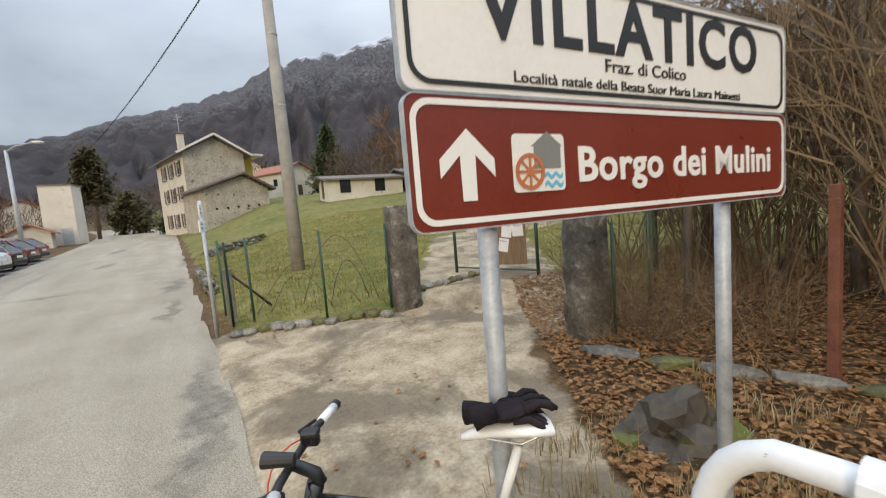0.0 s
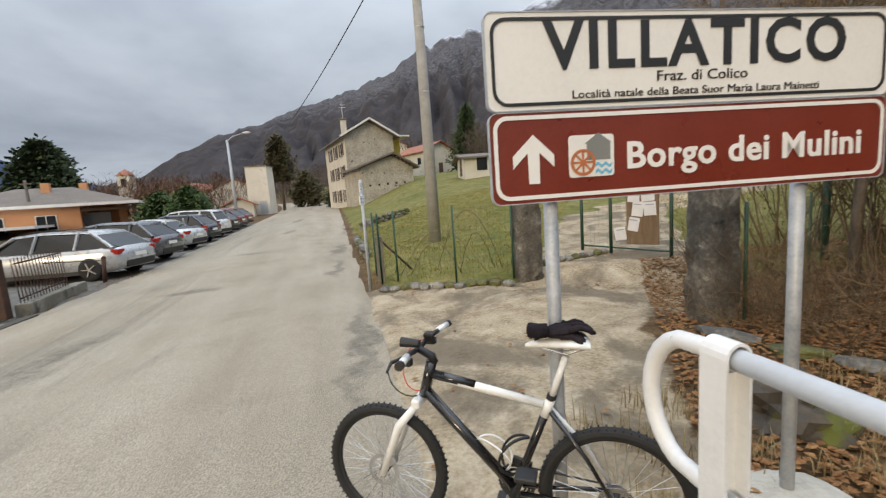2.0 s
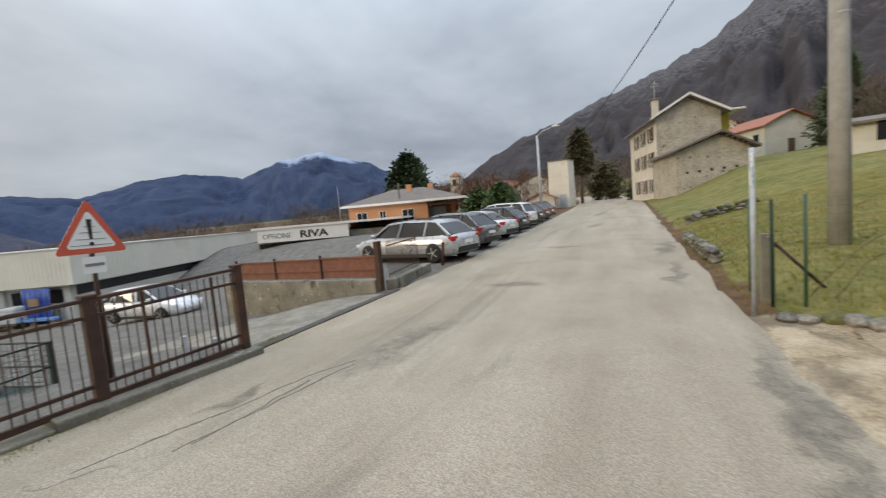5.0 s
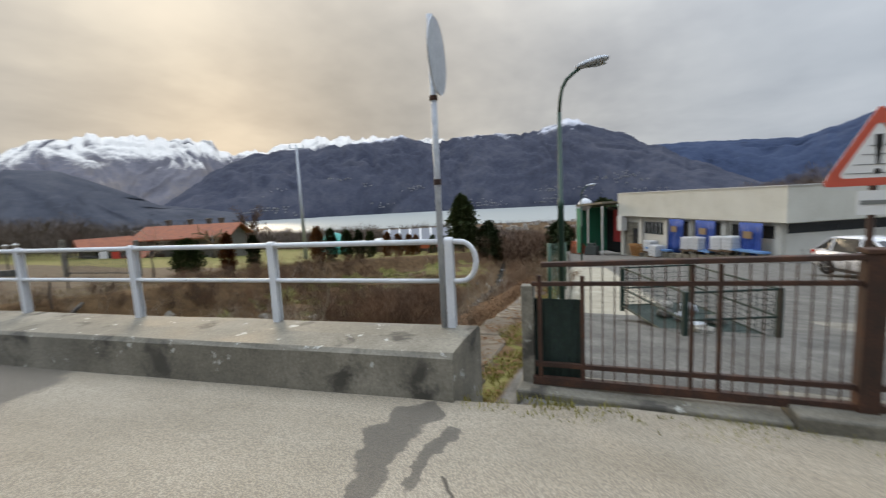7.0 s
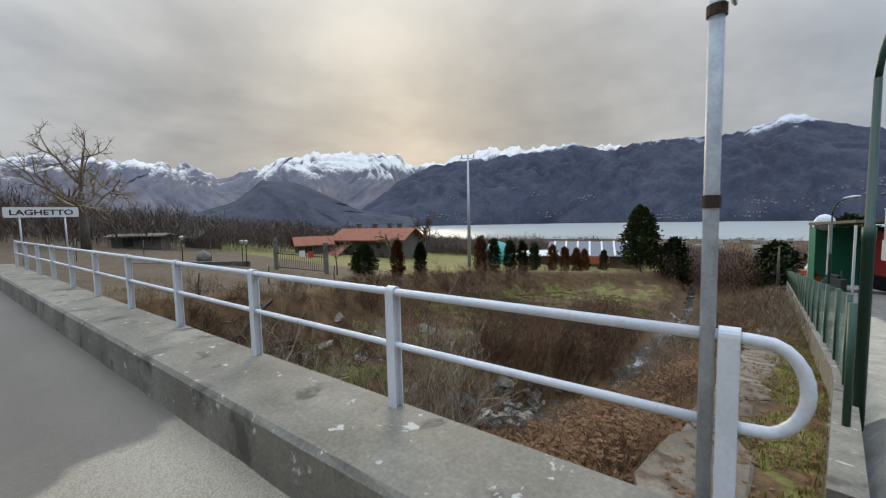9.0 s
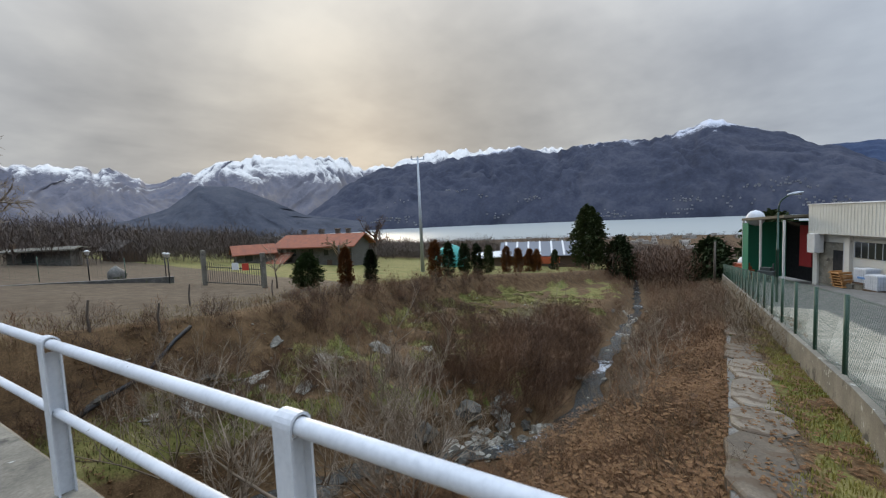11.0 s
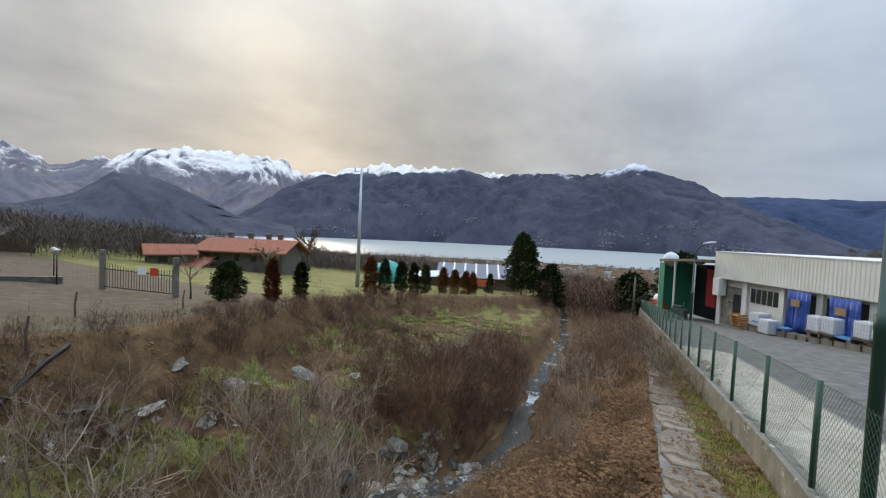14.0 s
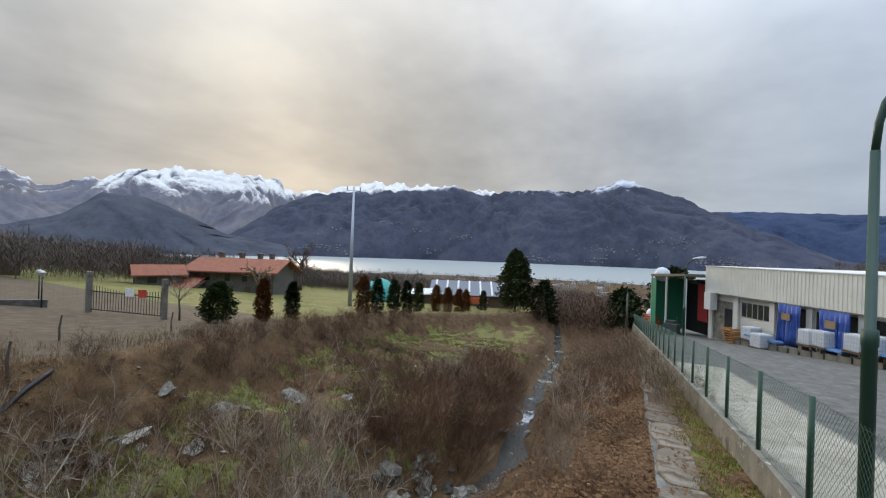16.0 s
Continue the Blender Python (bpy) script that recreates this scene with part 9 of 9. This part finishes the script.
# ---- stream ----
def make_stream():
    s, rows = Shape(), []
    xs = np.arange(-3.0, -95, -0.25)
    for x in xs:
        c, zb = float(stream_y(x)), float(bed_z(x))
        w = 0.34 + 0.10 * math.sin(x * 0.9) + 0.08 * math.sin(x * 2.3) + (0.35 if x > -9.5 else 0)
        for u in (-1, -0.5, 0, 0.5, 1):
            rows.append((x, c + u * w + 0.10 * math.sin(x * 1.3), zb + 0.09 + 0.03 * noise.noise(Vector((x * 2.5, u * 2, 0)))))
    s.add(rows, [(i * 5 + j, i * 5 + j + 1, (i + 1) * 5 + j + 1, (i + 1) * 5 + j) for i in range(len(xs) - 1) for j in range(4)])
    mat = bpy.data.materials.new("stream_water")
    mat.use_nodes = True
    tr = mat.node_tree
    b = tr.nodes["Principled BSDF"]
    co = tr.nodes.new("ShaderNodeTexCoord").outputs["Object"]
    big = wire(tr, "ShaderNodeTexNoise", {"Vector": co, "Scale": 0.55, "Detail": 3.0}).outputs[0]
    fine = wire(tr, "ShaderNodeTexNoise", {"Vector": co, "Scale": 7.0, "Detail": 6.0, "Roughness": 0.7}).outputs[0]
    foam = wire(tr, "ShaderNodeMapRange", {0: maths(tr, "ADD", maths(tr, "MULTIPLY", big, 0.65), maths(tr, "MULTIPLY", fine, 0.35)), 1: 0.57, 2: 0.66}, clamp=True).outputs[0]
    tr.links.new(mixed(tr, foam, (0.045, 0.046, 0.042, 1), (0.55, 0.58, 0.60, 1)), b.inputs["Base Color"])
    tr.links.new(maths(tr, "ADD", 0.1, maths(tr, "MULTIPLY", foam, 0.5)), b.inputs["Roughness"])
    tr.links.new(wire(tr, "ShaderNodeBump", {"Strength": 0.6, "Distance": 0.05, "Height": fine}).outputs[0], b.inputs["Normal"])
    tagged(part("stream_water", s, mat, smooth=True, kind="structure"), "shallow stream with white water over stones", "water")
    pale = surface("pale_river_stone", [(0.062, 0.054, 0.041), (0.165, 0.147, 0.115), (0.35, 0.32, 0.26)], scale=2.5, bump=0.4, bump_scale=25, per_object=0.5)
    lumps = [Shape().blob((0, 0, 0), (1, 0.75, 0.62), 200 + k, 0.75, 2).mesh("boulder") for k in range(6)]
    for me in lumps:
        me.materials.append(pale)
    r = np.random.default_rng(77)
    n = 0
    spots = [(x, float(stream_y(x)) + r.normal(0, 0.6), r.uniform(0.08, 0.24)) for x in r.uniform(-44, -6, 46)]
    spots += [(-13.4 + r.normal(0, 0.8), -6.5 + r.normal(0, 0.55), r.uniform(0.07, 0.20)) for _ in range(70)]
    spots += [(-13.3, -7.3, 0.42), (-12.5, -7.2, 0.36), (-14.1, -6.6, 0.33), (-12.1, -7.9, 0.40), (-14.9, -5.9, 0.26), (-20.5, -6.6, 0.3), (-24.0, -7.2, 0.3)]
    flat = len(spots)
    spots += [(-8.5 + r.normal(0, 0.5), -11.7 + r.normal(0, 0.3), r.uniform(0.12, 0.42)) for _ in range(20)]
    spots += [(-10.5, -10.9, 0.36), (-12.3, -12.4, 0.42), (-12.9, -12.2, 0.28), (-14.4, -11.8, 0.40), (-6.3, -12.0, 0.22), (-7.0, -11.2, 0.26), (-7.3, -11.0, 0.18), (-16.0, -11.0, 0.35), (-10.9, -12.9, 0.3)]
    spots += [(x, y, r.uniform(0.04, 0.12)) for x, y in zip(r.uniform(-34, -5.5, 150), r.uniform(-19, -7, 150)) if off_stream(x, y) > 1.2 and y > float(bank_y(x)) + 0.5]
    for x, y, q in spots:
        ob = new("boulder", lumps[n % 6])
        n += 1
        ob.matrix_basis = Matrix.Translation((x, y, stuff_at(x, y) + q * (0.08 if n > flat else 0.22))) @ pose(0, 0, 0, r.uniform(-20, 20), r.uniform(-20, 20), r.uniform(0, 360)) @ Matrix.Diagonal((q, q, q * (0.30 if n > flat else 0.9), 1))
        tagged(ob, "pale grey boulder in the stream gully", "boulder", "stream boulders")


make_stream()

# stone face and flags of the stream path
def make_path():
    s, rows, xs = Shape(), [], np.arange(-4.9, -46, -0.6)
    for x in xs:
        z, e = float(path_z(x)), float(path_edge(x))
        w = 0.03 * noise.noise(Vector((x * 1.3, 0, 5)))
        rows += [(x, e - 0.10 + w, z - 2.0), (x, e - 0.02 + w, z - 0.03), (x, e + 0.30, z - 0.03), (x, e + 0.30, z - 2.0)]
    s.add(rows, [(i * 4 + j, i * 4 + (j + 1) % 4, (i + 1) * 4 + (j + 1) % 4, (i + 1) * 4 + j) for i in range(len(xs) - 1) for j in range(4)])
    wall = tagged(part("wall_path", s, stone, kind="structure"), "rough stone wall that carries the path", "wall")
    flag = surface("worn_path_flags", [(0.075, 0.056, 0.037), (0.135, 0.105, 0.074), (0.24, 0.20, 0.15)], scale=1.7, bump=0.6, bump_scale=26, per_object=0.25, spots=[((0.085, 0.055, 0.032), 2.6, 0.53, 0.08), ((0.11, 0.12, 0.035), 1.4, 0.62, 0.08)])
    r = np.random.default_rng(91)
    x = -5.0
    while x > -30:
        l = r.uniform(1.0, 2.2)
        w = r.uniform(0.58, 0.80)
        if r.random() > 0.08:
            e = float(path_edge(x - l / 2)) - r.uniform(-0.03, 0.09)
            n = 12
            ring = []
            for k in range(n):
                u = 2 * math.pi * k / n
                c, q = math.cos(u), math.sin(u)
                m = max(abs(c), abs(q))
                ring.append((c / m * l * 0.49 + r.normal(0, 0.02), q / m * w * 0.5 + r.normal(0, 0.022)))
            sh, t = Shape(), r.uniform(0.022, 0.034)
            pts = [(px, py, -0.10) for px, py in ring] + [(px, py, t - 0.018) for px, py in ring] + [(px * 0.965, py * 0.93, t + r.normal(0, 0.004)) for px, py in ring] + [(0, 0, t + 0.004)]
            sh.add(pts, [(k, (k + 1) % n, n + (k + 1) % n, n + k) for k in range(n)] + [(n + k, n + (k + 1) % n, 2 * n + (k + 1) % n, 2 * n + k) for k in range(n)] + [(2 * n + k, 2 * n + (k + 1) % n, 3 * n) for k in range(n)])
            ob = part("flagstone", sh, flag, wall)
            ob.matrix_basis = pose(x - l / 2, e + w / 2, float(path_z(x - l / 2)), 0, -7.1, 3.0 + r.normal(0, 1.5))
        x -= l + 0.02


make_path()
# leaning limb of the sapling that hangs over the stream
_lt = thing("leaning_sapling", "crooked grey sapling with one limb leaning over the water", "tree", m=pose(-7.7, -8.9, stuff_at(-7.7, -8.9)))
part("limb", Shape().tube([(0, 0, -0.1), (-0.05, 0.15, 0.35), (0.0, 0.1, 0.95), (0.1, -0.1, 1.5), (0.15, -0.3, 2.1)], [0.05, 0.045, 0.035, 0.02, 0.006], 7), twig_grey, _lt, smooth=True)
part("limb", Shape().tube([(-0.9, 1.5, -0.5), (-0.55, 1.05, 0.15), (-0.2, 0.65, 0.55), (0.1, 0.1, 0.9), (0.3, -0.25, 1.2), (0.3, -0.7, 1.75)], [0.045, 0.04, 0.034, 0.026, 0.016, 0.005], 7), twig_grey, _lt, smooth=True)
part("limb", Shape().tube([(-0.45, 0.95, 0.3), (-0.75, 0.9, 0.7), (-0.85, 0.75, 1.25)], [0.016, 0.012, 0.004], 5), twig_grey, _lt, smooth=True)
# old black pipe across the terrace
_pp = [Vector((x, y, stuff_at(x, y) + 0.07)) for x, y in ((-5.8, -11.7), (-6.5, -12.0), (-7.3, -12.3), (-8.1, -12.7), (-8.6, -13.0))]
tagged(part("drain_pipe", Shape().tube(_pp, 0.05, 8), black_matt, smooth=True), "old black plastic pipe lying on the gully terrace", "pipe")

# ---- field side: posts, gate, lamps, sign ----
for _x, _y in ((-7.89, -12.98), (-6.56, -13.21), (-9.71, -15.9), (-13.3, -17.06)):
    _q = new("fence_stake", Shape().tube([(0, 0, -0.1), (0.02, 0, 0.35), (-0.02, 0.03, 0.72)], [0.032, 0.028, 0.022], 6).mesh("fence_stake"))
    _q.data.materials.append(bark)
    _q.matrix_basis = at_ground0(_x, _y)
    tagged(_q, "weathered dark wooden stake at the field edge", "stake", "field stakes")


def make_lane_gate():
    a, b = Vector(foot(-13.28, -23.49)), Vector(foot(-14.89, -20.59))
    ob = thing("estate_gate", "grey metal bar gate between two posts", "gate", m=Matrix.Translation(a))
    d = b - a
    for p in (Vector((0, 0, 0)), d):
        part("post", Shape().box(p + Vector((0, 0, 0.85)), (0.2, 0.2, 1.9)), concrete, ob, bevel=0.02)
    for k in range(26):
        p = d * ((k + 0.7) / 27)
        part("bar", Shape().tube([p + Vector((0, 0, 0.1)), p + Vector((0, 0, 1.0 + 0.5 * abs(k / 26 - 0.5)))], 0.014, 5), black_matt, ob)
    for z in (0.15, 0.95):
        part("rail", Shape().tube([Vector((0, 0, z)), d + Vector((0, 0, z))], 0.025, 6), black_matt, ob)
    for u, c in ((0.55, sign_white), (0.72, red_paint)):
        part("notice_plate", Shape().box(d * u + Vector((0.05, 0, 1.05)), (0.03, 0.35, 0.35), pose(0, 0, 0, 0, 0, 30)), c, ob)


make_lane_gate()
for _x, _y in ((-12.27, -25.25), (-9.68, -28.39), (-13.35, -29.0)):
    _q = thing("garden_lamp", "small black garden lamp with a white shade", "lamp", "garden lamps", at_ground0(_x, _y))
    part("pole", Shape().tube([(0, 0, -0.05), (0, 0, 1.35)], 0.03, 8), black_matt, _q, smooth=True)
    part("shade", Shape().lathe([(0.02, 1.35), (0.09, 1.40), (0.10, 1.52), (0.17, 1.54), (0.05, 1.62), (0, 1.63)], 12), white_trim, _q, smooth=True)
make_mesh_fence("wire_fence", "green wire fence along the far side of the field", [foot(-2.0, -31.0), foot(-5.0, -30.5), foot(-8.0, -29.8), foot(-11.0, -27.5), foot(-13.28, -23.7)], 1.3, fence_green, step=0.2)
_bl = new("field_boulder", Shape().blob((0, 0, 0.3), (0.42, 0.36, 0.5), 12, 0.25, 2).mesh("field_boulder", True))
_bl.data.materials.append(stone)
_bl.matrix_basis = at_ground0(-10.88, -28.6)
tagged(_bl, "upright grey boulder at the field edge", "boulder")
_lw = Shape().beam((-1.0, -30.6, stuff_at(-1, -30.6) + 0.15), (-12.6, -25.6, stuff_at(-12.6, -25.6) + 0.15), 0.3, 0.4)
tagged(part("wall_field", _lw, stone, kind="structure"), "low stone wall along the field", "wall")


def make_village_sign():
    ob = thing("village_sign", "white village name sign on two posts", "road sign", m=pose(-3.7, -26.0, -0.45, 0, 0, 178))
    for x in (-0.75, 0.75):
        part("post", Shape().tube([(x, 0.05, -0.2), (x, 0.05, 2.9)], 0.035, 8), galvanised, ob, smooth=True)
    p = part("panel", Shape().prism(rounded(2.5, 0.46, 0.05), 0.02, Matrix.Translation((0, 0.01, 2.7)) @ UPRIGHT), sign_white, ob)
    lettering("LAGHETTO", 0.34, sign_black, Matrix.Translation((0, -0.012, 2.58)) @ UPRIGHT, p, width=2.1, weight=0.008)


make_village_sign()

# ---- parked cars ----
tyre_mat, rim_mat = black_rubber, paint("alloy_rim", (0.42, 0.42, 0.43), 0.35, metal=0.7)
car_glass = paint("tinted_car_glass", (0.012, 0.014, 0.016), 0.05, spec=0.6)
tail_red = paint("red_tail_lamp", (0.38, 0.015, 0.012), 0.2)
lamp_clear = paint("clear_headlamp", (0.62, 0.64, 0.66), 0.12)


def make_car(label, colour, length, height, style, m):
    """style: estate, hatch, sedan or suv. Forward is +x."""
    body_mat = paint("car_paint", colour, 0.28, metal=0.25, coat=0.7)
    ob = thing("car", label, "car", "parked cars", m)
    L, W = length, 1.78
    belt, hood = height * 0.64, height * 0.60
    st = [(-L / 2, 0.62, 0.40, belt * 0.72), (-L / 2 + 0.10, 0.84, 0.26, belt * 0.96), (-L / 2 + 0.5, 0.89, 0.22, belt), (-0.6, 0.89, 0.22, belt), (0.5, 0.89, 0.22, belt * 0.98), (L / 2 - 1.15, 0.88, 0.22, hood * 1.04), (L / 2 - 0.45, 0.84, 0.22, hood * 0.92), (L / 2 - 0.12, 0.72, 0.26, hood * 0.74), (L / 2, 0.52, 0.34, hood * 0.56)]
    rows = []
    for x, w, z0, z1 in st:
        half = [(w * 0.86, z0), (w * 0.97, z0 + 0.10), (w, z0 + (z1 - z0) * 0.45), (w * 0.985, z0 + (z1 - z0) * 0.80), (w * 0.90, z1), (w * 0.45, z1 + 0.03)]
        rows += [(x, y, z) for y, z in half] + [(x, -y, z) for y, z in reversed(half)]
    n = 12
    body = part("body", Shape().add(rows, [(i * n + j, i * n + (j + 1) % n, (i + 1) * n + (j + 1) % n, (i + 1) * n + j) for i in range(len(st) - 1) for j in range(n)] + [tuple(reversed(range(n))), tuple(range((len(st) - 1) * n, len(st) * n))]), body_mat, ob, smooth=True)
    back = {"estate": (-L / 2 + 0.18, -L / 2 + 0.85), "suv": (-L / 2 + 0.12, -L / 2 + 0.5), "hatch": (-L / 2 + 0.15, -L / 2 + 0.75), "sedan": (-L / 2 + 0.65, -L / 2 + 1.35)}[style]
    front = (L / 2 - 1.05, L / 2 - 1.85)
    cab = [(back[0], 0.80, belt - 0.02, 0.62, belt), (back[1], 0.82, belt - 0.02, 0.62, height - 0.06), (-0.2, 0.83, belt - 0.02, 0.64, height), (front[1], 0.82, belt - 0.02, 0.60, height - 0.05), (front[0], 0.78, belt - 0.03, 0.70, belt - 0.02)]
    rows = []
    for x, w0, z0, w1, z1 in cab:
        rows += [(x, w0, z0), (x, w1 * 1.03, z0 + (z1 - z0) * 0.88), (x, w1 * 0.9, z1), (x, -w1 * 0.9, z1), (x, -w1 * 1.03, z0 + (z1 - z0) * 0.88), (x, -w0, z0)]
    part("glazing", Shape().add(rows, [(i * 6 + j, i * 6 + (j + 1) % 6, (i + 1) * 6 + (j + 1) % 6, (i + 1) * 6 + j) for i in range(4) for j in range(6)] + [tuple(reversed(range(6))), tuple(range(24, 30))]), car_glass, body)
    roof = []
    for x, w1, z1 in ((back[1] - 0.12, 0.60, height - 0.09), (back[1] + 0.2, 0.64, height - 0.02), (-0.2, 0.66, height + 0.015), (front[1] + 0.05, 0.62, height - 0.045)):
        roof += [(x, w1, z1 - 0.06), (x, w1 * 0.9, z1 + 0.01), (x, -w1 * 0.9, z1 + 0.01), (x, -w1, z1 - 0.06)]
    part("roof", Shape().add(roof, [(i * 4 + j, i * 4 + j + 1, (i + 1) * 4 + j + 1, (i + 1) * 4 + j) for i in range(3) for j in range(3)] + [(3, 2, 1, 0), (12, 13, 14, 15)]), body_mat, body, smooth=True)
    for sy in (-1, 1):
        for a, b in (((front[0] - 0.02, 0.79 * sy, belt - 0.02), (front[1] + 0.02, 0.63 * sy, height - 0.06)), ((0.0, 0.84 * sy, belt - 0.02), (-0.1, 0.665 * sy, height - 0.03)), ((-1.15, 0.83 * sy, belt - 0.02), (-1.2, 0.65 * sy, height - 0.05)), ((back[0] + 0.04, 0.81 * sy, belt - 0.02), (back[1], 0.63 * sy, height - 0.07))):
            part("pillar", Shape().beam(a, b, 0.07, 0.05), body_mat, body)
        part("door_mirror", Shape().blob((front[0] - 0.25, 0.98 * sy, belt + 0.06), (0.09, 0.11, 0.07), 1, 0.05, 2), body_mat, body, smooth=True)
        part("tail_lamp", Shape().box((-L / 2 + 0.16, 0.70 * sy, belt * 0.84), (0.22, 0.28, 0.16)), tail_red, body, bevel=0.03)
        part("headlamp", Shape().box((L / 2 - 0.30, 0.68 * sy, hood * 0.72), (0.30, 0.24, 0.14)), lamp_clear, body, bevel=0.03)
        part("door_handle", Shape().box((-0.55, 0.89 * sy, belt * 0.86), (0.18, 0.03, 0.03)), body_mat, body)
        part("sill", Shape().box((0, 0.86 * sy, 0.24), (L * 0.52, 0.06, 0.10)), black_matt, body)
    part("bumper", Shape().box((-L / 2 + 0.04, 0, 0.40), (0.10, 1.25, 0.20)), black_matt, body, bevel=0.03)
    part("number_plate", Shape().box((-L / 2 + 0.02, 0, belt * 0.70), (0.06, 0.50, 0.11)), sign_white, body)
    part("rear_window", Shape().add([(back[0] - 0.01, -0.66, belt), (back[0] - 0.01, 0.66, belt), (back[1] - 0.04, 0.55, height - 0.12), (back[1] - 0.04, -0.55, height - 0.12)], [(0, 1, 2, 3)]), car_glass, body)
    for x in (-L / 2 + 0.85, L / 2 - 0.88):
        for sy in (-1, 1):
            w = part("wheel", Shape().lathe([(0.20, -0.10), (0.30, -0.10), (0.325, -0.06), (0.325, 0.06), (0.30, 0.10), (0.20, 0.10)], 24, pose(x, 0.82 * sy, 0.325, 90)), tyre_mat, ob, "black tyre", smooth=True)
            # Black disc in place of the shade seen between the spokes.
            hub = Shape().lathe([(0.215, -0.01), (0.215, 0.01), (0.0, 0.012)], 20, pose(x, 0.905 * sy, 0.325, -90 * sy))
            part("rim", hub, inside_shade, w)
            sp = Shape()
            for k in range(5):
                a = k * 2 * math.pi / 5
                sp.beam((x, 0.925 * sy, 0.325), (x + 0.205 * math.cos(a), 0.925 * sy, 0.325 + 0.205 * math.sin(a)), 0.02, 0.055, (0, 1, 0))
            part("spokes", sp, rim_mat, w)
    if style in ("estate", "suv"):
        for sy in (-1, 1):
            part("roof_rail", Shape().tube([(back[1] + 0.1, 0.58 * sy, height), (0, 0.60 * sy, height + 0.06), (front[1] - 0.1, 0.57 * sy, height)], 0.014, 6), black_matt, body)
    return ob


for y, label, colour, length, height, style in (
        (13.5, "silver estate car parked with its tail to the road", (0.42, 0.43, 0.44), 4.75, 1.42, "estate"),
        (16.3, "dark grey hatchback parked beside the road", (0.10, 0.105, 0.11), 4.3, 1.50, "hatch"),
        (19.8, "pale silver saloon car parked beside the road", (0.50, 0.51, 0.50), 4.4, 1.42, "sedan"),
        (22.6, "dark blue hatchback parked beside the road", (0.03, 0.035, 0.05), 4.2, 1.48, "hatch"),
        (25.3, "white tall car parked beside the road", (0.66, 0.66, 0.66), 4.5, 1.62, "suv"),
        (28.0, "black hatchback parked beside the road", (0.015, 0.015, 0.017), 4.1, 1.48, "hatch"),
        (30.8, "dark red hatchback parked beside the road", (0.10, 0.014, 0.016), 4.2, 1.50, "hatch"),
        (33.5, "dark red hatchback at the end of the row", (0.12, 0.015, 0.016), 4.1, 1.48, "hatch")):
    make_car(label, colour, length, height, style, pose(float(road_left(y)) + 0.0 - length / 2, y + 0.1, float(road_z(y)) - 0.035, 0, 0, 174))
make_car("white car standing in the works yard", (0.66, 0.66, 0.67), 4.2, 1.5, "hatch", pose(-21.0, 10.6, stuff_at(-21.0, 10.6), 0, 0, 20))

# ---- far villages on the opposite shore ----
def make_villages():
    s, r = Shape(), np.random.default_rng(3)
    vs = front.data.vertices
    for _ in range(26):
        col, row, many = r.uniform(30, 350), r.choice([2, 3, 4, 6, 9, 12, 16], p=[0.2, 0.2, 0.17, 0.15, 0.13, 0.1, 0.05]), r.integers(5, 16)
        for _ in range(many):
            c, q = int(np.clip(col + r.normal(0, 5), 1, 398)), int(np.clip(row + r.normal(0, 0.7), 1, 40))
            o = vs[q * 400 + c].co.lerp(vs[q * 400 + c + 1].co, r.random())
            s.box((o.x, o.y, o.z + 4), (r.uniform(6, 14), r.uniform(6, 14), r.uniform(7, 12)))
    # House walls dulled to grey: distance haze is in their colour.
    tagged(part("far_village", s, surface("hazy_house_walls", [(0.16, 0.16, 0.17), (0.25, 0.245, 0.25), (0.34, 0.33, 0.33)], scale=0.02, bump=0), kind="stuff"), "scattered pale houses on the far shore", "houses")


make_villages()


def make_shore_houses():
    s, r = Shape(), np.random.default_rng(12)
    for x, y in shore(170, 420, 1280, 86, 148, 56):
        w, l, h = r.uniform(7, 12), r.uniform(8, 16), r.uniform(5, 8)
        z = stuff_at(x, y)
        s.box((x, y, z + h / 2), (w, l, h))
    tagged(part("shore_village", s, surface("shore_house_walls", [(0.26, 0.23, 0.20), (0.38, 0.35, 0.31), (0.48, 0.45, 0.41)], scale=0.02, bump=0), kind="stuff"), "small pale houses along the near lake shore", "houses")


make_shore_houses()


def make_trailer():
    x, y = -64.0, -27.0
    ob = thing("tank_trailer", "orange farm trailer standing beside the striped shed", "trailer", m=pose(x, y, stuff_at(x, y), 0, 0, 100))
    orange = paint("faded_orange_paint", (0.42, 0.085, 0.03), 0.5)
    part("bed", Shape().box((0, 0, 0.95), (4.2, 1.9, 0.22)), orange, ob, bevel=0.03)
    for sy in (-0.93, 0.93):
        part("side_board", Shape().box((0, sy, 1.38), (4.2, 0.06, 0.66)), orange, ob, bevel=0.01)
    for sx in (-2.07, 2.07):
        part("end_board", Shape().box((sx, 0, 1.38), (0.06, 1.8, 0.66)), orange, ob, bevel=0.01)
    for sx in (-1.1, 1.1):
        for sy in (-0.8, 0.8):
            part("wheel", Shape().lathe([(0.2, -0.12), (0.42, -0.12), (0.46, 0), (0.42, 0.12), (0.2, 0.12)], 18, pose(sx, sy, 0.46, 90)), black_rubber, ob, smooth=True)
    part("drawbar", Shape().tube([(2.1, 0, 0.9), (3.4, 0, 0.55)], 0.06, 8), rust, ob, smooth=True)


make_trailer()
